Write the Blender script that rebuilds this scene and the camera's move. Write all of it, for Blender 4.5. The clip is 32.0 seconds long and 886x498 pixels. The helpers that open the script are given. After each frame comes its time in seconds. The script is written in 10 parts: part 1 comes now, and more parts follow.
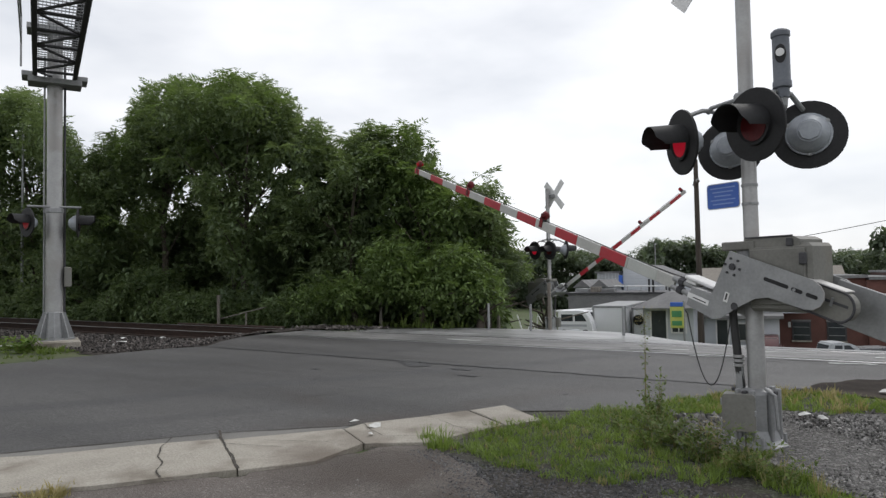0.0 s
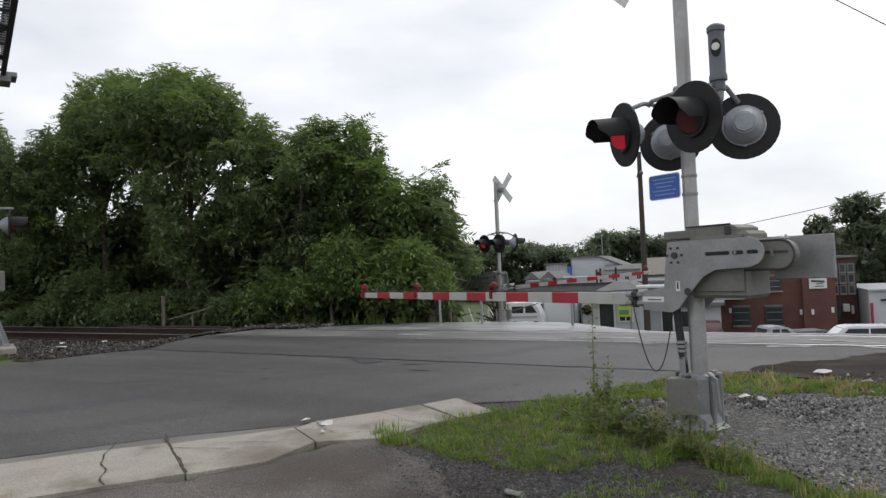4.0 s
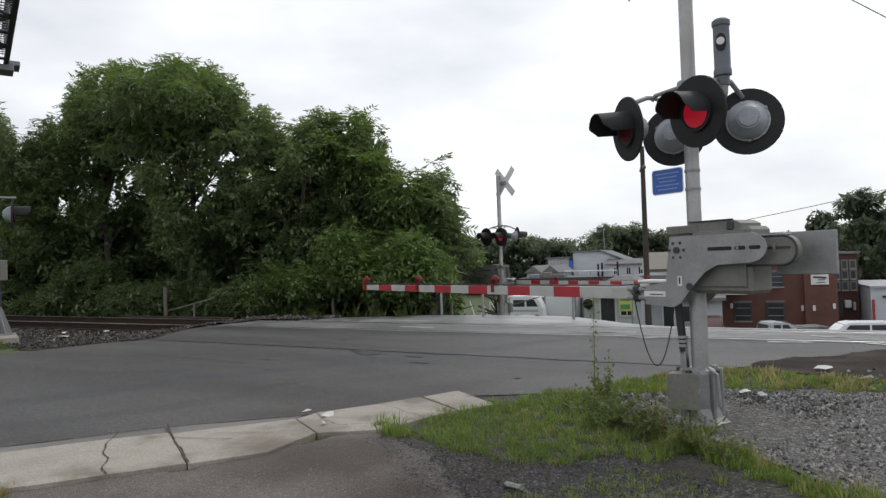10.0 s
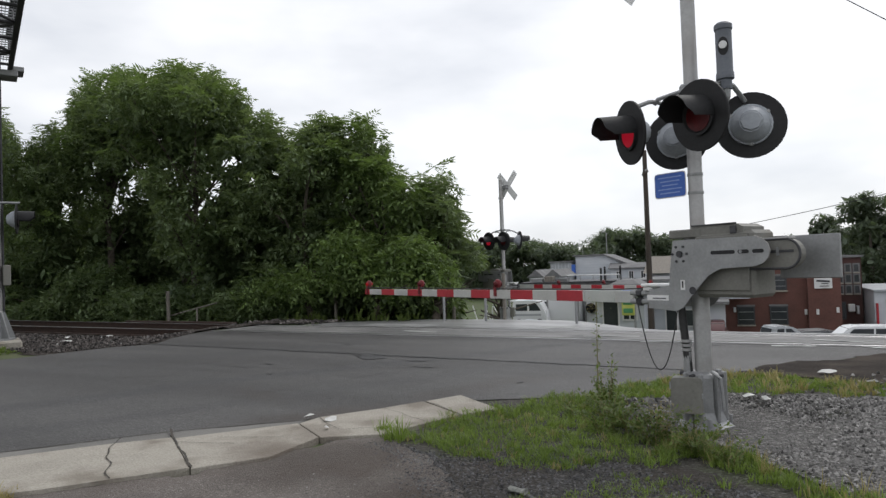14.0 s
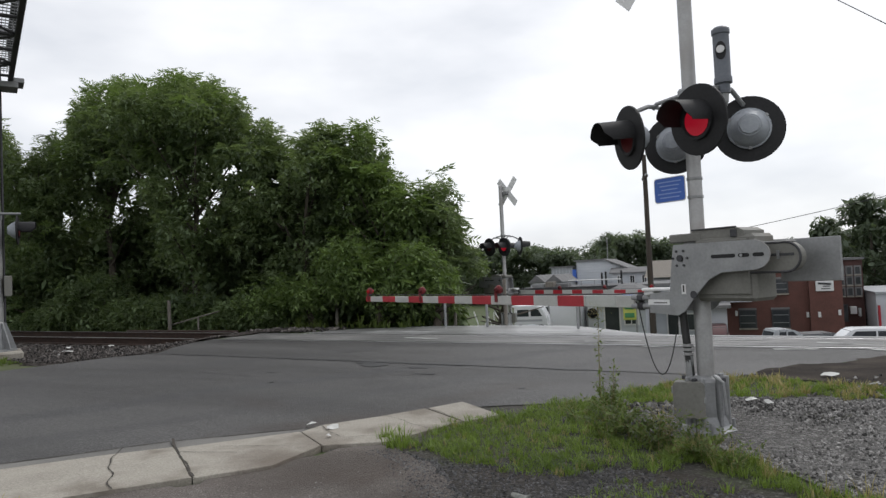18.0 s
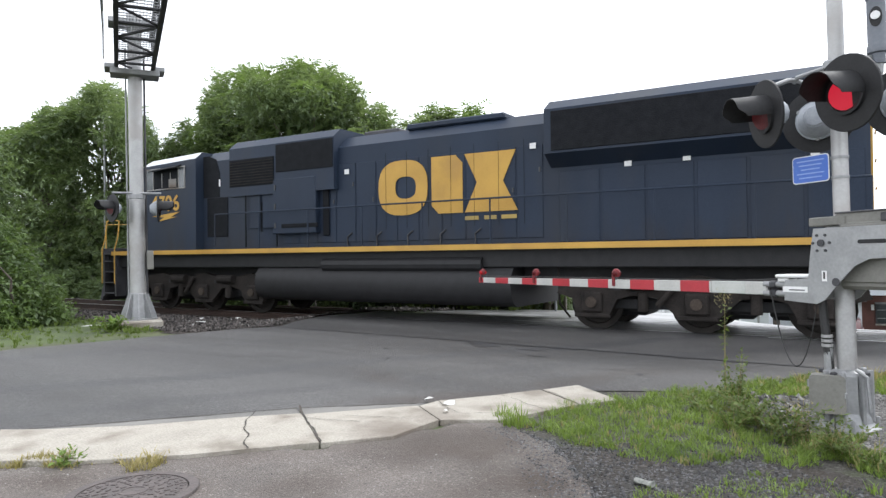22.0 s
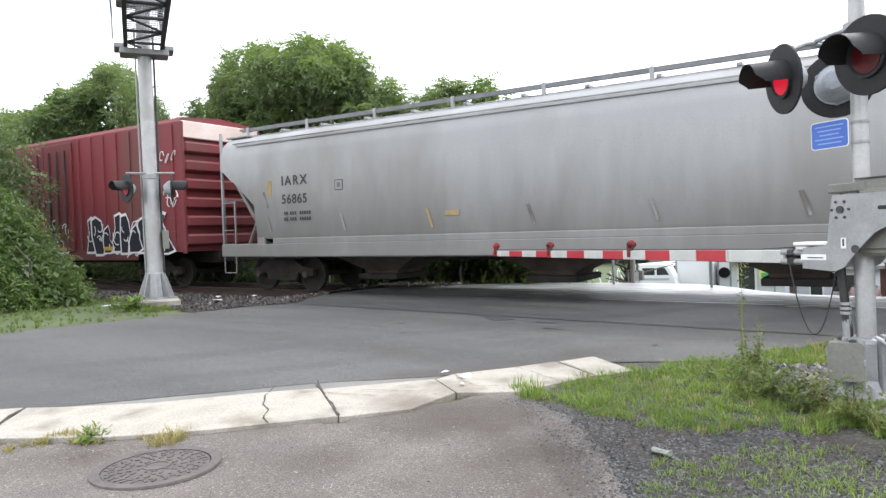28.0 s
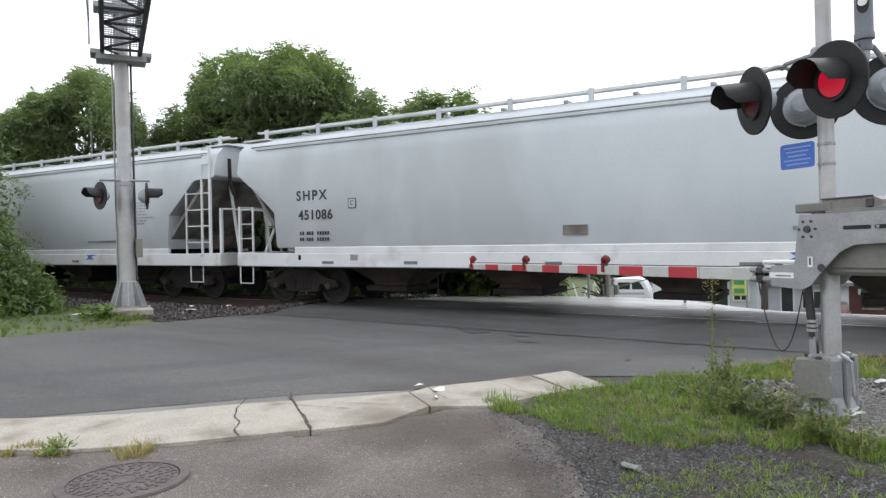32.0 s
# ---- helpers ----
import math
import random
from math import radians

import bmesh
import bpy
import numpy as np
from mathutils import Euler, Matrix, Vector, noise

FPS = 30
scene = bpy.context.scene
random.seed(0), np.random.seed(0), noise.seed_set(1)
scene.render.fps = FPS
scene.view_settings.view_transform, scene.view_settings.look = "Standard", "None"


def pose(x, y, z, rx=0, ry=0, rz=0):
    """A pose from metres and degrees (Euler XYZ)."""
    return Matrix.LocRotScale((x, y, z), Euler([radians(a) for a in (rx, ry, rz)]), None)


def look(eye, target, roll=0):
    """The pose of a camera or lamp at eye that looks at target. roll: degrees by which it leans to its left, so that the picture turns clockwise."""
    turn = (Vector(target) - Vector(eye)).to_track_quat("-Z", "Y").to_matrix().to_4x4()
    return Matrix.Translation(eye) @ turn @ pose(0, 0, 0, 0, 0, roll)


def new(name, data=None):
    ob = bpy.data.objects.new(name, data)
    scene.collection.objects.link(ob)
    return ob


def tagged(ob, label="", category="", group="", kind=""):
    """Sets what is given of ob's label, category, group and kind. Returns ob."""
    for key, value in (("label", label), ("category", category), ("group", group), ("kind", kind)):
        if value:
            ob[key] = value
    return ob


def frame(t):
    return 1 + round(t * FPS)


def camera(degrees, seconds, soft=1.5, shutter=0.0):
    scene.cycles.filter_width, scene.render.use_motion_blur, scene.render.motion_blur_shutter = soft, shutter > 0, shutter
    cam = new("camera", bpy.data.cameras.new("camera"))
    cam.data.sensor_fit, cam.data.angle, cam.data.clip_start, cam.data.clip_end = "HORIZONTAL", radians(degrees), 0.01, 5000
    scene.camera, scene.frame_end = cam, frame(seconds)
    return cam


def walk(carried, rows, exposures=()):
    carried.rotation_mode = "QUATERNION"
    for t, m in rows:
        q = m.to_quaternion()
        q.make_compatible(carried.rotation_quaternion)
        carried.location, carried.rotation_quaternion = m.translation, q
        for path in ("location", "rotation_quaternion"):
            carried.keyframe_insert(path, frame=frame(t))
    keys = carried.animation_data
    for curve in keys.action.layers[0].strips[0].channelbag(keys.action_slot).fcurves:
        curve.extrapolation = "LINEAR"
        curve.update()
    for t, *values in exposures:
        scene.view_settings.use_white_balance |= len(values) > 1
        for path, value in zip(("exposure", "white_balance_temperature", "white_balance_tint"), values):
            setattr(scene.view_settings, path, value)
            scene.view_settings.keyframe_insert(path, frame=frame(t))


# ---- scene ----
cam = camera(66.3, 32.0, soft=1.4)
# seconds, place, pitch, roll, yaw of the hand-held camera
PATH = [
    (0, 0.027, 0.021, 1.507, 2.36, 1.12, 25.96),
    (0.5, 0.031, 0.026, 1.503, 1.79, 0.71, 25.50),
    (1, 0.040, 0.030, 1.505, 1.78, 2.28, 25.32),
    (1.5, 0.036, 0.030, 1.497, 1.78, 2.90, 23.73),
    (2, 0.035, 0.024, 1.502, 1.85, 3.43, 22.89),
    (2.5, 0.041, 0.023, 1.506, 1.91, 3.09, 22.30),
    (3, 0.044, 0.023, 1.505, 1.99, 2.58, 21.97),
    (3.5, 0.040, 0.025, 1.504, 1.90, 2.42, 21.84),
    (5.5, 0.042, 0.029, 1.501, 1.55, 2.47, 21.85),
    (6, 0.034, 0.027, 1.502, 1.49, 1.92, 21.99),
    (6.5, 0.035, 0.025, 1.503, 1.21, 1.04, 21.86),
    (7, 0.035, 0.027, 1.503, 1.00, 1.28, 21.82),
    (7.5, 0.037, 0.022, 1.498, 0.92, 1.55, 21.80),
    (8, 0.037, 0.025, 1.503, 0.91, 1.75, 21.77),
    (8.5, 0.037, 0.023, 1.501, 1.00, 1.91, 21.82),
    (9, 0.036, 0.028, 1.503, 1.07, 1.93, 21.88),
    (9.5, 0.036, 0.029, 1.502, 1.13, 1.97, 21.91),
    (10, 0.038, 0.024, 1.503, 1.20, 1.95, 21.97),
    (10.5, 0.038, 0.026, 1.504, 1.28, 1.90, 22.03),
    (11, 0.036, 0.028, 1.505, 1.30, 2.00, 22.03),
    (11.5, 0.036, 0.027, 1.502, 1.36, 2.00, 22.04),
    (12, 0.035, 0.025, 1.505, 1.41, 1.96, 22.10),
    (12.5, 0.035, 0.026, 1.503, 1.44, 1.95, 22.09),
    (13, 0.036, 0.030, 1.500, 1.49, 2.08, 22.13),
    (13.5, 0.039, 0.022, 1.502, 1.51, 2.11, 22.14),
    (14, 0.036, 0.023, 1.502, 1.57, 2.04, 22.18),
    (14.5, 0.041, 0.028, 1.503, 1.57, 2.02, 22.16),
    (16.5, 0.039, 0.029, 1.502, 1.79, 2.31, 22.22),
    (17, 0.037, 0.026, 1.501, 1.91, 2.50, 22.19),
    (17.5, 0.040, 0.026, 1.500, 1.95, 2.44, 22.20),
    (18, 0.040, 0.020, 1.504, 2.11, 2.61, 22.26),
    (18.5, 0.049, 0.015, 1.535, 2.19, 3.00, 22.05),
    (19, 0.053, 0.000, 1.638, 3.08, 2.08, 19.67),
    (19.5, 0.050, -0.016, 1.652, 3.30, 1.48, 19.67),
    (20, 0.048, -0.026, 1.624, 4.02, 2.40, 20.98),
    (20.5, 0.015, -0.041, 1.563, 5.28, 2.32, 24.24),
    (21, -0.044, -0.049, 1.501, 4.16, 2.54, 27.83),
    (21.5, -0.068, -0.035, 1.473, 2.07, 1.74, 29.42),
    (22, -0.063, -0.035, 1.470, 1.05, 1.41, 31.20),
    (22.5, -0.071, -0.035, 1.467, 0.26, 1.77, 32.77),
    (23, -0.069, -0.034, 1.474, -0.45, 2.05, 34.15),
    (23.5, -0.064, -0.028, 1.474, -0.94, 2.13, 34.80),
    (24, -0.067, -0.027, 1.480, -1.29, 2.39, 34.06),
    (24.5, -0.069, -0.025, 1.468, -1.34, 2.63, 33.53),
    (25, -0.065, -0.026, 1.474, -1.35, 2.82, 33.03),
    (25.5, -0.071, -0.032, 1.465, -1.20, 2.84, 32.76),
    (27.5, -0.073, -0.031, 1.466, -1.09, 2.45, 32.44),
    (28, -0.075, -0.029, 1.463, -1.04, 2.44, 32.31),
    (28.5, -0.070, -0.027, 1.466, -1.06, 2.67, 32.19),
    (29, -0.072, -0.028, 1.465, -1.01, 2.72, 32.04),
    (29.5, -0.069, -0.024, 1.470, -1.02, 2.69, 31.99),
    (30, -0.072, -0.026, 1.463, -0.93, 2.72, 31.84),
    (30.5, -0.068, -0.024, 1.463, -0.86, 2.94, 31.63),
    (31, -0.064, -0.025, 1.467, -0.76, 3.34, 31.43),
    (31.5, -0.062, -0.029, 1.462, -0.55, 3.26, 30.89),
    (32, -0.044, -0.038, 1.479, -0.13, 1.62, 30.45),
]
walk(cam, [(t, pose(x, y, z, 90 + pitch, roll, yaw)) for t, x, y, z, pitch, roll, yaw in PATH],
     exposures=[(0, -0.12, 6430, 10), (17.0, -0.12, 6430, 10), (18.5, -0.16, 6430, 10), (19.2, -0.26, 6430, 10), (20.0, -0.38, 6400, 10), (20.6, -0.3, 6350, 10), (21.0, 0.08, 6300, 10), (22.0, 1.1, 6250, 10), (23.0, 1.32, 6200, 10),
                (24.0, 1.35, 6200, 10), (25.0, 1.38, 6220, 10), (27.9, 1.38, 6250, 10), (28.6, 1.17, 6280, 10), (29.0, 1.08, 6300, 10), (30.0, 0.97, 6320, 10), (31.0, 0.88, 6320, 10), (32.0, 0.74, 6300, 10)])

# ---- light ----
SUN_ELEVATION, SUN_AZIMUTH = radians(48), radians(25)
world = bpy.data.worlds.new("sky")
scene.world = world
world.use_nodes = True
wn, wl = world.node_tree.nodes, world.node_tree.links
wn.clear()
w_out = wn.new("ShaderNodeOutputWorld")
w_bg = wn.new("ShaderNodeBackground")
w_sky = wn.new("ShaderNodeTexSky")
w_sky.sky_type, w_sky.sun_disc = "NISHITA", False
w_sky.sun_elevation, w_sky.sun_rotation = SUN_ELEVATION, SUN_AZIMUTH
w_dim = wn.new("ShaderNodeMixRGB")
w_dim.blend_type, w_dim.inputs[0].default_value, w_dim.inputs[2].default_value = "MULTIPLY", 1, (0.1, 0.1, 0.1, 1)
w_tc = wn.new("ShaderNodeTexCoord")
w_map = wn.new("ShaderNodeMapping")
w_map.inputs["Scale"].default_value = (1.0, 1.0, 2.6)
w_noise = wn.new("ShaderNodeTexNoise")
w_noise.inputs["Scale"].default_value, w_noise.inputs["Detail"].default_value, w_noise.inputs["Roughness"].default_value = 2.3, 5, 0.5
w_ramp = wn.new("ShaderNodeValToRGB")
w_ramp.color_ramp.elements[0].position, w_ramp.color_ramp.elements[0].color = 0.3, (0.92, 0.945, 1.0, 1)
w_ramp.color_ramp.elements[1].position, w_ramp.color_ramp.elements[1].color = 0.56, (1.32, 1.32, 1.33, 1)
w_mix = wn.new("ShaderNodeMixRGB")
w_mix.inputs[0].default_value = 0.86
wl.new(w_tc.outputs["Generated"], w_map.inputs[0])
wl.new(w_map.outputs[0], w_noise.inputs["Vector"])
wl.new(w_noise.outputs[0], w_ramp.inputs[0])
wl.new(w_sky.outputs[0], w_dim.inputs[1])
wl.new(w_dim.outputs[0], w_mix.inputs[1])
wl.new(w_ramp.outputs[0], w_mix.inputs[2])
wl.new(w_mix.outputs[0], w_bg.inputs[0])
w_bg.inputs[1].default_value = 0.95
wl.new(w_bg.outputs[0], w_out.inputs[0])
sun = new("sun", bpy.data.lights.new("sun", "SUN"))
sun.data.energy, sun.data.angle, sun.data.color = 1.0, radians(20), (1, 0.97, 0.92)
sun.matrix_world = look((30 * math.sin(SUN_AZIMUTH), 30 * math.cos(SUN_AZIMUTH), 30 * math.tan(SUN_ELEVATION)), (0, 0, 0))

# ---- materials ----
def surf(name, a, b, scale=2.0, rough=0.75, metal=0.0, bump=0.25, bscale=40.0, third=None, tscale=0.5, grain=0.35, spec=0.5, stretch=(1, 1, 1), rand=0.0, thresh=(0.45, 0.62), turn=0.0):
    """Two colours mixed by a coarse and a fine noise, a third one in patches, with fine relief."""
    m = bpy.data.materials.new(name)
    m.use_nodes = True
    n, l = m.node_tree.nodes, m.node_tree.links
    p = n["Principled BSDF"]
    tc = n.new("ShaderNodeTexCoord")
    mp = n.new("ShaderNodeMapping")
    mp.inputs["Scale"].default_value = stretch
    mp.inputs["Rotation"].default_value = (0, 0, radians(turn))
    l.new(tc.outputs["Object"], mp.inputs[0])

    def noise_node(s, d=4, v=mp.outputs[0]):
        k = n.new("ShaderNodeTexNoise")
        k.inputs["Scale"].default_value, k.inputs["Detail"].default_value = s, d
        l.new(v, k.inputs["Vector"])
        return k
    n1, n2 = noise_node(scale), noise_node(bscale, 3, tc.outputs["Object"])
    add = n.new("ShaderNodeMixRGB")
    add.inputs[0].default_value = grain
    l.new(n1.outputs[0], add.inputs[1])
    l.new(n2.outputs[0], add.inputs[2])
    r = n.new("ShaderNodeValToRGB")
    r.color_ramp.elements[0].position, r.color_ramp.elements[0].color = 0.34, (*a, 1)
    r.color_ramp.elements[1].position, r.color_ramp.elements[1].color = 0.66, (*b, 1)
    l.new(add.outputs[0], r.inputs[0])
    col = r.outputs[0]
    if third:
        n3 = noise_node(tscale, 5)
        r3 = n.new("ShaderNodeValToRGB")
        r3.color_ramp.elements[0].position, r3.color_ramp.elements[1].position = thresh
        l.new(n3.outputs[0], r3.inputs[0])
        mx = n.new("ShaderNodeMixRGB")
        mx.inputs[2].default_value = (*third, 1)
        l.new(r3.outputs[0], mx.inputs[0])
        l.new(col, mx.inputs[1])
        col = mx.outputs[0]
    if rand:
        oi = n.new("ShaderNodeNewGeometry")
        hv = n.new("ShaderNodeHueSaturation")
        mr = n.new("ShaderNodeMapRange")
        mr.inputs[3].default_value, mr.inputs[4].default_value = 1 - rand, 1 + rand
        l.new(oi.outputs["Random Per Island"], mr.inputs[0])
        l.new(mr.outputs[0], hv.inputs["Value"])
        l.new(col, hv.inputs["Color"])
        col = hv.outputs[0]
    l.new(col, p.inputs["Base Color"])
    rr = n.new("ShaderNodeMapRange")
    rr.inputs[3].default_value, rr.inputs[4].default_value = max(rough - 0.12, 0.02), min(rough + 0.12, 1)
    l.new(n1.outputs[0], rr.inputs[0])
    l.new(rr.outputs[0], p.inputs["Roughness"])
    p.inputs["Metallic"].default_value = metal
    p.inputs["Specular IOR Level"].default_value = spec
    if bump:
        bp = n.new("ShaderNodeBump")
        bp.inputs["Strength"].default_value, bp.inputs["Distance"].default_value = bump, 0.02
        l.new(n2.outputs[0], bp.inputs["Height"])
        l.new(bp.outputs[0], p.inputs["Normal"])
    return m


def pebbled(m, scale, light, dark, share, bump=0.6, amount=0.8, depth=0.012):
    """Small broken stones bedded in a ground: cells of their own tone, dark joints between them, and their relief."""
    n, l = m.node_tree.nodes, m.node_tree.links
    p = n["Principled BSDF"]
    tc = n.new("ShaderNodeTexCoord")
    nz = n.new("ShaderNodeTexNoise")
    nz.inputs["Scale"].default_value, nz.inputs["Detail"].default_value = scale * 0.7, 2
    l.new(tc.outputs["Object"], nz.inputs["Vector"])
    warp = n.new("ShaderNodeMixRGB")
    warp.blend_type, warp.inputs[0].default_value = "LINEAR_LIGHT", 0.35 / scale
    l.new(tc.outputs["Object"], warp.inputs[1])
    l.new(nz.outputs["Color"], warp.inputs[2])
    vo = n.new("ShaderNodeTexVoronoi")
    vo.inputs["Scale"].default_value, vo.inputs["Randomness"].default_value = scale, 1.0
    l.new(warp.outputs[0], vo.inputs["Vector"])
    sep = n.new("ShaderNodeSeparateColor")
    l.new(vo.outputs["Color"], sep.inputs[0])
    tone = n.new("ShaderNodeValToRGB")
    e = tone.color_ramp.elements
    e[0].position, e[0].color = 0.0, (*dark, 1)
    e[1].position, e[1].color = 1.0, (*light, 1)
    k = e.new(1 - share)
    k.color = (*[a * 0.72 + b * 0.28 for a, b in zip(dark, light)], 1)
    l.new(sep.outputs[0], tone.inputs[0])
    patchy = n.new("ShaderNodeTexNoise")
    patchy.inputs["Scale"].default_value, patchy.inputs["Detail"].default_value = 1.7, 4
    l.new(tc.outputs["Object"], patchy.inputs["Vector"])
    much = n.new("ShaderNodeMapRange")
    much.inputs[1].default_value, much.inputs[2].default_value, much.inputs[3].default_value, much.inputs[4].default_value = 0.35, 0.65, amount * 0.45, amount
    l.new(patchy.outputs[0], much.inputs[0])
    mx = n.new("ShaderNodeMixRGB")
    l.new(much.outputs[0], mx.inputs[0])
    l.new(p.inputs["Base Color"].links[0].from_socket, mx.inputs[1])
    l.new(tone.outputs[0], mx.inputs[2])
    l.new(mx.outputs[0], p.inputs["Base Color"])
    up = n.new("ShaderNodeMath")
    up.operation = "MULTIPLY"
    up.inputs[1].default_value = -1.0
    l.new(vo.outputs["Distance"], up.inputs[0])
    bp = n.new("ShaderNodeBump")
    bp.inputs["Strength"].default_value, bp.inputs["Distance"].default_value = bump, depth
    l.new(up.outputs[0], bp.inputs["Height"])
    if p.inputs["Normal"].links:
        l.new(p.inputs["Normal"].links[0].from_socket, bp.inputs["Normal"])
    l.new(bp.outputs[0], p.inputs["Normal"])
    return m


def low_grime_shade(m, low, high, colour, most=0.85):
    """A tint on the lower part of a side, ragged at its upper edge (heights above the rail): dust and rust on the
    locomotives, a duller red on the boxcar, painted-in shade on the grey hopper.
    """
    n, l = m.node_tree.nodes, m.node_tree.links
    p = n["Principled BSDF"]
    src = p.inputs["Base Color"].links[0].from_socket
    tc = n.new("ShaderNodeTexCoord")
    sp = n.new("ShaderNodeSeparateXYZ")
    l.new(tc.outputs["Object"], sp.inputs[0])
    mp = n.new("ShaderNodeMapping")
    mp.inputs["Scale"].default_value = (1.6, 1.6, 0.35)
    l.new(tc.outputs["Object"], mp.inputs[0])
    nz = n.new("ShaderNodeTexNoise")
    nz.inputs["Scale"].default_value, nz.inputs["Detail"].default_value = 2.2, 6
    l.new(mp.outputs[0], nz.inputs["Vector"])
    ad = n.new("ShaderNodeMath")
    ad.operation = "MULTIPLY_ADD"
    ad.inputs[1].default_value = 1.6
    l.new(nz.outputs[0], ad.inputs[0])
    l.new(sp.outputs["Z"], ad.inputs[2])
    mr = n.new("ShaderNodeMapRange")
    mr.inputs[1].default_value, mr.inputs[2].default_value, mr.inputs[3].default_value, mr.inputs[4].default_value = low + 0.8, high + 0.8, most, 0.0
    l.new(ad.outputs[0], mr.inputs[0])
    mx = n.new("ShaderNodeMixRGB")
    mx.inputs[2].default_value = (*colour, 1)
    l.new(mr.outputs[0], mx.inputs[0])
    l.new(src, mx.inputs[1])
    l.new(mx.outputs[0], p.inputs["Base Color"])
    return m


def glow(name, colour, power, base=(0.08, 0.003, 0.004)):
    m = bpy.data.materials.new(name)
    m.use_nodes = True
    p = m.node_tree.nodes["Principled BSDF"]
    p.inputs["Base Color"].default_value = (*base, 1)
    p.inputs["Emission Color"].default_value = (*colour, 1)
    p.inputs["Emission Strength"].default_value = power
    p.inputs["Roughness"].default_value = 0.4
    p.inputs["Specular IOR Level"].default_value = 0.2
    return m


def leafy(name, a, b, rand=0.35, dark=None):
    """Leaves: colour varied by clump and leaf, some light through them."""
    m = surf(name, a, b, scale=0.9, rough=0.55, bump=0.0, bscale=6, grain=0.3, spec=0.25, rand=rand, third=dark, tscale=0.32, thresh=(0.44, 0.6))
    n, l = m.node_tree.nodes, m.node_tree.links
    p, out = n["Principled BSDF"], n["Material Output"]
    tr = n.new("ShaderNodeBsdfTranslucent")
    tr.inputs[0].default_value = (b[0] * 1.35, b[1] * 1.45, b[2] * 0.85, 1)
    mx = n.new("ShaderNodeMixShader")
    mx.inputs[0].default_value = 0.3
    l.new(p.outputs[0], mx.inputs[1])
    l.new(tr.outputs[0], mx.inputs[2])
    l.new(mx.outputs[0], out.inputs[0])
    return m


ASPHALT = surf("worn_asphalt", (0.025, 0.024, 0.0235), (0.108, 0.104, 0.101), 1.3, 0.62, bump=0.8, bscale=42, third=(0.034, 0.032, 0.031), tscale=0.8, grain=0.62, stretch=(0.16, 1.0, 1), turn=-46, thresh=(0.42, 0.62))
def tracked(m, bands, colour):
    """Dark rubbed wheel tracks along straight lines over the road: (x, y, heading in degrees, half width, strength)."""
    n, l = m.node_tree.nodes, m.node_tree.links
    p = n["Principled BSDF"]
    tc = n.new("ShaderNodeTexCoord")
    nz = n.new("ShaderNodeTexNoise")
    nz.inputs["Scale"].default_value, nz.inputs["Detail"].default_value = 0.6, 6
    l.new(tc.outputs["Object"], nz.inputs["Vector"])
    for x, y, turn, half, most in bands:
        mp = n.new("ShaderNodeMapping")
        mp.vector_type = "TEXTURE"
        mp.inputs["Location"].default_value, mp.inputs["Rotation"].default_value = (x, y, 0), (0, 0, radians(turn))
        l.new(tc.outputs["Object"], mp.inputs[0])
        sp = n.new("ShaderNodeSeparateXYZ")
        l.new(mp.outputs[0], sp.inputs[0])
        ad = n.new("ShaderNodeMath")
        ad.operation = "MULTIPLY_ADD"
        ad.inputs[1].default_value = half * 2.4
        l.new(nz.outputs[0], ad.inputs[0])
        l.new(sp.outputs["Y"], ad.inputs[2])
        of = n.new("ShaderNodeMath")
        of.operation = "SUBTRACT"
        of.inputs[1].default_value = half * 1.2
        l.new(ad.outputs[0], of.inputs[0])
        ab = n.new("ShaderNodeMath")
        ab.operation = "ABSOLUTE"
        l.new(of.outputs[0], ab.inputs[0])
        mr = n.new("ShaderNodeMapRange")
        mr.interpolation_type = "SMOOTHSTEP"
        mr.inputs[1].default_value, mr.inputs[2].default_value, mr.inputs[3].default_value, mr.inputs[4].default_value = half * 0.3, half, most, 0.0
        l.new(ab.outputs[0], mr.inputs[0])
        mx = n.new("ShaderNodeMixRGB")
        mx.inputs[2].default_value = (*colour, 1)
        l.new(mr.outputs[0], mx.inputs[0])
        l.new(p.inputs["Base Color"].links[0].from_socket, mx.inputs[1])
        l.new(mx.outputs[0], p.inputs["Base Color"])
    return m


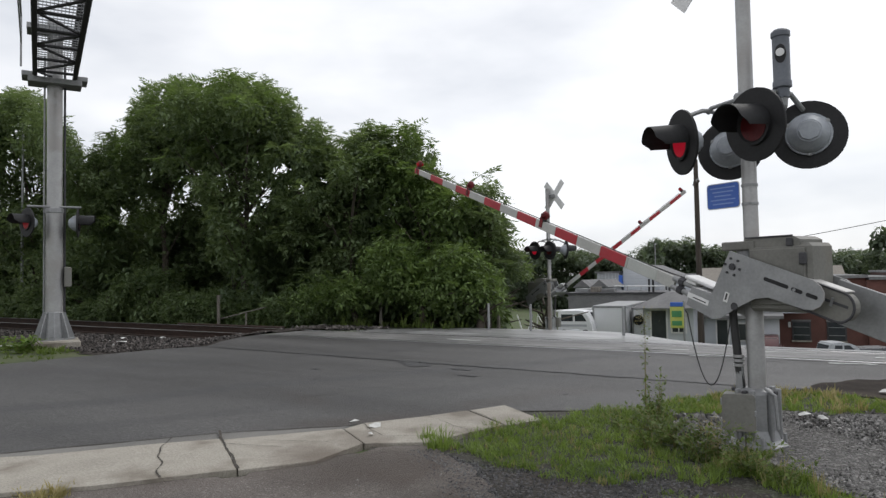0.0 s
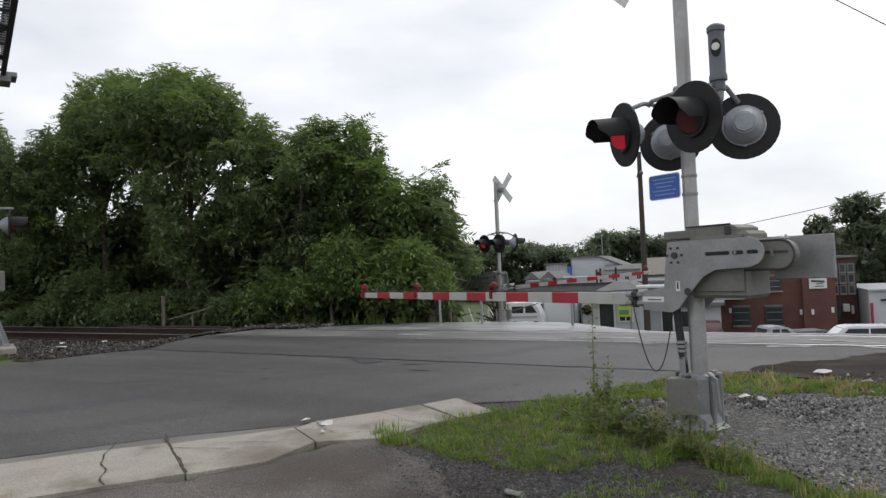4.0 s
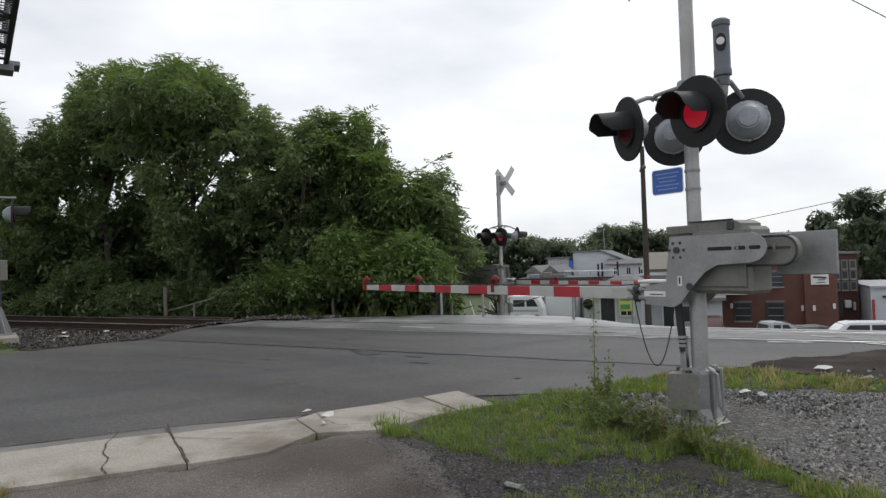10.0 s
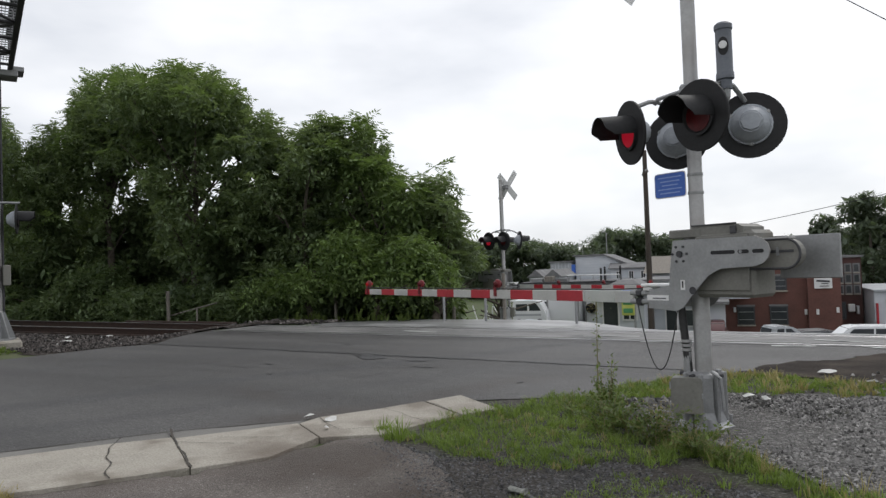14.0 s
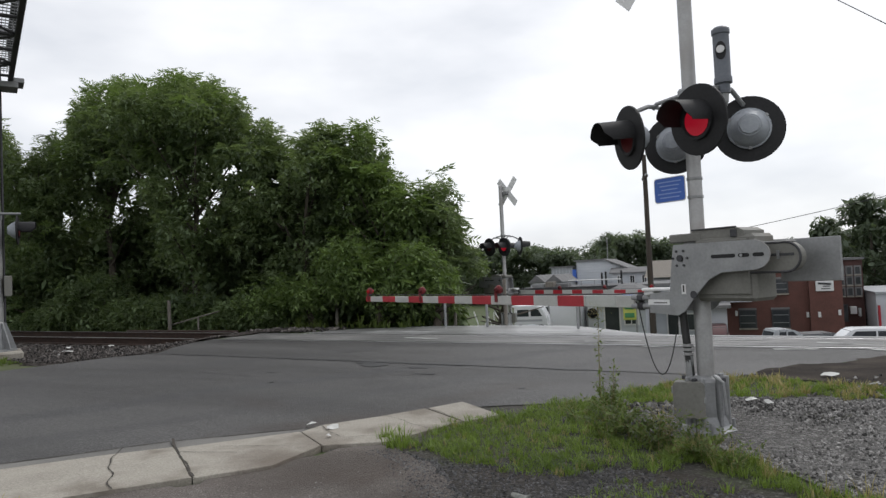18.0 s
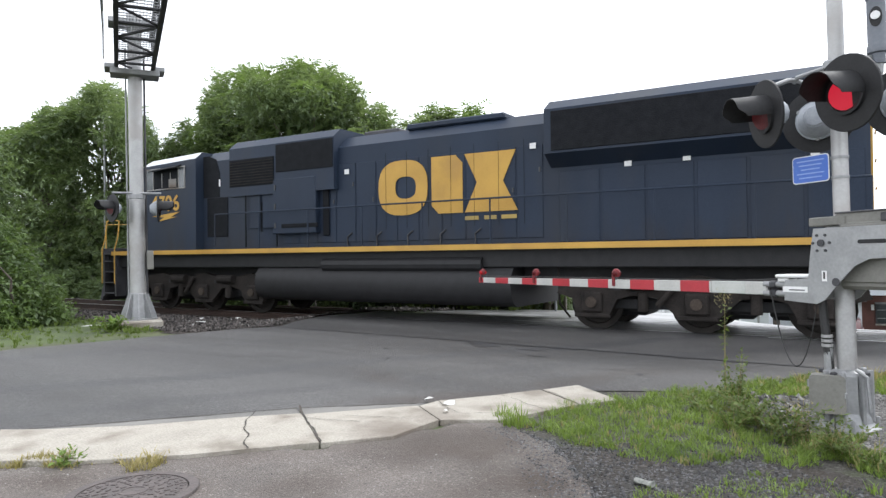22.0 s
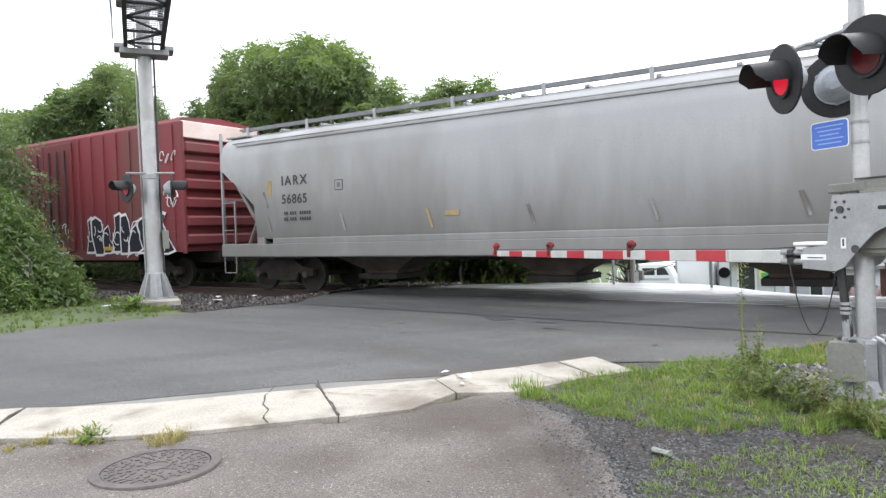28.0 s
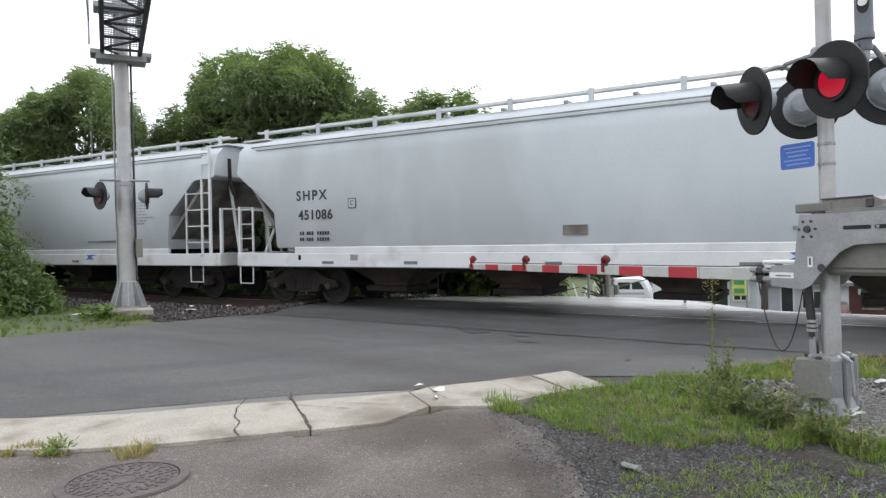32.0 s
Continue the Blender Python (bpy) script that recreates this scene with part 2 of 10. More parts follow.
def stained(m, spots, colour):
    """Soft-edged ragged stains at places on the ground: (x, y, half length, half width, heading in degrees, strength)."""
    n, l = m.node_tree.nodes, m.node_tree.links
    p = n["Principled BSDF"]
    tc = n.new("ShaderNodeTexCoord")
    nz = n.new("ShaderNodeTexNoise")
    nz.inputs["Scale"].default_value, nz.inputs["Detail"].default_value, nz.inputs["Roughness"].default_value = 2.4, 6, 0.6
    l.new(tc.outputs["Object"], nz.inputs["Vector"])
    for x, y, a, b, turn, most in spots:
        mp = n.new("ShaderNodeMapping")
        mp.vector_type = "TEXTURE"
        mp.inputs["Location"].default_value, mp.inputs["Rotation"].default_value, mp.inputs["Scale"].default_value = (x, y, 0), (0, 0, radians(turn)), (a, b, 40)
        l.new(tc.outputs["Object"], mp.inputs[0])
        ln = n.new("ShaderNodeVectorMath")
        ln.operation = "LENGTH"
        l.new(mp.outputs[0], ln.inputs[0])
        ad = n.new("ShaderNodeMath")
        ad.operation = "MULTIPLY_ADD"
        ad.inputs[1].default_value = 1.3
        l.new(nz.outputs[0], ad.inputs[0])
        l.new(ln.outputs["Value"], ad.inputs[2])
        mr = n.new("ShaderNodeMapRange")
        mr.interpolation_type = "SMOOTHSTEP"
        mr.inputs[1].default_value, mr.inputs[2].default_value, mr.inputs[3].default_value, mr.inputs[4].default_value = 0.85, 1.75, most, 0.0
        l.new(ad.outputs[0], mr.inputs[0])
        mx = n.new("ShaderNodeMixRGB")
        mx.inputs[2].default_value = (*colour, 1)
        l.new(mr.outputs[0], mx.inputs[0])
        l.new(p.inputs["Base Color"].links[0].from_socket, mx.inputs[1])
        l.new(mx.outputs[0], p.inputs["Base Color"])
    return m


tracked(ASPHALT, ((-6.3, 7.0, 57, 0.38, 0.75), (-4.9, 6.3, 56, 0.3, 0.45), (-9.0, 8.2, 58, 0.4, 0.4)), (0.028, 0.028, 0.031))
CROSSING = surf("crossing_asphalt", (0.14, 0.138, 0.135), (0.24, 0.235, 0.23), 0.8, 0.55, bump=0.4, bscale=70, third=(0.1, 0.1, 0.1), tscale=0.6)
DRIVE = surf("weathered_drive_asphalt", (0.06, 0.052, 0.047), (0.265, 0.232, 0.21), 1.8, 0.85, bump=1.0, bscale=95, third=(0.065, 0.048, 0.038), tscale=0.9, grain=0.62, thresh=(0.46, 0.66))
CONCRETE = surf("weathered_concrete", (0.25, 0.23, 0.195), (0.43, 0.402, 0.35), 2.2, 0.85, bump=0.6, bscale=60, third=(0.19, 0.168, 0.138), tscale=2.2, thresh=(0.47, 0.68), grain=0.5)
CONCRETE_DARK = surf("gutter_concrete", (0.11, 0.107, 0.1), (0.19, 0.183, 0.17), 1.5, 0.85, bump=0.4, bscale=60)
pebbled(ASPHALT, 70, (0.19, 0.185, 0.18), (0.022, 0.022, 0.023), 0.18, 0.4, 0.55, 0.007)
pebbled(CROSSING, 70, (0.3, 0.295, 0.285), (0.07, 0.068, 0.066), 0.2, 0.3, 0.4, 0.006)
pebbled(DRIVE, 85, (0.46, 0.42, 0.385), (0.05, 0.043, 0.038), 0.1, 0.45, 0.42, 0.008)
stained(DRIVE, ((-2.75, 4.55, 1.1, 0.75, 50, 0.75), (-2.1, 4.0, 0.7, 0.4, 130, 0.4), (-3.1, 3.2, 0.5, 0.35, 20, 0.35), (-1.2, 2.7, 1.3, 0.16, 125, 0.5), (-1.65, 3.75, 1.1, 0.18, 123, 0.6), (-2.3, 3.3, 0.6, 0.4, 60, 0.2)), (0.06, 0.046, 0.037))
stained(CONCRETE, ((-3.3, 4.55, 0.55, 0.5, 50, 0.75), (-2.5, 6.4, 0.5, 0.3, 40, 0.3), (-3.3, 5.15, 0.3, 0.5, 40, 0.5)), (0.12, 0.095, 0.075))
stained(ASPHALT, ((-3.75, 5.95, 1.2, 0.35, 45, 0.8), (-2.9, 7.3, 0.9, 0.35, 60, 0.5), (-5.0, 6.6, 0.9, 0.3, 150, 0.4), (-2.4, 8.4, 0.9, 0.4, 50, 0.35)), (0.04, 0.031, 0.026))
CRACK = surf("crack_dirt", (0.03, 0.028, 0.025), (0.06, 0.05, 0.04), 4, 0.95)
SEAL = surf("crack_sealant", (0.02, 0.02, 0.022), (0.04, 0.04, 0.042), 4, 0.6)
SOIL = surf("dark_soil", (0.018, 0.015, 0.013), (0.045, 0.038, 0.033), 2, 0.95, bump=0.9, bscale=25, third=(0.06, 0.05, 0.042), tscale=1.2, spec=0.08)
GRAVEL = surf("pale_gravel", (0.088, 0.085, 0.082), (0.23, 0.225, 0.217), 3, 0.9, bump=1.0, bscale=30, third=(0.12, 0.115, 0.11), tscale=1.1, grain=0.75)
BALLAST = surf("dirty_ballast", (0.035, 0.029, 0.026), (0.09, 0.08, 0.073), 3, 0.95, bump=1.0, bscale=22, third=(0.05, 0.042, 0.038), tscale=0.7, grain=0.7, spec=0.12)
EARTH = surf("dark_earth", (0.045, 0.04, 0.032), (0.1, 0.09, 0.07), 2, 0.95, bump=0.9, bscale=25, third=(0.07, 0.085, 0.035), tscale=1.5)
SLATE_GRAVEL = surf("slate_gravel", (0.034, 0.03, 0.027), (0.092, 0.084, 0.077), 4, 0.9, bump=1.0, bscale=45, third=(0.07, 0.055, 0.043), tscale=1.4, grain=0.7, spec=0.2)
pebbled(GRAVEL, 42, (0.36, 0.35, 0.335), (0.05, 0.046, 0.042), 0.3, 1.0, 0.95, 0.04)
pebbled(SLATE_GRAVEL, 48, (0.165, 0.163, 0.16), (0.03, 0.028, 0.026), 0.2, 0.9, 0.9, 0.02)
pebbled(EARTH, 48, (0.17, 0.165, 0.155), (0.02, 0.018, 0.016), 0.2, 0.9, 0.85, 0.02)
pebbled(BALLAST, 20, (0.19, 0.175, 0.16), (0.025, 0.02, 0.018), 0.2, 1.0, 0.9, 0.05)
SLATE_STONE = surf("slate_stone", (0.042, 0.041, 0.042), (0.12, 0.12, 0.123), 3, 0.9, bump=0.3, rand=0.7)
STONE = surf("ballast_stone", (0.036, 0.03, 0.028), (0.11, 0.099, 0.092), 3, 0.9, bump=0.3, rand=0.9)
PEBBLE = surf("pale_stone", (0.1, 0.097, 0.094), (0.27, 0.262, 0.252), 3, 0.9, bump=0.3, rand=0.8)
TURF = surf("grassy_ground", (0.035, 0.052, 0.018), (0.085, 0.115, 0.035), 1.2, 0.95, bump=0.8, bscale=20, third=(0.08, 0.075, 0.045), tscale=0.35, thresh=(0.5, 0.7))
BLADE = leafy("grass_blade", (0.062, 0.1, 0.022), (0.2, 0.27, 0.066), 0.55)
DRY = leafy("dry_grass", (0.2, 0.17, 0.08), (0.33, 0.28, 0.15), 0.3)
WEED_DULL = leafy("dull_weed_leaf", (0.06, 0.088, 0.024), (0.14, 0.185, 0.05), 0.35)
WEED = leafy("weed_leaf", (0.07, 0.12, 0.025), (0.17, 0.24, 0.06), 0.3)
# darker clump patches imitate uneven light in the crowns
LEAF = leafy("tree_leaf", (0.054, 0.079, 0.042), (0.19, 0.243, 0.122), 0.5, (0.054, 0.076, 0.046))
# shaded copy of the tree leaf for growth inside and under the crowns
LEAF_SHADED = leafy("shaded_tree_leaf", (0.056, 0.083, 0.042), (0.145, 0.192, 0.092), 0.5)
LEAF_BUSH = leafy("bright_vine_leaf", (0.036, 0.062, 0.02), (0.112, 0.166, 0.05), 0.5)
LEAF_LIGHT = leafy("vine_leaf", (0.06, 0.095, 0.032), (0.16, 0.222, 0.08), 0.42)
# distance haze over the far trees is mixed into this leaf colour
LEAF_FAR = leafy("hazy_far_leaf", (0.06, 0.08, 0.056), (0.125, 0.155, 0.105), 0.3)
BARK = surf("bark", (0.05, 0.042, 0.035), (0.12, 0.1, 0.08), 5, 0.95, bump=0.9, bscale=30, stretch=(1, 1, 0.2))
ALU = surf("dull_aluminium", (0.3, 0.3, 0.3), (0.42, 0.42, 0.42), 3, 0.5, metal=0.55, bump=0.05, third=(0.3, 0.29, 0.28), tscale=2)
GALV = surf("galvanised_steel", (0.23, 0.235, 0.24), (0.33, 0.335, 0.34), 6, 0.55, metal=0.5, bump=0.05)
GREY_PAINT = surf("faded_grey_paint", (0.13, 0.128, 0.115), (0.2, 0.197, 0.178), 3, 0.6, bump=0.1, third=(0.15, 0.13, 0.1), tscale=3, thresh=(0.55, 0.8))
DARK_STEEL = surf("dark_steel", (0.035, 0.035, 0.04), (0.07, 0.07, 0.075), 4, 0.6, metal=0.3)
BLACK = surf("black_paint", (0.012, 0.012, 0.013), (0.024, 0.024, 0.026), 5, 0.6, bump=0.05, spec=0.3)
RUBBER = surf("black_cable", (0.015, 0.015, 0.016), (0.03, 0.03, 0.03), 8, 0.6)
LENS_HOUSING = surf("grey_lamp_housing", (0.25, 0.27, 0.3), (0.36, 0.385, 0.42), 6, 0.45, bump=0.05)
LENS_OFF = surf("unlit_red_lens", (0.06, 0.006, 0.008), (0.1, 0.01, 0.012), 20, 0.35, bump=0.2, bscale=80, spec=0.2)
LENS_ON = glow("lit_red_lens", (1.0, 0.02, 0.06), 0.24)
LENS_DIM = glow("lit_red_lens_off_axis", (1.0, 0.02, 0.06), 0.07, (0.12, 0.01, 0.012))
LAMP_ON = glow("lit_arm_lamp", (1.0, 0.02, 0.03), 0.15)
LAMP_RED = surf("dark_red_lamp_case", (0.1, 0.005, 0.008), (0.19, 0.01, 0.014), 8, 0.6, bump=0.05)
BELL_GREY = surf("blue_grey_bell_paint", (0.085, 0.095, 0.115), (0.13, 0.14, 0.16), 5, 0.55, bump=0.05)
# far road: the sky's grazing glare is put into a paler colour
CROSSING_FAR = surf("polished_glare_asphalt", (0.2, 0.2, 0.2), (0.34, 0.34, 0.34), 0.8, 0.36, bump=0.08, bscale=70, third=(0.16, 0.16, 0.16), tscale=0.5)
ARM_RED = surf("reflective_red", (0.3, 0.016, 0.026), (0.39, 0.024, 0.036), 4, 0.45, bump=0.03)
ARM_WHITE = surf("reflective_white", (0.36, 0.36, 0.345), (0.47, 0.47, 0.45), 3, 0.5, bump=0.03)
ARM_GREY = surf("bare_arm_grey", (0.36, 0.38, 0.36), (0.46, 0.47, 0.45), 3, 0.55, bump=0.03)
SIGN_WHITE = surf("sign_white", (0.6, 0.6, 0.6), (0.72, 0.72, 0.72), 3, 0.5, bump=0.02)
SIGN_BLACK = surf("sign_black", (0.015, 0.015, 0.015), (0.03, 0.03, 0.03), 3, 0.5, bump=0.0)
SIGN_BLUE = surf("sign_blue", (0.03, 0.1, 0.42), (0.05, 0.14, 0.5), 3, 0.45, bump=0.02)
SIGN_PALE_BLUE = surf("sign_pale_blue", (0.2, 0.3, 0.6), (0.28, 0.38, 0.66), 3, 0.5, bump=0.0)
RUST = surf("rail_rust", (0.022, 0.013, 0.01), (0.055, 0.032, 0.024), 8, 0.85, bump=0.3)
RAIL_TOP = surf("polished_rail", (0.3, 0.3, 0.31), (0.42, 0.42, 0.43), 2, 0.35, metal=0.9, bump=0.0, stretch=(0.2, 4, 1))
TIE = surf("tie_wood", (0.03, 0.025, 0.02), (0.075, 0.06, 0.05), 3, 0.95, bump=0.7, bscale=30, stretch=(3, 0.4, 1))
WOOD_GREY = surf("weathered_wood", (0.13, 0.115, 0.1), (0.24, 0.22, 0.19), 4, 0.9, bump=0.5, stretch=(2, 2, 0.3))
POLE_WOOD = surf("pole_wood", (0.035, 0.028, 0.024), (0.075, 0.06, 0.05), 4, 0.9, bump=0.4, stretch=(2, 2, 0.2))
IRON = surf("cast_iron", (0.06, 0.052, 0.05), (0.12, 0.1, 0.095), 8, 0.7, metal=0.2, bump=0.3)
SCRAP = surf("dirty_grey_scrap", (0.09, 0.1, 0.085), (0.27, 0.27, 0.25), 22, 0.7)
LITTER = surf("litter_white", (0.4, 0.4, 0.39), (0.6, 0.6, 0.58), 4, 0.6)
NAVY = surf("navy_loco_paint", (0.012, 0.02, 0.037), (0.022, 0.033, 0.056), 0.8, 0.55, bump=0.03, third=(0.03, 0.033, 0.04), tscale=0.6, thresh=(0.5, 0.8), spec=0.25, stretch=(1, 1, 0.3))
NAVY_DIRTY = surf("dusty_navy_paint", (0.015, 0.026, 0.042), (0.034, 0.053, 0.079), 1.2, 0.65, bump=0.03, third=(0.05, 0.036, 0.028), tscale=0.6, thresh=(0.52, 0.78), spec=0.18, stretch=(1, 1, 0.22))
low_grime_shade(NAVY_DIRTY, 1.6, 2.7, (0.054, 0.038, 0.029), 0.9)
low_grime_shade(NAVY, 1.3, 2.2, (0.028, 0.025, 0.024), 0.6)
LOCO_YELLOW = surf("loco_yellow", (0.38, 0.215, 0.035), (0.48, 0.285, 0.05), 1.5, 0.55, bump=0.03, third=(0.3, 0.17, 0.04), tscale=1.0, thresh=(0.55, 0.8))
YELLOW_DIRTY = surf("grimy_loco_yellow", (0.3, 0.165, 0.03), (0.43, 0.25, 0.05), 1.5, 0.6, bump=0.03, third=(0.14, 0.085, 0.045), tscale=1.1, thresh=(0.45, 0.7), stretch=(1, 1, 0.4))
STRIPE_DIRTY = surf("grimy_orange_stripe", (0.13, 0.066, 0.033), (0.24, 0.13, 0.058), 1.5, 0.7, bump=0.03, third=(0.07, 0.048, 0.034), tscale=1.3, thresh=(0.45, 0.66), stretch=(0.6, 1, 1))
PANEL_BARE = surf("dirty_bare_panel", (0.17, 0.17, 0.165), (0.27, 0.265, 0.255), 2.5, 0.6, bump=0.05, third=(0.1, 0.075, 0.055), tscale=1.6, thresh=(0.52, 0.75))
# tinted glass with the reflected sky painted into its base colour
WINDSHIELD = surf("tinted_sky_windshield_glass", (0.3, 0.46, 0.5), (0.42, 0.58, 0.61), 1.5, 0.12, bump=0.0)
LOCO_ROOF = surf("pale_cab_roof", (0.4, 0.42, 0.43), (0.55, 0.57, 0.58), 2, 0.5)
GRIME = surf("truck_grime", (0.013, 0.0115, 0.011), (0.035, 0.03, 0.027), 2.5, 0.9, bump=0.3, spec=0.2)
GRIME_BROWN = surf("brown_truck_grime", (0.03, 0.024, 0.02), (0.075, 0.06, 0.049), 2.5, 0.9, bump=0.3, spec=0.2)
FADED_YELLOW = surf("faded_emblem_yellow", (0.29, 0.205, 0.05), (0.39, 0.285, 0.08), 1.5, 0.6, bump=0.03, third=(0.2, 0.16, 0.07), tscale=1.4, thresh=(0.5, 0.75), stretch=(1, 1, 0.25))
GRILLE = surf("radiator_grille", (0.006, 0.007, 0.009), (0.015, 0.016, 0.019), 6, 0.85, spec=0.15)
WHEEL = surf("wheel_steel", (0.011, 0.0095, 0.0085), (0.028, 0.024, 0.021), 5, 0.75, spec=0.25)
BOX_RED = surf("boxcar_red", (0.125, 0.015, 0.019), (0.185, 0.024, 0.03), 0.9, 0.7, bump=0.08, third=(0.11, 0.035, 0.03), tscale=0.5, stretch=(1, 1, 0.3))
low_grime_shade(BOX_RED, 1.0, 2.6, (0.12, 0.03, 0.033), 0.7)
BOX_ROOF = surf("bleached_boxcar_end", (0.55, 0.42, 0.38), (0.7, 0.6, 0.56), 1, 0.7)
HOP_GREY = surf("hopper_grey", (0.26, 0.262, 0.266), (0.33, 0.332, 0.335), 0.6, 0.6, bump=0.04, third=(0.225, 0.22, 0.215), tscale=0.45, stretch=(1, 1, 0.5))
# lower side darkened in the colour: it faces down and gets less sky
low_grime_shade(HOP_GREY, 1.1, 3.2, (0.135, 0.128, 0.118), 0.75)
HOP_WHITE = surf("hopper_pale_blue_grey", (0.42, 0.455, 0.48), (0.52, 0.55, 0.572), 0.6, 0.55, bump=0.03, third=(0.39, 0.415, 0.43), tscale=0.4, stretch=(1, 1, 0.5))
HOP_SILL = surf("hopper_sill_white", (0.52, 0.54, 0.55), (0.66, 0.67, 0.67), 1, 0.55, third=(0.4, 0.38, 0.35), tscale=1.5, thresh=(0.55, 0.8))
# grey with the end opening's shade painted in; small marks share it
HOP_SHADE = surf("hopper_shade_and_mark_grey", (0.17, 0.162, 0.152), (0.27, 0.258, 0.245), 1, 0.75, third=(0.1, 0.082, 0.07), tscale=1.2)
RUST_STREAK = surf("rust_streak", (0.24, 0.17, 0.075), (0.33, 0.25, 0.13), 6, 0.8)
WALK_GREY = surf("weathered_walkway_steel", (0.12, 0.125, 0.13), (0.2, 0.205, 0.21), 4, 0.7, metal=0.2)
# darker copy of the red brick: the annexe's shade is in its colour
BRICK_SHADED = surf("shaded_red_brick", (0.06, 0.03, 0.027), (0.1, 0.05, 0.044), 1.5, 0.9, bump=0.3, bscale=14)
BRICK = surf("red_brick", (0.095, 0.043, 0.035), (0.15, 0.068, 0.056), 1.5, 0.9, bump=0.3, bscale=14)
WALL_WHITE = surf("white_siding", (0.42, 0.45, 0.49), (0.55, 0.57, 0.6), 0.4, 0.7, stretch=(1, 1, 3))
WALL_GREY = surf("grey_siding", (0.3, 0.32, 0.34), (0.42, 0.43, 0.45), 0.5, 0.7)
ROOF_GREY = surf("grey_roof", (0.12, 0.12, 0.125), (0.2, 0.2, 0.2), 1, 0.9, bump=0.3, bscale=8)
WINDOW = surf("dark_window_glass", (0.02, 0.025, 0.03), (0.05, 0.055, 0.06), 1, 0.12, bump=0.0)
CAR_SILVER = surf("silver_car_paint", (0.4, 0.42, 0.44), (0.46, 0.48, 0.5), 1, 0.3, metal=0.4, bump=0.0)
CAR_WHITE = surf("white_car_paint", (0.62, 0.63, 0.65), (0.7, 0.71, 0.72), 1, 0.3, bump=0.0)
CAR_GREY = surf("grey_car_paint", (0.1, 0.105, 0.11), (0.15, 0.155, 0.16), 1, 0.3, metal=0.3, bump=0.0)
CAR_DARK = surf("dark_red_car_paint", (0.05, 0.012, 0.015), (0.08, 0.02, 0.02), 1, 0.3, bump=0.0)
YELLOW_SIGN = surf("yellow_green_sign", (0.4, 0.45, 0.08), (0.55, 0.55, 0.15), 2, 0.5)
GREEN_SIGN = surf("sign_green", (0.05, 0.2, 0.08), (0.08, 0.28, 0.12), 2, 0.5)
GRAFFITI_BLACK = surf("graffiti_black", (0.009, 0.009, 0.014), (0.02, 0.02, 0.03), 3, 0.6, bump=0.0, spec=0.2)
GRAFFITI_PINK = surf("graffiti_faded_red", (0.17, 0.03, 0.034), (0.27, 0.06, 0.066), 1.2, 0.6, bump=0.0)
GRAFFITI_WHITE = surf("graffiti_white", (0.5, 0.5, 0.52), (0.68, 0.66, 0.66), 3, 0.5, bump=0.0)
CLEAR_GLASS = surf("cab_window_glass", (0.05, 0.055, 0.06), (0.11, 0.12, 0.13), 2, 0.1, bump=0.0)

# ---- mesh tools ----
def box(bm, c, s, rot=None, bev=0.0):
    m = Matrix.Translation(c) @ (rot.to_4x4() if rot else Matrix.Identity(4)) @ Matrix.Diagonal((*s, 1))
    g = bmesh.ops.create_cube(bm, size=1, matrix=m)
    if bev:
        es = list({e for v in g["verts"] for e in v.link_edges})
        bmesh.ops.bevel(bm, geom=es, offset=bev, segments=1, affect="EDGES")


def rod(bm, a, b, r, r2=None, seg=8, caps=True):
    a, b = Vector(a), Vector(b)
    d = b - a
    m = Matrix.Translation((a + b) / 2) @ d.to_track_quat("Z", "Y").to_matrix().to_4x4()
    bmesh.ops.create_cone(bm, cap_ends=caps, segments=seg, radius1=r, radius2=r if r2 is None else r2, depth=d.length, matrix=m)


def pipe(bm, pts, r, seg=6, r1=None):
    """A bent round bar: one tube along the points, thinning to r1."""
    ps = [Vector(p) for p in pts]
    rings, side = [], None
    for k, p in enumerate(ps):
        d = ((ps[min(k + 1, len(ps) - 1)] - p).normalized() + (p - ps[max(k - 1, 0)]).normalized()).normalized()
        if side is None:
            side = d.orthogonal().normalized()
        side = (side - d * side.dot(d)).normalized()
        up = d.cross(side)
        q = r if r1 is None else r + (r1 - r) * k / (len(ps) - 1)
        rings.append([p + (side * math.cos(2 * math.pi * i / seg) + up * math.sin(2 * math.pi * i / seg)) * q for i in range(seg)])
    loft(bm, rings)


def prism(bm, poly, y0, y1, axis="y"):
    """A flat outline in (x, z), pushed from y0 to y1 (axis y), or one in (y, z) along x (axis x), or in (x, y) along z (axis z)."""
    def at(p, d):
        return {"y": (p[0], d, p[1]), "x": (d, p[0], p[1]), "z": (p[0], p[1], d)}[axis]
    va, vb = [bm.verts.new(at(p, y0)) for p in poly], [bm.verts.new(at(p, y1)) for p in poly]
    bm.faces.new(va), bm.faces.new(vb[::-1])
    for i in range(len(poly)):
        j = (i + 1) % len(poly)
        bm.faces.new((va[j], va[i], vb[i], vb[j]))


def loft(bm, rings, closed=True, caps=True):
    vs = [[bm.verts.new(p) for p in r] for r in rings]
    k = len(rings[0])
    for a, b in zip(vs, vs[1:]):
        for i in range(k if closed else k - 1):
            j = (i + 1) % k
            bm.faces.new((a[i], a[j], b[j], b[i]))
    if caps:
        bm.faces.new(vs[0][::-1]), bm.faces.new(vs[-1])


def turned(bm, prof, m, seg=24):
    """A solid of revolution: (radius, height) pairs about the local z of m."""
    rings = [[m @ Vector((r * math.cos(2 * math.pi * i / seg), r * math.sin(2 * math.pi * i / seg), h)) for i in range(seg)] for r, h in prof]
    loft(bm, rings)


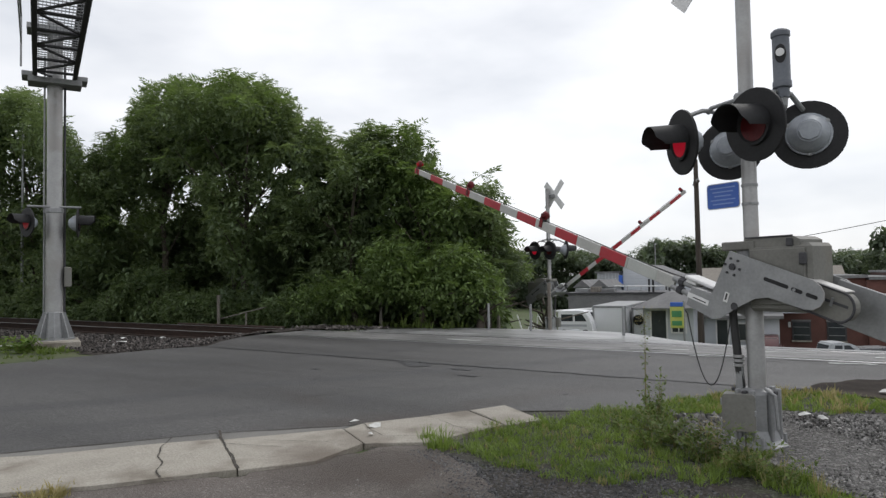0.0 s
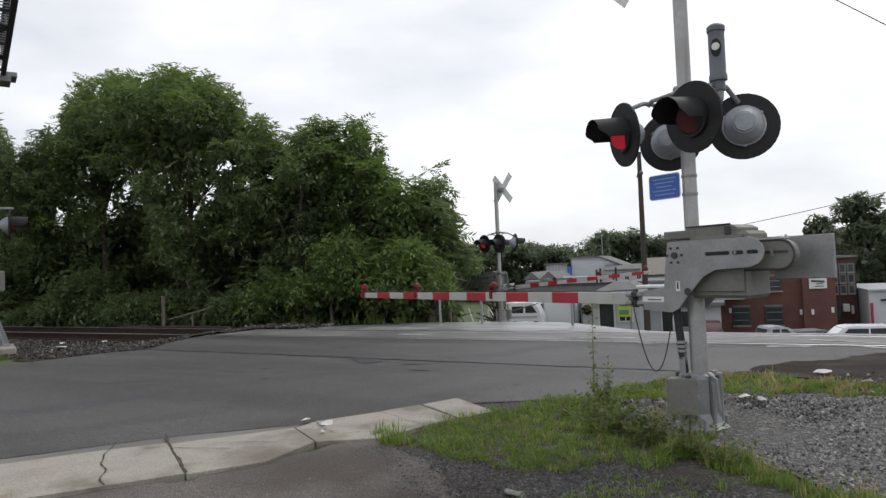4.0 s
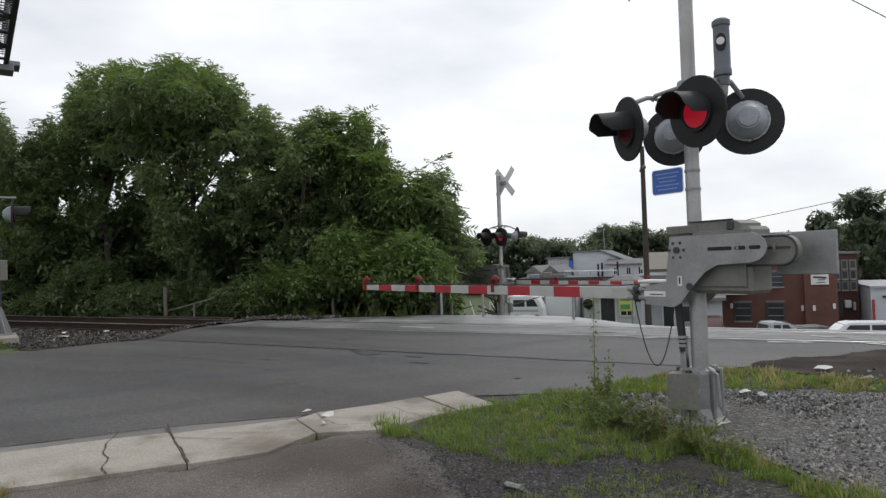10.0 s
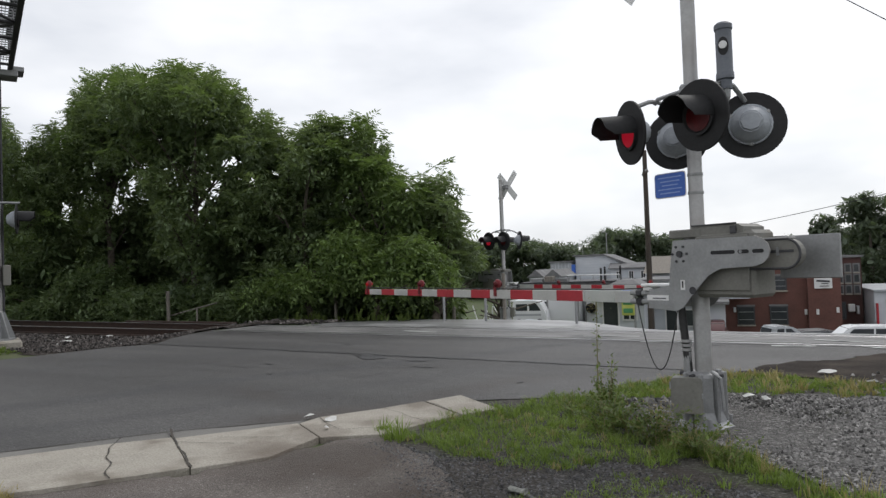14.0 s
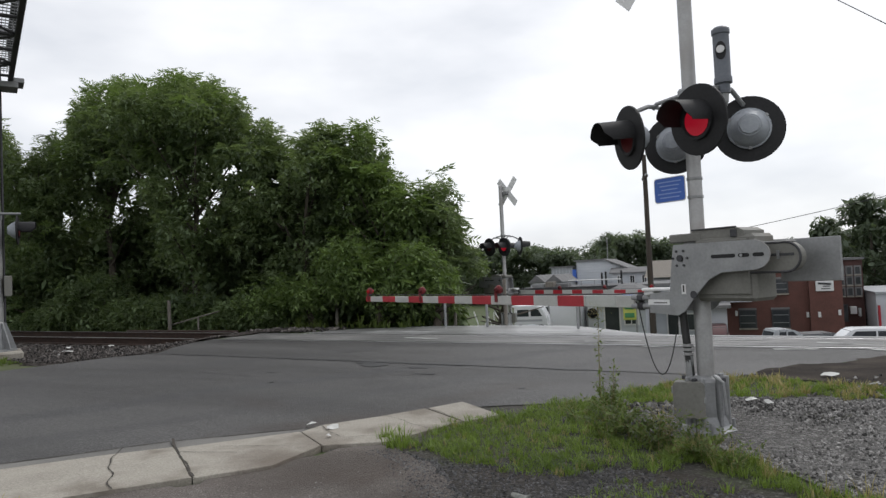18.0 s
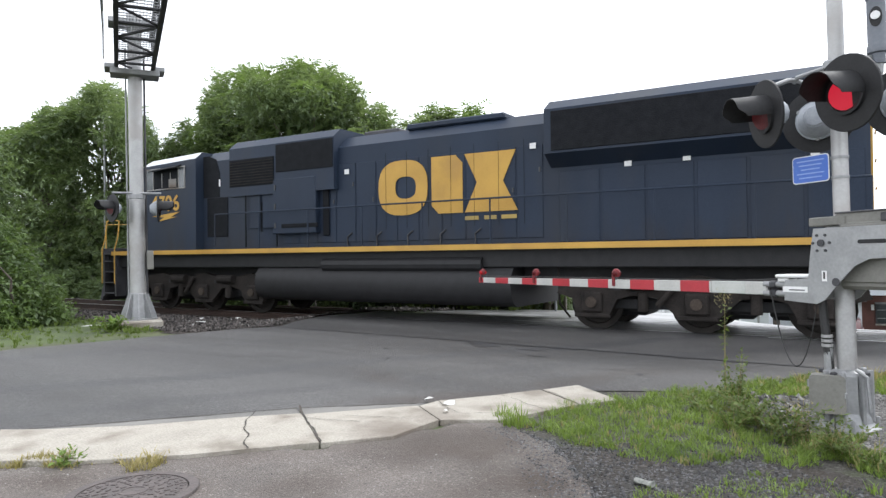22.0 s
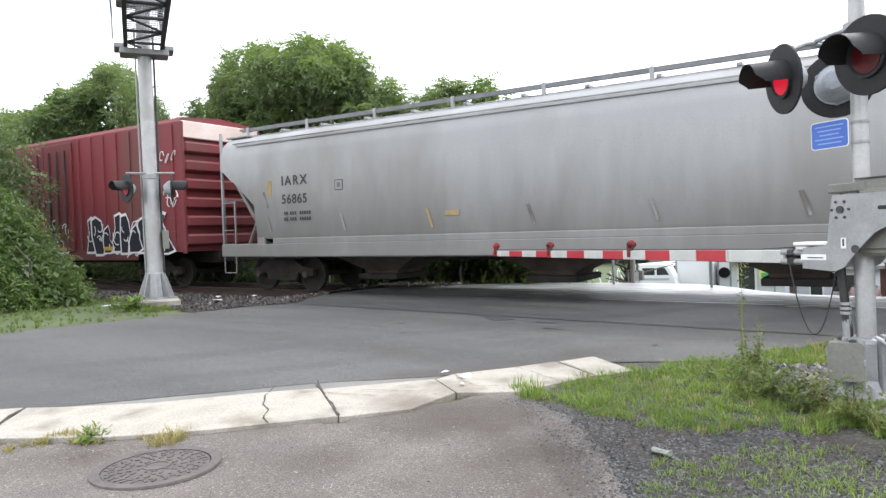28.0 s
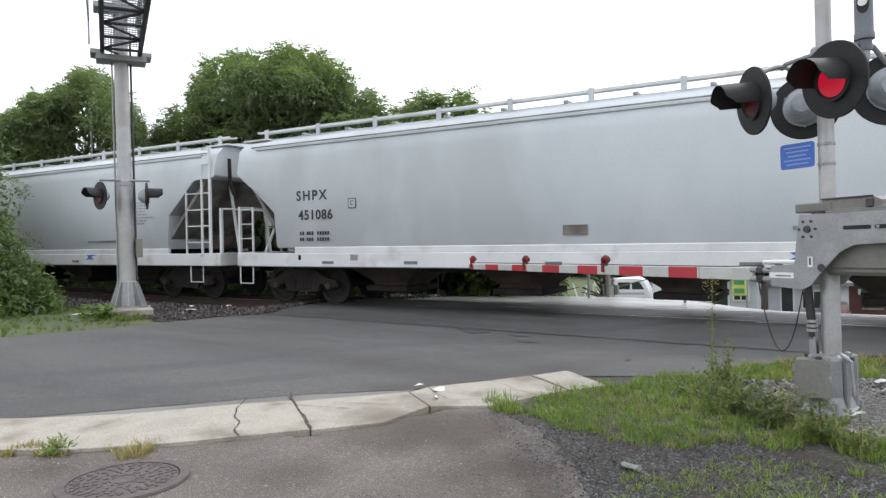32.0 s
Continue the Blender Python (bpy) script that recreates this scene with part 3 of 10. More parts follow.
def part(name, bm, mat, parent=None, label="", smooth=False, m=None, recalc=True):
    if recalc:
        bmesh.ops.recalc_face_normals(bm, faces=bm.faces)
    me = bpy.data.meshes.new(name)
    bm.to_mesh(me)
    bm.free()
    for k in (mat if isinstance(mat, (list, tuple)) else [mat]):
        me.materials.append(k)
    if smooth:
        me.polygons.foreach_set("use_smooth", [True] * len(me.polygons))
        me.set_sharp_from_angle(angle=radians(35))
    ob = new(name, me)
    if parent:
        ob.parent = parent
    if m is not None:
        ob.matrix_basis = m
    if label:
        ob["label"] = label
    return ob


def raw(name, verts, faces, mat, parent=None, label=""):
    me = bpy.data.meshes.new(name)
    me.from_pydata(verts, [], faces)
    me.update()
    me.materials.append(mat)
    ob = new(name, me)
    if parent:
        ob.parent = parent
    if label:
        ob["label"] = label
    return ob


def thing(name, m, label, category, group="", kind=""):
    ob = new(name)
    ob.empty_display_size = 0.2
    ob.matrix_basis = m
    return tagged(ob, label, category, group, kind)


def one(fn, *args, **kw):
    bm = bmesh.new()
    fn(bm, *args, **kw)
    return bm


def lettering(words, size, m, mat, parent, label="", name="lettering", shear=0.0, space=1.0, width=1.0, bold=0.0):
    cu = bpy.data.curves.new(name, "FONT")
    cu.body, cu.size, cu.extrude, cu.align_x, cu.align_y, cu.shear, cu.space_character, cu.offset = words, size, 0.002, "CENTER", "CENTER", shear, space, bold
    tmp = bpy.data.objects.new("tmp", cu)
    scene.collection.objects.link(tmp)
    me = bpy.data.meshes.new_from_object(tmp.evaluated_get(bpy.context.evaluated_depsgraph_get()))
    bpy.data.objects.remove(tmp)
    me.materials.clear()
    me.materials.append(mat)
    ob = new(name, me)
    ob.parent = parent
    ob.matrix_basis = m @ Matrix.Diagonal((width, 1, 1, 1))
    if label:
        ob["label"] = label
    return ob


RNG = random.Random(7)
NPR = np.random.default_rng(11)
GRADE, RAIL_Z, TRACK_Y = 0.0164, -0.043, 14.27


def smooth01(v):
    v = min(max(v, 0.0), 1.0)
    return v * v * (3 - 2 * v)


def rail_z(x):
    return RAIL_Z - GRADE * x


SOON_D, SOON_Z = (0, 1.2, 3, 5, 9, 13, 20, 28, 45, 70, 200), (0, 0.09, 0.29, 0.58, 1.4, 2.25, 3.4, 4.0, 5.0, 6.2, 7.0)
FALL_D, FALL_Z = (0, 2, 4, 6, 12, 20, 28, 45, 70, 200), (0, 0.06, 0.2, 0.45, 1.6, 3.2, 4.4, 5.4, 6.2, 7.0)


def gz(x, y):
    """Height of the ground: a slight grade along the track, a crest at the rails, a fall to the low town behind them."""
    z = -GRADE * min(max(x, -70), 60) + RAIL_Z * smooth01((y - 8) / 4)
    behind = max(smooth01((x + 15) / 7), smooth01((y - 27) / 14))
    right = smooth01((x + 4.5) / 4)
    if y > 15.1:
        z -= right * float(np.interp(y - 15.1, SOON_D, SOON_Z))
    if y > 15.9:
        d = y - 15.9
        z -= float(np.interp(d, FALL_D, FALL_Z)) * behind * (1 - right)
        z -= (1 - behind) * 0.25 * smooth01(d / 2)
    z -= 0.06 * (1 - smooth01((math.hypot(x + 0.157, y - 6.76) - 0.35) / 0.8))
    side = max(smooth01((-12.1 - x) / 0.5), smooth01((x - 4.5) / 0.5))
    z -= 0.24 * side * smooth01((y - 11.6) / 0.9) * smooth01((18.2 - y) / 0.9)
    return z
# ---- ground, road, track ----
def spaced(lo, hi, near, step, grow):
    """Grid lines: even steps within near metres of the place, wider ones outwards."""
    a, v, s = [], 0.0, step
    while v < hi:
        a.append(v)
        v += s
        if v > near:
            s *= grow
    b, v, s = [], -step, step
    while v > lo:
        b.append(v)
        v -= s
        if v < -near:
            s *= grow
    return sorted(b) + a + [hi]


def sheet(name, xs, ys, zf, mat):
    verts = [(x, y, zf(x, y)) for y in ys for x in xs]
    n = len(xs)
    faces = [(j * n + i, j * n + i + 1, (j + 1) * n + i + 1, (j + 1) * n + i) for j in range(len(ys) - 1) for i in range(n - 1)]
    return raw(name, verts, faces, mat)


def inside(x, y, poly):
    c, j = False, len(poly) - 1
    for i in range(len(poly)):
        (xi, yi), (xj, yj) = poly[i], poly[j]
        if (yi > y) != (yj > y) and x < (xj - xi) * (y - yi) / (yj - yi) + xi:
            c = not c
        j = i
    return c


def patch(name, poly, mat, dz, step, wobble=0.0):
    """A thin ragged-edged sheet over the ground inside an outline."""
    x0, x1 = min(p[0] for p in poly), max(p[0] for p in poly)
    y0, y1 = min(p[1] for p in poly), max(p[1] for p in poly)
    nx, ny = int((x1 - x0) / step) + 2, int((y1 - y0) / step) + 2
    idx, verts, faces = {}, [], []

    def vert(i, j):
        if (i, j) not in idx:
            x, y = x0 + (i - 0.5) * step, y0 + (j - 0.5) * step
            x += wobble * noise.noise((x * 2.1, y * 2.1, 3.3))
            y += wobble * noise.noise((x * 2.1, y * 2.1, 9.1))
            idx[i, j] = len(verts)
            verts.append((x, y, gz(x, y) + dz + (0.5 * wobble * abs(noise.noise((x * 3, y * 3, 0))) if wobble else 0)))
        return idx[i, j]
    for i in range(nx):
        for j in range(ny):
            x, y = x0 + i * step, y0 + j * step
            w = 2.5 * wobble
            if inside(x + w * noise.noise((x * 3, y * 3, 5)), y + w * noise.noise((x * 3, y * 3, 7)), poly):
                faces.append((vert(i, j), vert(i + 1, j), vert(i + 1, j + 1), vert(i, j + 1)))
    return raw(name, verts, faces, mat)


def outlined(name, poly, mat, dz, ragged=0.07):
    """A thin flat sheet over the even near ground, with a ragged crumbling edge."""
    bm = bmesh.new()
    vs = []
    for (ax, ay), (cx, cy) in zip(poly, poly[1:] + poly[:1]):
        n = max(int(math.hypot(cx - ax, cy - ay) / 0.06), 1)
        for k in range(n):
            x, y = ax + (cx - ax) * k / n, ay + (cy - ay) * k / n
            dx = ragged * (noise.noise((x * 1.5, y * 1.5, 1)) + 0.6 * noise.noise((x * 5, y * 5, 2)) + 0.4 * noise.noise((x * 13, y * 13, 3)))
            dy = ragged * (noise.noise((x * 1.5, y * 1.5, 4)) + 0.6 * noise.noise((x * 5, y * 5, 5)) + 0.4 * noise.noise((x * 13, y * 13, 6)))
            vs.append(bm.verts.new((x + dx, y + dy, gz(x + dx, y + dy) + dz)))
    f = bm.faces.new(vs)
    if f.normal.z < 0:
        f.normal_flip()
    bmesh.ops.triangulate(bm, faces=[f])
    return part(name, bm, mat)


def strip(name, rows, mat, dz, along=6, across=20):
    """A sheet between two edges given row by row (left x, y, right x, y)."""
    fine = []
    for a, b in zip(rows, rows[1:]):
        for k in range(along):
            f = k / along
            fine.append([p + (q - p) * f for p, q in zip(a, b)])
    fine.append(rows[-1])
    verts = []
    for lx, ly, rx, ry in fine:
        for k in range(across + 1):
            f = k / across
            x, y = lx + (rx - lx) * f, ly + (ry - ly) * f
            verts.append((x, y, gz(x, y) + dz))
    n = across + 1
    faces = [(j * n + i, j * n + i + 1, (j + 1) * n + i + 1, (j + 1) * n + i) for j in range(len(fine) - 1) for i in range(across)]
    return raw(name, verts, faces, mat)


gx, gy = spaced(-900, 900, 30, 0.8, 1.22), spaced(-300, 1500, 40, 0.8, 1.22)
tagged(sheet("ground", gx, gy, lambda x, y: gz(x, y) - 0.03, TURF), "grassy ground with bare earth", "ground", kind="structure")

NEAR_RAIL, FAR_RAIL = TRACK_Y - 0.755, TRACK_Y + 0.755
ROAD_ROWS = [(-60, -38, -52, -44), (-30, -14, -24, -19), (-18, -3.5, -12.5, -3.2), (-13.2, 2.2, -7.9, 1.55), (-12.2, 5, -6.3, 2.97), (-11.6, 7.2, -5.4, 4.05), (-11.25, 9.0, -3.64, 5.72), (-11.15, 10.0, -2.6, 7.0),
             (-10.75, 10.7, -1.36, 7.6), (-11.3, 11.7, -0.3, 8.85), (-11.6, 12.6, 0.7, 10.35), (-11.65, 13.2, 2.2, 12.3), (-11.65, NEAR_RAIL - 0.09, 5.0, NEAR_RAIL - 0.09)]
tagged(strip("road", ROAD_ROWS, ASPHALT, 0.0, 6, 30), "worn grey asphalt road up to the rails", "road", kind="structure")
tagged(strip("road_between_rails", [(-11.6, NEAR_RAIL + 0.11, 5, NEAR_RAIL + 0.11), (-11.3, FAR_RAIL - 0.11, 5.4, FAR_RAIL - 0.11)], CROSSING, 0.0, 3, 60), "pale worn asphalt between the rails", "road", kind="structure")
tagged(strip("road_beyond", [(-10.2, FAR_RAIL + 0.09, 6.5, FAR_RAIL + 0.09), (-9.4, 16.4, 8, 16.4), (-5.4, 20.5, 10.5, 20.5), (-3.5, 26, 14, 26), (4, 44, 22, 42), (20, 80, 40, 75)], CROSSING_FAR, 0.004, 8, 30), "pale asphalt road falling away behind the rails", "road", kind="structure")
tagged(raw("flangeway", [(x, y + d, rail_z(x) - 0.07) for y in (NEAR_RAIL, FAR_RAIL) for x in (-12, 5.5) for d in (-0.13, 0.15)],
           [(0, 1, 3, 2), (4, 5, 7, 6)], SEAL), "dark rubber-lined gap along the rails", "road", kind="structure")
# sealed seam, cracks and stop line of the road
def ribbon(bm, pts, w, dz):
    prev = None
    for k, (x, y) in enumerate(pts):
        a, b = pts[max(k - 1, 0)], pts[min(k + 1, len(pts) - 1)]
        d = Vector((b[0] - a[0], b[1] - a[1])).normalized()
        n = Vector((-d.y, d.x)) * w * RNG.uniform(0.25, 0.75)
        cur = [bm.verts.new((x + n.x, y + n.y, gz(x + n.x, y + n.y) + dz)), bm.verts.new((x - n.x, y - n.y, gz(x - n.x, y - n.y) + dz))]
        if prev:
            bm.faces.new((prev[0], cur[0], cur[1], prev[1]))
        prev = cur


def wander(a, b, n, amp, seed):
    out = []
    for k in range(n + 1):
        f = k / n
        x, y = a[0] + (b[0] - a[0]) * f, a[1] + (b[1] - a[1]) * f
        out.append((x + amp * noise.noise((x * 3, y * 3, seed)), y + amp * noise.noise((x * 3, y * 3, seed + 9))))
    return out


bm = bmesh.new()
ribbon(bm, wander((-11.5, 10.7), (-7.3, 10.42), 40, 0.05, 1), 0.07, 0.009)
ribbon(bm, wander((-7.3, 10.42), (-0.1, 9.85), 70, 0.08, 2), 0.09, 0.009)
ribbon(bm, wander((-5.7, 10.25), (-5.1, 9.75), 8, 0.05, 3), 0.3, 0.008)
ribbon(bm, wander((-4.6, 9.75), (-4.25, 9.68), 6, 0.05, 4), 0.14, 0.008)
ribbon(bm, wander((-4.2, 9.1), (-3.9, 9.15), 9, 0.05, 5), 0.1, 0.008)
for a, b, w, k in (((-9.6, 8.9), (-6.6, 8.35), 0.016, 31), ((-6.6, 8.35), (-4.6, 8.6), 0.014, 32), ((-8.6, 6.9), (-6.9, 7.5), 0.015, 33), ((-5.2, 6.6), (-4.4, 8.3), 0.014, 34), ((-3.2, 8.2), (-1.5, 9.2), 0.016, 35),
                   ((-10.8, 7.6), (-9.0, 7.9), 0.014, 36), ((-2.6, 11.4), (-0.6, 11.7), 0.02, 37), ((-7.8, 11.9), (-4.2, 11.5), 0.02, 38), ((-4.2, 11.5), (-2.9, 12.6), 0.018, 39)):
    ribbon(bm, wander(a, b, 34, 0.12, k), w * 0.6, 0.007)
for k in range(4):
    x, y = RNG.uniform(-7.5, -1.2), RNG.uniform(7.6, 12.4)
    ribbon(bm, wander((x, y), (x + RNG.uniform(0.06, 0.16), y + RNG.uniform(-0.08, 0.08)), 9, 0.12, 60 + k), RNG.uniform(0.05, 0.1), 0.008)
tagged(part("road_crack", bm, SEAL), "dark sealed seam and tar patches across the road", "road", kind="structure")
bm = bmesh.new()
for a, b in (((-1.4, 13.2), (-0.2, 13.3)), ((0.8, 13.05), (1.5, 13.15)), ((-2.6, 13.95), (-1.5, 14.1)), ((1.6, 14.2), (2.6, 13.8)), ((-0.4, 14.4), (0.7, 14.5))):
    ribbon(bm, wander(a, b, 6, 0.02, 6), 0.09, 0.008)
for a, b, w in (((-3.9, 15.55), (-3.1, 15.85), 0.14), ((-0.6, 15.5), (0.3, 15.75), 0.14), ((2.1, 13.3), (2.7, 13.0), 0.12), ((3.0, 14.35), (3.9, 14.1), 0.12), ((-6.8, 14.2), (-5.9, 14.05), 0.1)):
    ribbon(bm, wander(a, b, 6, 0.03, 7), w, 0.011)
tagged(part("road_marking", bm, ARM_GREY), "worn white paint marks on the crossing", "road", kind="structure")

bm = bmesh.new()
for y, w, k in ((13.24, 0.05, 80), (13.98, 0.035, 81), (14.52, 0.035, 82), (15.32, 0.05, 83), (12.93, 0.03, 84), (15.9, 0.035, 85)):
    ribbon(bm, wander((-11.2, y), (4.9, y), 90, 0.03, k), w, 0.0125)
tagged(part("crossing_joint", bm, SEAL), "dark joints between the crossing panels", "road", kind="structure")

# concrete apron and gutter along the near edge of the road
EDGE = [(-16.5, -6.6), (-12.3, -3.0), (-7.9, 1.55), (-6.33, 2.94)]
INNER = [(-15.4, -7.4), (-11.3, -3.9), (-6.9, 0.9), (-5.69, 2.27)]
def slab(name, quad, mat, h0, parent):
    bm = bmesh.new()
    g = 0.002
    c = Vector((sum(p[0] for p in quad) / len(quad), sum(p[1] for p in quad) / len(quad)))
    q = [((p[0] - c.x) * (1 - g) + c.x, (p[1] - c.y) * (1 - g) + c.y) for p in quad]
    lo = [bm.verts.new((x, y, gz(x, y) - 0.1)) for x, y in q]
    hi = [bm.verts.new((x, y, gz(x, y) + h0)) for x, y in q]
    bm.faces.new(hi)
    for i in range(len(quad)):
        j = (i + 1) % len(quad)
        bm.faces.new((lo[i], lo[j], hi[j], hi[i]))
    bmesh.ops.bevel(bm, geom=[e for e in bm.edges if all(v in hi for v in e.verts)], offset=0.005, segments=1, affect="EDGES")
    return part(name, bm, mat, parent)


apron = thing("pavement", Matrix.Identity(4), "cracked pale concrete apron along the road edge", "pavement", kind="structure")
def mixp(a, b, f):
    return (a[0] + (b[0] - a[0]) * f, a[1] + (b[1] - a[1]) * f)
for k in range(len(EDGE) - 1):
    for i in range(2):
        a, b = mixp(EDGE[k], EDGE[k + 1], i / 2), mixp(EDGE[k], EDGE[k + 1], (i + 1) / 2)
        c, d = mixp(INNER[k], INNER[k + 1], (i + 1) / 2), mixp(INNER[k], INNER[k + 1], i / 2)
        slab("slab", [a, b, c, d], CONCRETE, 0.035, apron)
slab("gutter_slab", [(-6.28, 2.99), (-5.7, 3.68), (-5.2, 4.25), (-4.69, 4.835), (-4.455, 4.645), (-4.83, 4.28), (-5.41, 3.6), (-5.98, 3.15)], CONCRETE_DARK, 0.012, apron)
slab("slab", [(-6.3, 2.95), (-6.0, 3.12), (-5.4, 3.58), (-4.82, 4.27), (-4.45, 4.635), (-3.65, 3.975), (-4.27, 3.24), (-4.81, 2.78), (-5.66, 2.3)], CONCRETE, 0.035, apron)
slab("gutter_slab", [(-4.665, 4.85), (-3.76, 5.64), (-3.65, 5.71), (-3.7, 5.44), (-4.43, 4.64)], CONCRETE_DARK, 0.012, apron)
slab("slab", [(-4.42, 4.61), (-3.69, 5.42), (-3.22, 5.04), (-3.26, 4.4), (-3.63, 3.965)], CONCRETE, 0.033, apron)
slab("slab", [(-3.638, 5.722), (-3.27, 6.2), (-2.97, 6.7), (-2.37, 6.22), (-2.75, 5.3), (-3.21, 5.05), (-3.68, 5.43)], CONCRETE, 0.03, apron)
slab("slab", [(-2.95, 6.72), (-2.71, 7.15), (-2.1, 6.6), (-2.35, 6.235)], CONCRETE, 0.028, apron)
bm = bmesh.new()
ribbon(bm, wander((-4.85, 4.48), (-4.5, 3.97), 16, 0.07, 22) + wander((-4.5, 3.97), (-3.98, 3.57), 16, 0.07, 22)[1:], 0.01, 0.041)
ribbon(bm, wander((-4.69, 4.84), (-3.64, 3.975), 40, 0.03, 26), 0.018, 0.041)
ribbon(bm, wander((-6.31, 2.95), (-5.67, 2.28), 24, 0.04, 27), 0.022, 0.041)
ribbon(bm, wander((-4.33, 4.5), (-3.75, 4.62), 16, 0.05, 23), 0.007, 0.041)
ribbon(bm, wander((-4.05, 4.75), (-3.5, 4.9), 14, 0.05, 28), 0.006, 0.041)
ribbon(bm, wander((-3.62, 5.66), (-3.2, 5.35), 12, 0.07, 29) + wander((-3.2, 5.35), (-2.8, 5.45), 10, 0.07, 29)[1:], 0.007, 0.041)
ribbon(bm, wander((-2.97, 6.7), (-2.37, 6.22), 16, 0.03, 25), 0.01, 0.04)
ribbon(bm, wander((-3.2, 6.25), (-2.6, 5.8), 16, 0.06, 30), 0.006, 0.041)
ribbon(bm, wander((-6.28, 2.99), (-4.69, 4.84), 50, 0.02, 31) + wander((-4.69, 4.84), (-3.64, 5.72), 30, 0.025, 31)[1:], 0.02, 0.016)
part("crack", bm, CRACK, apron)

DRIVE_POLY = [(-14.5, -7.5), (-10.9, -4.2), (-6.55, 0.98), (-5.5, 2.2), (-4.32, 3.3), (-3.6, 3.98), (-3.12, 5.06), (-2.7, 5.34), (-2.5, 5.1), (-2.15, 4.95), (-1.8, 4.42), (-1.48, 4.0), (-0.75, 2.9), (0.1, 1.7), (1.0, 0.5), (3, -4), (-2, -9)]
tagged(outlined("pavement_drive", DRIVE_POLY, DRIVE, 0.006, 0.13), "weathered brown asphalt driveway with grit", "pavement", kind="structure")
EARTH_POLY = [(-3.2, 5.3), (-3.0, 6.3), (-2.7, 7.0), (-1.9, 8.0), (-0.8, 9.4), (0.0, 10.6), (5, 10.4), (5, 3), (3, -1), (0.6, 0.2), (-1.0, 1.9), (-2.05, 3.1), (-2.85, 4.3), (-3.1, 4.9)]
tagged(patch("earth_ground", EARTH_POLY, EARTH, -0.012, 0.14, 0.02), "dark earth under the grass", "ground", kind="structure")
DARK_GRAVEL_POLY = [(-2.5, 5.1), (-1.96, 4.9), (-1.0, 5.35), (-0.3, 5.25), (0.2, 4.9), (1.3, 3.9), (4, 1), (0.7, 0.2), (-0.95, 1.95), (-1.9, 3.15), (-2.6, 4.3)]
tagged(outlined("gravel_ground", DARK_GRAVEL_POLY, SLATE_GRAVEL, 0.002, 0.2), "dark blue-grey gravel along the drive", "ground", kind="structure")
GRAVEL_POLY = [(-0.89, 7.47), (-0.46, 7.92), (0.18, 8.27), (1.66, 8.48), (9, 8.8), (9, 2), (2.4, 2.6), (1.2, 4.4), (0.71, 4.95), (0.3, 5.5), (-0.14, 6.25), (-0.69, 6.59)]
tagged(outlined("gravel_ground", GRAVEL_POLY, GRAVEL, 0.0035, 0.12), "pale grey crushed-stone ground", "ground", kind="structure")
SOIL_POLY = [(0.1, 9.7), (0.6, 10.7), (2.3, 12.35), (4.9, 13.2), (9, 13.2), (9, 9.2), (2.6, 9.3), (1.2, 9.5)]
tagged(outlined("soil_ground", SOIL_POLY, SOIL, 0.008, 0.16), "dark bare soil beside the road", "ground", kind="structure")
BED_POLY = [(-75, 11.4), (-12.6, 11.6), (-11.9, 13.3), (-11.2, 15.2), (-9.8, 16.2), (-10.5, 18.0), (-75, 18.2)]
tagged(patch("ballast_bed", BED_POLY, BALLAST, 0.012, 0.35, 0.1), "dirty grey track ballast", "ground", kind="structure")
tagged(patch("ballast_bed", [(4.6, 11.8), (60, 11.6), (60, 17.5), (6.6, 16.8), (5.2, 15)], BALLAST, 0.012, 0.5, 0.1), "dirty grey track ballast", "ground", kind="structure")
tagged(patch("ballast_verge", [(-15.2, 9.6), (-12.6, 8.9), (-10.9, 8.6), (-10.3, 10.8), (-11.0, 13.2), (-12.1, 13.2), (-20, 12.0), (-20, 10.5)], BALLAST, -0.022, 0.2, 0.035), "dirty gravel shoulder beside the road", "ground", kind="structure")


def stones(name, n, region, size, mat, label, sink=0.3, cat="stones"):
    """Loose broken stones over an outline, all in one mesh."""
    x0, x1 = min(p[0] for p in region), max(p[0] for p in region)
    y0, y1 = min(p[1] for p in region), max(p[1] for p in region)
    base = np.array([(1, 0, 0), (-1, 0, 0), (0, 1, 0), (0, -1, 0), (0, 0, 1), (0, 0, -1)], float)
    tri = [(0, 2, 4), (2, 1, 4), (1, 3, 4), (3, 0, 4), (2, 0, 5), (1, 2, 5), (3, 1, 5), (0, 3, 5)]
    verts, faces, k = [], [], 0
    while k < n:
        x, y = RNG.uniform(x0, x1), RNG.uniform(y0, y1)
        if not inside(x, y, region):
            continue
        s = size * RNG.uniform(0.5, 1.5)
        e = Euler((RNG.uniform(0, 6), RNG.uniform(0, 6), RNG.uniform(0, 6))).to_matrix()
        p = (base * NPR.uniform(0.6, 1.2, (6, 1))) * np.array((1, RNG.uniform(0.6, 1), RNG.uniform(0.5, 0.9))) * s
        p = p @ np.array(e).T + np.array((x, y, gz(x, y) + s * (0.5 - sink)))
        b = len(verts)
        verts += [tuple(q) for q in p]
        faces += [(b + i, b + j, b + l) for i, j, l in tri]
        k += 1
    return tagged(raw(name, verts, faces, mat), label, cat, kind="stuff")


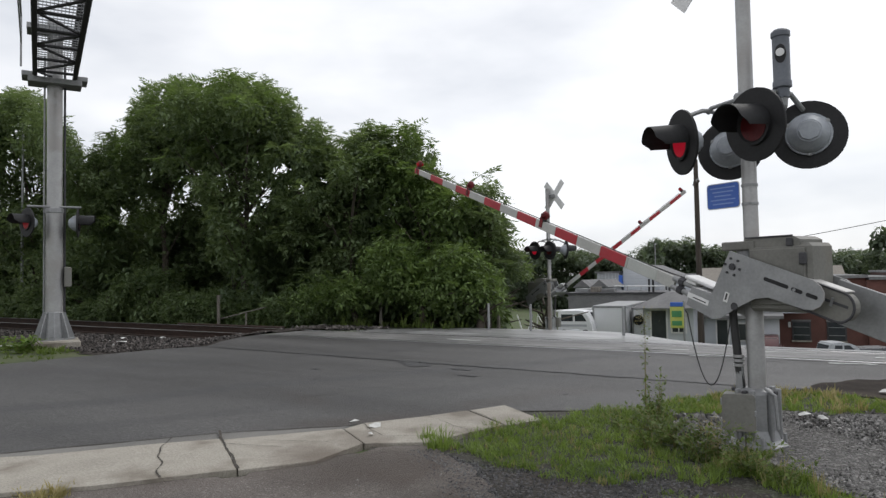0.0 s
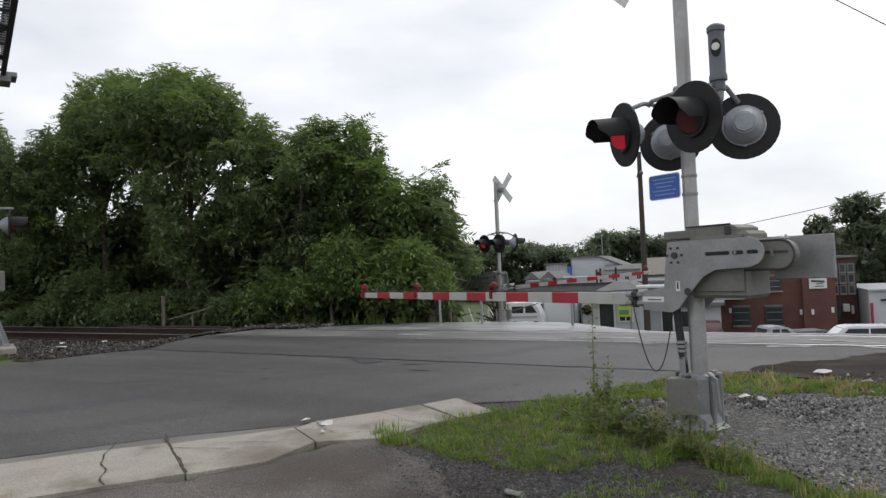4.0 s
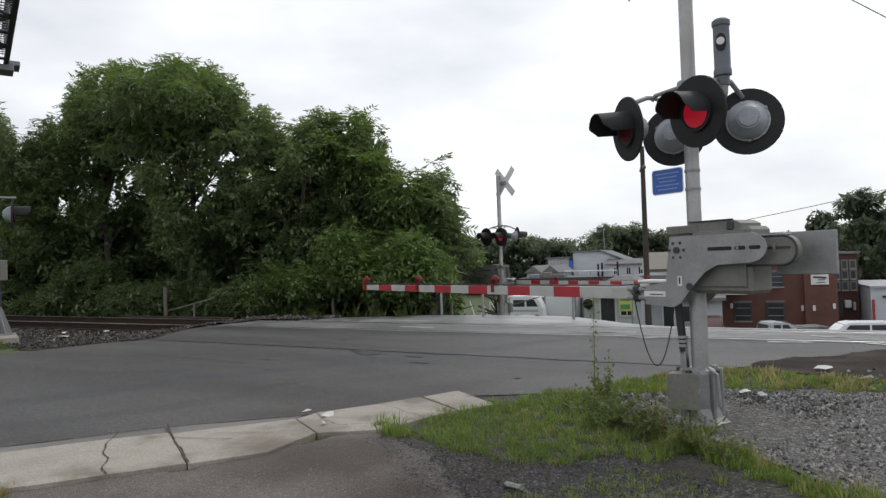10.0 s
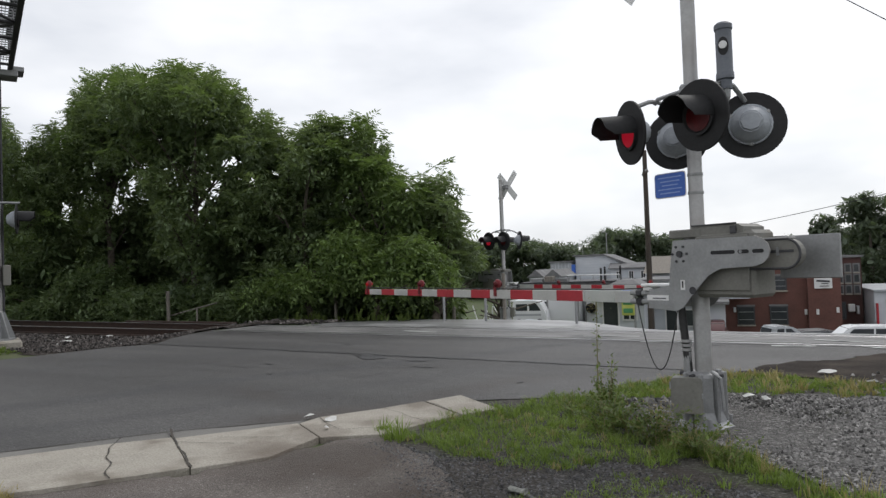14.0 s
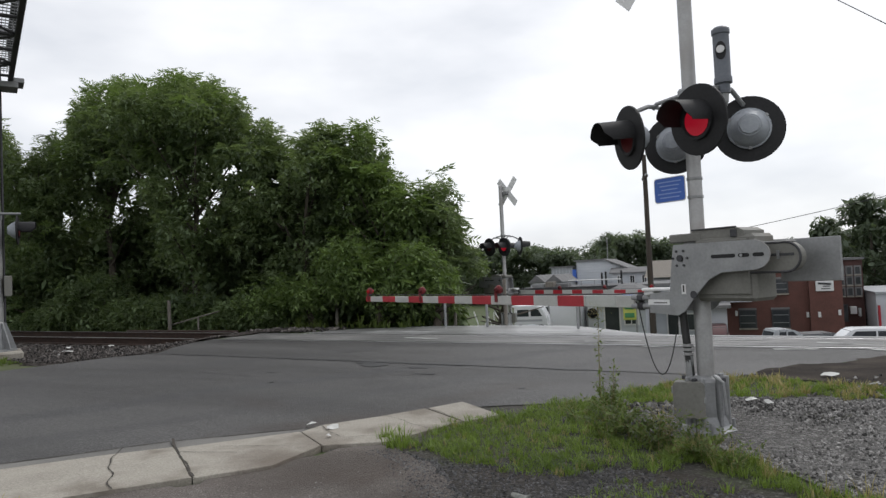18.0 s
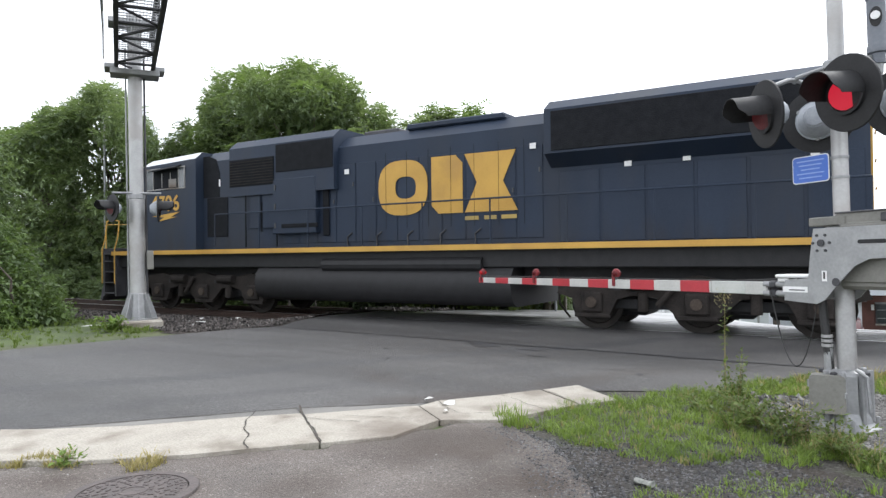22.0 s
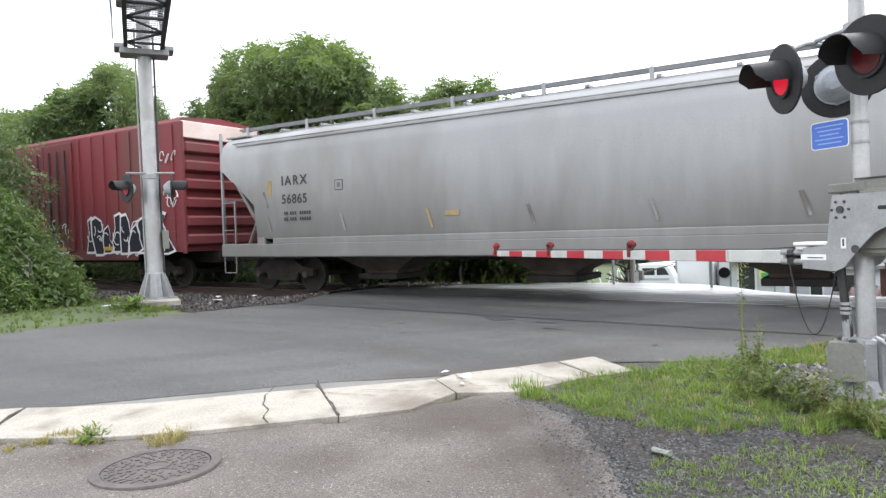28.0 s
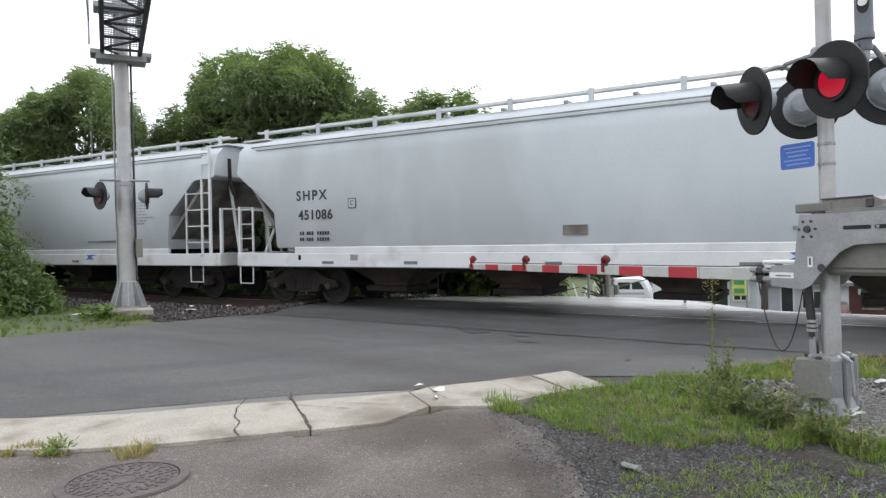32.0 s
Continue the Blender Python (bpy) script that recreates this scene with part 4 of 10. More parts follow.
stones("ballast_stones", 7500, [(-30, 11.4), (-14.5, 9.7), (-12.4, 8.9), (-11.35, 9.0), (-11.25, 10.0), (-10.9, 10.65), (-11.4, 11.7), (-11.75, 13.0), (-30, 13.2)], 0.034, STONE, "loose dirty ballast stones by the track", cat="ballast")
stones("ballast_stones", 1500, [(-30, 15.3), (-9.8, 15.3), (-9.8, 17.3), (-30, 17.8)], 0.06, STONE, "loose dirty ballast stones behind the track", cat="ballast")
stones("ballast_stones", 1200, [(-32, 13.7), (-11.8, 13.7), (-11.8, 14.9), (-32, 14.9)], 0.05, STONE, "loose dirty ballast stones between the rails", cat="ballast")
stones("gravel_stones", 12000, [(-0.85, 7.4), (-0.4, 7.9), (0.2, 8.2), (1.7, 8.4), (3.2, 8.5), (3.2, 3.4), (1.3, 4.4), (0.3, 5.5), (-0.1, 6.2), (-0.7, 6.6)], 0.018, PEBBLE, "loose pale crushed stones", cat="gravel")
stones("gravel_stones", 7500, [(-2.2, 5.05), (-1.9, 4.9), (-1.0, 5.3), (0.2, 4.8), (1.0, 3.8), (0.6, 1.8), (-0.3, 2.2), (-1.0, 3.2), (-1.6, 4.1)], 0.012, SLATE_STONE, "small loose grey stones along the drive", cat="gravel")
stones("grit", 2500, [(-5.0, 2.4), (-2.6, 4.6), (-1.4, 3.4), (-1.0, 1.5), (-4, 0.8)], 0.008, PEBBLE, "fine grit on the drive", cat="gravel")
stones("grit", 500, [(-3.0, 4.7), (-2.4, 4.9), (-1.2, 3.7), (0.3, 1.6), (-0.6, 1.2), (-2.0, 2.8)], 0.008, PEBBLE, "small pale stones spilt on the drive", cat="gravel")
for wide, n, seed in ((0.16, 3600, 5), (0.34, 2000, 6)):
    stones("gravel_stones", n, [(-2.6, 5.2), (-2.1, 4.95), (-1.5, 4.05), (-0.75, 2.95), (0.15, 1.7), (0.15 - wide, 1.6), (-0.75 - wide, 2.75), (-1.5 - wide, 3.85), (-2.2 - wide, 4.8), (-2.7 - wide * 0.5, 5.1)], 0.01, SLATE_STONE, "dark stones strewn over the drive's crumbled edge", cat="gravel")
stones("rubble", 26, [(-16, 9.9), (-12.2, 9.2), (-11.3, 10.0), (-11.2, 11.0), (-12, 12.6), (-16, 12.6)], 0.035, PEBBLE, "pale stones and scraps scattered on the ballast", cat="rubble")
stones("rubble", 90, [(-0.9, 6.7), (-0.2, 6.9), (-0.2, 7.8), (-1.0, 7.6)], 0.05, PEBBLE, "broken pale concrete rubble beside the signal base", cat="rubble")
stones("rubble", 120, [(0.4, 7.5), (2.8, 7.7), (3.2, 11.3), (1.2, 9.6)], 0.035, PEBBLE, "scattered pale stones in the grass strip", cat="rubble")

# rails and ties
def rail(y, name):
    prof = [(-0.07, -0.185), (0.07, -0.185), (0.07, -0.17), (0.012, -0.15), (0.012, -0.045), (0.036, -0.035), (0.036, -0.004), (0.026, 0), (-0.026, 0), (-0.036, -0.004), (-0.036, -0.035), (-0.012, -0.045), (-0.012, -0.15), (-0.07, -0.17)]
    bm = bmesh.new()
    loft(bm, [[(x, y + a, rail_z(x) + b) for a, b in prof] for x in (-150, 200)])
    ob = part(name, bm, [RUST, RAIL_TOP], track)
    for f in ob.data.polygons:
        if f.normal.z > 0.9 and f.center.z - rail_z(f.center.x) > -0.01:
            f.material_index = 1
    return ob


track = thing("railway_track", Matrix.Identity(4), "rusty steel rails on dark timber ties", "track", kind="structure")
rail(NEAR_RAIL, "rail")
rail(FAR_RAIL, "rail")
bm = bmesh.new()
box(bm, (0, 0, 0), (0.23, 2.6, 0.18), bev=0.015)
tie = part("tie", bm, TIE, track)
tie.matrix_basis = pose(-12.4, TRACK_Y, rail_z(-12.4) - 0.275)
for k in range(1, 110):
    t2 = new("tie", tie.data)
    t2.parent = track
    x = -12.4 - 0.55 * k
    t2.matrix_basis = pose(x, TRACK_Y + RNG.uniform(-0.05, 0.05), rail_z(x) - 0.275, 0, 0, RNG.uniform(-1.5, 1.5))
# a spare rail lying in the ballast behind the track
bm = bmesh.new()
box(bm, (-15.4, 16.3, gz(-15.4, 16.3) + 0.12), (4.2, 0.13, 0.16), Euler((0, radians(1), radians(2))).to_matrix(), bev=0.02)
tagged(part("spare_rail", bm, RUST), "rusty spare rail lying in the ballast", "rail")

# manhole
mh = thing("manhole", pose(-3.97, 2.6, gz(-3.97, 2.6) + 0.004), "round cast-iron manhole cover with raised pattern", "manhole")
part("frame_ring", one(turned, [(0.395, 0), (0.39, 0.014), (0.33, 0.014), (0.33, 0)], Matrix.Identity(4), 48), IRON, mh, smooth=True)
bm = bmesh.new()
turned(bm, [(0.322, -0.01), (0.322, 0.009), (0.31, 0.012), (0.001, 0.012)], Matrix.Identity(4), 48)
cover = part("cover", bm, IRON, mh, smooth=True)
bar = None
for ring, cnt in ((0.11, 10), (0.165, 16), (0.215, 22), (0.262, 26), (0.295, 30)):
    for k in range(cnt):
        a = 2 * math.pi * (k + RNG.uniform(-0.2, 0.2)) / cnt
        if bar is None:
            bar = part("raised_bar", one(box, (0, 0, 0), (0.036, 0.016, 0.008)), IRON, cover)
            ob = bar
        else:
            ob = new("raised_bar", bar.data)
            ob.parent = cover
        ob.matrix_basis = pose(ring * math.cos(a), ring * math.sin(a), 0.013, 0, 0, math.degrees(a) + RNG.choice((30, -30, 90)))
bm = bmesh.new()
turned(bm, [(0.09, 0.01), (0.088, 0.017), (0.07, 0.017), (0.068, 0.01)], Matrix.Identity(4), 24)
part("emblem_ring", bm, IRON, cover)
# ---- crossing signals ----
U = Vector((-0.836, 0.548, 0))
TURN = math.degrees(math.atan2(U.y, U.x))
FLASH = []   # (lens, phase) for motions()
ARMS = []


def flasher(parent, m, phase, hood=True, lit=None):
    """A lamp: black disc, hood, grey housing behind, and the red lens that turns its lit or unlit face outwards. Local y points out of the lens."""
    fl = part("flasher", one(turned, [(0.305, -0.012), (0.305, 0.004), (0.3, 0.008), (0.001, 0.008)], m @ pose(0, 0, 0, -90), 32), BLACK, parent, "round black background disc", smooth=True)
    part("housing", one(turned, [(0.17, 0), (0.175, -0.03), (0.15, -0.09), (0.11, -0.13), (0.1, -0.15), (0.001, -0.155)], m @ pose(0, -0.01, 0, -90), 24), LENS_HOUSING, fl, "grey domed lamp housing", smooth=True)
    part("housing_flange", one(turned, [(0.178, -0.03), (0.188, -0.026), (0.188, -0.006), (0.178, 0)], m @ pose(0, -0.01, 0, -90), 24), LENS_HOUSING, fl, smooth=True)
    part("housing_cap", one(turned, [(0.085, -0.168), (0.09, -0.16), (0.09, -0.145), (0.03, -0.14)], m @ pose(0, -0.01, 0, -90), 8), LENS_HOUSING, fl, "eight-sided rear cap")
    for q in (35, 150, 270):
        part("housing_latch", one(box, m @ Vector((0.18 * math.cos(radians(q)), -0.03, 0.18 * math.sin(radians(q)))), (0.035, 0.03, 0.035), m.to_3x3() @ Euler((0, radians(-q), 0)).to_matrix(), 0.006), GALV, fl)
    part("lens_rim", one(turned, [(0.172, 0.0), (0.172, 0.03), (0.15, 0.03), (0.13, 0.012), (0.13, 0.0)], m @ pose(0, 0.005, 0, -90), 24), BLACK, fl, smooth=True)
    bm = bmesh.new()
    seg, shell = 26, []
    for k in range(seg + 1):
        a = radians(-10 + 200 * k / seg)
        far = 0.235 + 0.085 * smooth01((math.sin(a) + 0.18) / 0.5)
        shell.append([bm.verts.new(m @ Vector((r * math.cos(a), d, r * math.sin(a)))) for r, d in ((0.172, 0.01), (0.166, far), (0.161, far), (0.167, 0.01))])
    for a, b in zip(shell, shell[1:]):
        for i in range(3):
            bm.faces.new((a[i], b[i], b[i + 1], a[i + 1]))
    part("hood", bm, BLACK, fl, "long black visor", smooth=True)
    bm = bmesh.new()
    r = [(0.128 * math.cos(2 * math.pi * i / 20), 0.128 * math.sin(2 * math.pi * i / 20)) for i in range(20)]
    va, vb = [bm.verts.new((x, 0.003, z)) for x, z in r], [bm.verts.new((x, -0.003, z)) for x, z in r]
    bm.faces.new(va), bm.faces.new(vb[::-1])
    for i in range(20):
        bm.faces.new((va[i], vb[i], vb[(i + 1) % 20], va[(i + 1) % 20]))
    lens = part("lens", bm, [LENS_OFF, lit or LENS_ON], parent=None, label="red lamp lens that flashes")
    for f in lens.data.polygons:
        if f.normal.y > 0.5:
            f.material_index = 1
    lens.parent = fl
    place = m @ pose(0, 0.02, -0.008)
    lens.matrix_basis = place
    FLASH.append((lens, place, phase))
    return fl


def crossbuck(parent, m):
    for words, ang, y in (("CROSSING", -45, 0.0), ("RAIL   ROAD", 45, 0.008)):
        mm = m @ pose(0, y, 0, 0, -ang, 0)
        bd = part("crossbuck_blade", one(box, (0, 0, 0), (1.22, 0.004, 0.23), None, 0.0015), SIGN_WHITE, parent, "white blade of the crossbuck sign", m=mm)
        lettering(words, 0.172, pose(0, 0.004, 0, 90, 0, 180), SIGN_BLACK, bd, space=1.25, bold=0.004)


def gate_signal(name, m, label, arm_len, phase, near):
    g = thing(name, m, label, "crossing signal", "crossing signals")
    # foundation and junction base
    low = -0.06 if near else 0.0
    part("foundation", one(box, (0, 0, -0.16 + low), (0.62, 0.62, 0.3), None, 0.02), CONCRETE, g, "concrete footing")
    bm = bmesh.new()
    eight = [(math.cos(radians(22.5 + 45 * q)), math.sin(radians(22.5 + 45 * q))) for q in range(8)]
    loft(bm, [[(s * x, s * y, z) for x, y in eight] for s, z in ((0.26, 0.0), (0.26, 0.035), (0.235, 0.05), (0.2, 0.075), (0.185, 0.12), (0.165, 0.16), (0.16, 0.47), (0.145, 0.5), (0.1, 0.52))])
    jb = part("junction_base", bm, GALV, g, "cast aluminium split base", m=pose(0, 0, low))
    for sx in (-1, 1):
        for sy in (-1, 1):
            part("anchor_bolt", one(rod, (sx * 0.165, sy * 0.165, 0.02), (sx * 0.165, sy * 0.165, 0.12), 0.016), GALV, jb)
    turn = Euler((0, 0, radians(34))).to_matrix()
    rim = [(sx * (0.13 - 0.03 * (1 - math.cos(radians(q)))), sz * (0.155 - 0.03 * (1 - math.sin(radians(q))))) for sx, sz, qs in ((1, 1, (0, 45, 90)), (-1, 1, (90, 45, 0)), (-1, -1, (0, 45, 90)), (1, -1, (90, 45, 0))) for q in qs]
    spot = Matrix.Translation((0.02, 0.21, 0.33)) @ turn.to_4x4()
    bx0 = part("terminal_box", one(prism, rim, -0.08, 0.07), GREY_PAINT, jb, "faded grey terminal box with rounded corners", m=spot)
    part("box_door", one(prism, [(x * 1.04, z * 1.03) for x, z in rim], 0.071, 0.09), GREY_PAINT, bx0)
    part("box_gasket", one(prism, [(x * 1.01, z * 1.01) for x, z in rim], 0.0695, 0.0715), CRACK, bx0)
    for z in (-0.09, 0.09):
        part("box_hinge", one(rod, (0.137, 0.08, z - 0.03), (0.137, 0.08, z + 0.03), 0.011, seg=8), GALV, bx0)
    part("box_hasp", one(box, (-0.135, 0.085, 0.0), (0.02, 0.03, 0.05), None, 0.005), GALV, bx0)
    for q in (20, 95, 185, 275, 340):
        rr = Euler((0, 0, radians(q))).to_matrix()
        part("base_bolt", one(rod, rr @ Vector((0.15, 0, 0.49)), rr @ Vector((0.2, 0, 0.49)), 0.02, seg=6), DARK_STEEL, jb)
    part("ground_cable", one(pipe, [(0.1, 0.14, 0.5), (0.0, 0.235, 0.42), (-0.06, 0.24, 0.2), (-0.1, 0.3, 0.02)], 0.007, 5), RUBBER, jb)
    for q in (75, 120, 165, 210, 255):
        rr = Euler((0, 0, radians(q))).to_matrix()
        part("base_rib", one(box, rr @ Vector((0.185, 0, 0.3)), (0.05, 0.035, 0.44), rr, 0.008), GALV, jb)
    part("strap", one(pipe, [(-0.16, 0.1, 0.54), (-0.23, 0.06, 0.48), (-0.25, 0.06, 0.2)], 0.014, 6), GALV, jb)
    part("pole", one(turned, [(0.076, 0.42), (0.076, 1.7), (0.065, 1.74), (0.064, 4.75)], pose(-0.02, 0, 0), 20), ALU, g, "weathered aluminium pole", smooth=True)
    part("pole_cap", one(turned, [(0.067, 4.74), (0.064, 4.78), (0.02, 4.8)], pose(-0.02, 0, 0), 16), ALU, g)
    # gate mechanism
    mech = part("mechanism_case", one(box, (-0.36, -0.02, 1.44), (0.58, 0.34, 0.58), None, 0.03), GREY_PAINT, g, "faded grey gate motor case")
    part("case_door", one(box, (-0.36, 0.16, 1.45), (0.5, 0.02, 0.48), None, 0.008), GREY_PAINT, mech)
    lid = [(-0.56, 1.7), (-0.56, 1.76), (-0.5, 1.79), (-0.3, 1.8), (-0.06, 1.785), (-0.03, 1.7)]
    part("case_lid", one(prism, lid, -0.18, 0.14), GREY_PAINT, mech, "slightly domed case lid")
    part("lid_hinge", one(rod, (-0.06, 0.148, 1.795), (-0.5, 0.148, 1.795), 0.007, seg=6), DARK_STEEL, mech)
    part("lid_clip", one(box, (-0.47, 0.146, 1.74), (0.06, 0.02, 0.07), None, 0.006), DARK_STEEL, mech)
    part("top_bracket", one(box, (0.02, 0.0, 1.73), (0.34, 0.3, 0.08), None, 0.01), GREY_PAINT, mech)
    part("case_latch", one(box, (-0.6, 0.18, 1.6), (0.06, 0.03, 0.1), None, 0.008), DARK_STEEL, mech)
    part("mast_clamp", one(turned, [(0.075, 1.2), (0.1, 1.2), (0.1, 1.3), (0.075, 1.3)], Matrix.Identity(4), 16), GALV, g)
    part("mast_clamp", one(turned, [(0.075, 1.62), (0.115, 1.62), (0.115, 1.74), (0.075, 1.74)], Matrix.Identity(4), 16), GALV, g)
    # the arm with its side plates and counterweight, about the shaft
    arm = new("gate_arm")
    arm.parent = g
    arm["label"] = "red and white gate arm with lamps and counterweight"
    outline = [(0.07, 0.125), (0.11, -0.12), (0.13, -0.3), (0.36, -0.32), (0.37, -0.5), (0.06, -0.52), (-0.02, -0.48), (-0.14, -0.34), (-0.28, -0.2), (-0.4, -0.14), (-0.72, -0.125), (-0.79, -0.1), (-0.835, -0.055), (-0.85, 0.0), (-0.835, 0.055), (-0.79, 0.1), (-0.72, 0.125)]
    for y in (0.24, -0.22):
        pl = part("side_plate", one(prism, outline, y, y + 0.014), GALV, arm, "flat galvanised lever plate with slots and bolts")
        sg = 1 if y > 0 else 0
        yo = y + (0.014 if y > 0 else -0.01)
        for k in range(6):
            a = 2 * math.pi * k / 6
            part("bolt", one(rod, (0.075 * math.cos(a), yo - 0.004, 0.075 * math.sin(a)), (0.075 * math.cos(a), yo + 0.01, 0.075 * math.sin(a)), 0.012, seg=6), DARK_STEEL, pl)
        part("shaft_hub", one(rod, (0, yo - 0.005, 0), (0, yo + 0.016, 0), 0.03, seg=16), DARK_STEEL, pl)
        for sx0, sw in ((-0.43, 0.23), (-0.62, 0.1), (-0.75, 0.1)):
            ends = [(sx0 + e * (sw / 2 - 0.016) + 0.016 * math.cos(radians(q)), 0.016 * math.sin(radians(q))) for e, qs in ((1, range(-90, 91, 30)), (-1, range(90, 271, 30))) for q in qs]
            part("slot", one(prism, ends, yo - 0.001, yo + 0.003), BLACK, pl)
        part("slot_bolt", one(rod, (-0.6, yo - 0.002, 0.0), (-0.6, yo + 0.012, 0.0), 0.014, seg=6), GALV, pl)
        part("plate_rim", one(pipe, [(x, yo + (-0.002 if y > 0 else 0.008), z) for x, z in outline[11:17]], 0.005, 5), ALU, pl)
        part("decal_mark", one(box, (-0.02, yo + 0.004, -0.275), (0.016, 0.003, 0.06)), SIGN_BLACK, pl)
        part("decal_line", one(box, (0.24, yo + 0.004, -0.405), (0.15, 0.003, 0.01)), DARK_STEEL, pl)
        part("decal", one(box, (0.26, yo + 0.002, -0.4), (0.24, 0.003, 0.05)), SIGN_WHITE, pl)
        part("decal", one(box, (-0.02, yo + 0.002, -0.28), (0.045, 0.003, 0.09)), SIGN_WHITE, pl)
        part("grip_hole", one(rod, (-0.12, yo - 0.002, -0.33), (-0.12, yo + 0.004, -0.33), 0.035, seg=16), DARK_STEEL, pl)
    bm = bmesh.new()
    rounded = [(-0.6, -0.15)] + [(-0.92 - 0.12 * math.sin(radians(15 * q)), -0.03 - 0.12 * math.cos(radians(15 * q))) for q in range(13)] + [(-0.6, 0.09)]
    prism(bm, rounded, 0.06, 0.15)
    cw = part("counterweight", bm, GREY_PAINT, arm, "grey cast counterweight with rounded end")
    part("weight_slot", one(box, (-0.86, 0.152, -0.01), (0.26, 0.004, 0.022)), DARK_STEEL, cw)
    part("weight_bolt", one(box, (-0.86, 0.156, -0.01), (0.02, 0.012, 0.07)), GALV, cw)
    part("weight_rim", one(pipe, [(x, 0.15, z) for x, z in rounded], 0.011, 6), DARK_STEEL, cw)
    part("weight_top_edge", one(box, (-0.76, 0.09, 0.098), (0.36, 0.14, 0.014), None, 0.004), ALU, cw)
    part("counterweight_plate", one(box, (-0.95, -0.17, -0.06), (0.5, 0.03, 0.36), None, 0.006), GALV, arm, "flat grey counterweight plate")
    part("arm_clamp", one(box, (0.25, 0.015, -0.41), (0.24, 0.44, 0.17), None, 0.02), GALV, arm)
    part("clamp_lug", one(box, (0.4, 0.02, -0.29), (0.34, 0.2, 0.03), None, 0.008), SIGN_WHITE, arm)
    part("clamp_lug", one(box, (0.5, 0.04, -0.325), (0.12, 0.12, 0.04), None, 0.008), SIGN_WHITE, arm)
    for dz in (-0.37, -0.455):
        part("breakaway_bolt", one(rod, (0.34, 0.05, dz), (0.74, 0.05, dz), 0.028, seg=10), GALV, arm)
        part("bolt_nut", one(rod, (0.6, 0.05, dz), (0.66, 0.05, dz), 0.042, seg=6), DARK_STEEL, arm)
    z0 = -0.41
    part("arm_root", one(box, (0.83, 0.05, z0), (0.24, 0.036, 0.125), None, 0.005), ARM_WHITE, arm)
    part("arm_root", one(box, (1.16, 0.05, z0), (0.42, 0.036, 0.123), None, 0.005), ARM_GREY, arm, "bare grey-green arm section")
    x, red = 1.375, False
    part("arm_segment", one(box, (1.375 + 0.014, 0.05, z0), (0.028, 0.035, 0.12), None, 0.004), ARM_WHITE, arm)
    x = 1.404
    k = 0
    while x < arm_len - 0.05:
        w = min(0.406, arm_len - x)
        h = 0.12 - 0.006 * k / 2
        part("arm_segment", one(box, (x + w / 2, 0.05, z0), (w - 0.002, 0.034, h), None, 0.004), ARM_RED if k % 2 == 0 else ARM_WHITE, arm)
        x += w
        k += 1
    for fx, big in ((arm_len - 0.12, 0.65), (arm_len - 1.75, 0.7), (arm_len - 3.55, 0.8)):
        lamp = part("arm_lamp", one(box, (fx, 0.05, z0 + 0.08), (0.05, 0.05, 0.05), None, 0.01), DARK_STEEL, arm, "small red arm lamp")
        for s in (-1, 1):
            part("lamp_lens", one(turned, [(0.052 * big, 0), (0.048 * big, 0.02), (0.02, 0.035)], pose(fx, 0.05 + s * 0.025, z0 + 0.13, -90 * s), 14), LAMP_ON if fx > arm_len - 0.3 else LENS_OFF, lamp)
        part("lamp_case", one(turned, [(0.015, -0.055), (0.036, -0.045), (0.045, -0.015), (0.045, 0.02), (0.033, 0.045), (0.012, 0.055)], pose(fx, 0.05, z0 + 0.135), 12), LAMP_RED, lamp, smooth=True)
        part("lamp_hanger", one(box, (fx + 0.03, 0.075, z0 + 0.04), (0.05, 0.012, 0.13)), LAMP_RED, lamp)
    part("arm_cable", one(pipe, [(0.6, 0.05, z0 + 0.09)] + [(1.0 + i * (arm_len - 1.2) / 8, 0.05, z0 + 0.07) for i in range(9)], 0.006, 5), RUBBER, arm)
    arm.matrix_basis = pose(0, 0, 1.545)
    ARMS.append((arm, near))
    # cross arm and four lamps
    ca = part("cross_arm", one(pipe, [(-0.4, 0, 3.03), (-0.35, 0, 3.07), (0.0, 0, 3.09), (0.35, 0, 3.07), (0.4, 0, 3.03)], 0.022, 8), GALV, g)
    part("cross_arm_clamp", one(box, (0, 0.0, 3.09), (0.14, 0.15, 0.09), None, 0.02), GALV, g)
    for sx in (-0.38, 0.38):
        part("lamp_bracket", one(pipe, [(sx, -0.28, 2.92), (sx, -0.1, 3.04), (sx, 0, 3.05), (sx, 0.1, 3.04), (sx, 0.38, 2.94)], 0.022, 8), GALV, g)
    flasher(g, pose(-0.38, 0.42, 2.72, -4, 0, -8), phase + 0.0, True, LENS_ON)
    flasher(g, pose(0.42, 0.36, 2.72, -4, 0, -24), phase + 0.5, True, LENS_ON)
    flasher(g, pose(-0.41 if near else -0.38, -0.3, 2.695 if near else 2.73, -4, 0, 213 if near else 180), phase + 0.0, True, LENS_ON)
    flasher(g, pose(0.38, -0.3, 2.7, -4, 0, 206 if near else 180), phase + 0.5, True, LENS_ON)
    crossbuck(g, pose(0.17, 0.13, 4.54))
    part("crossbuck_bracket", one(box, (0.08, 0.09, 4.52), (0.3, 0.07, 0.12), None, 0.01), GALV, g)
    cable = part("conduit", one(pipe, [(0.13, 0.1, 1.2), (0.12, 0.1, 1.05), (0.09, 0.1, 0.72), (0.08, 0.08, 0.45)], 0.036, 10), RUBBER, g, "black cable conduit")
    part("conduit_collar", one(rod, (0.085, 0.09, 0.42), (0.085, 0.09, 0.64), 0.036, seg=12), GALV, g)
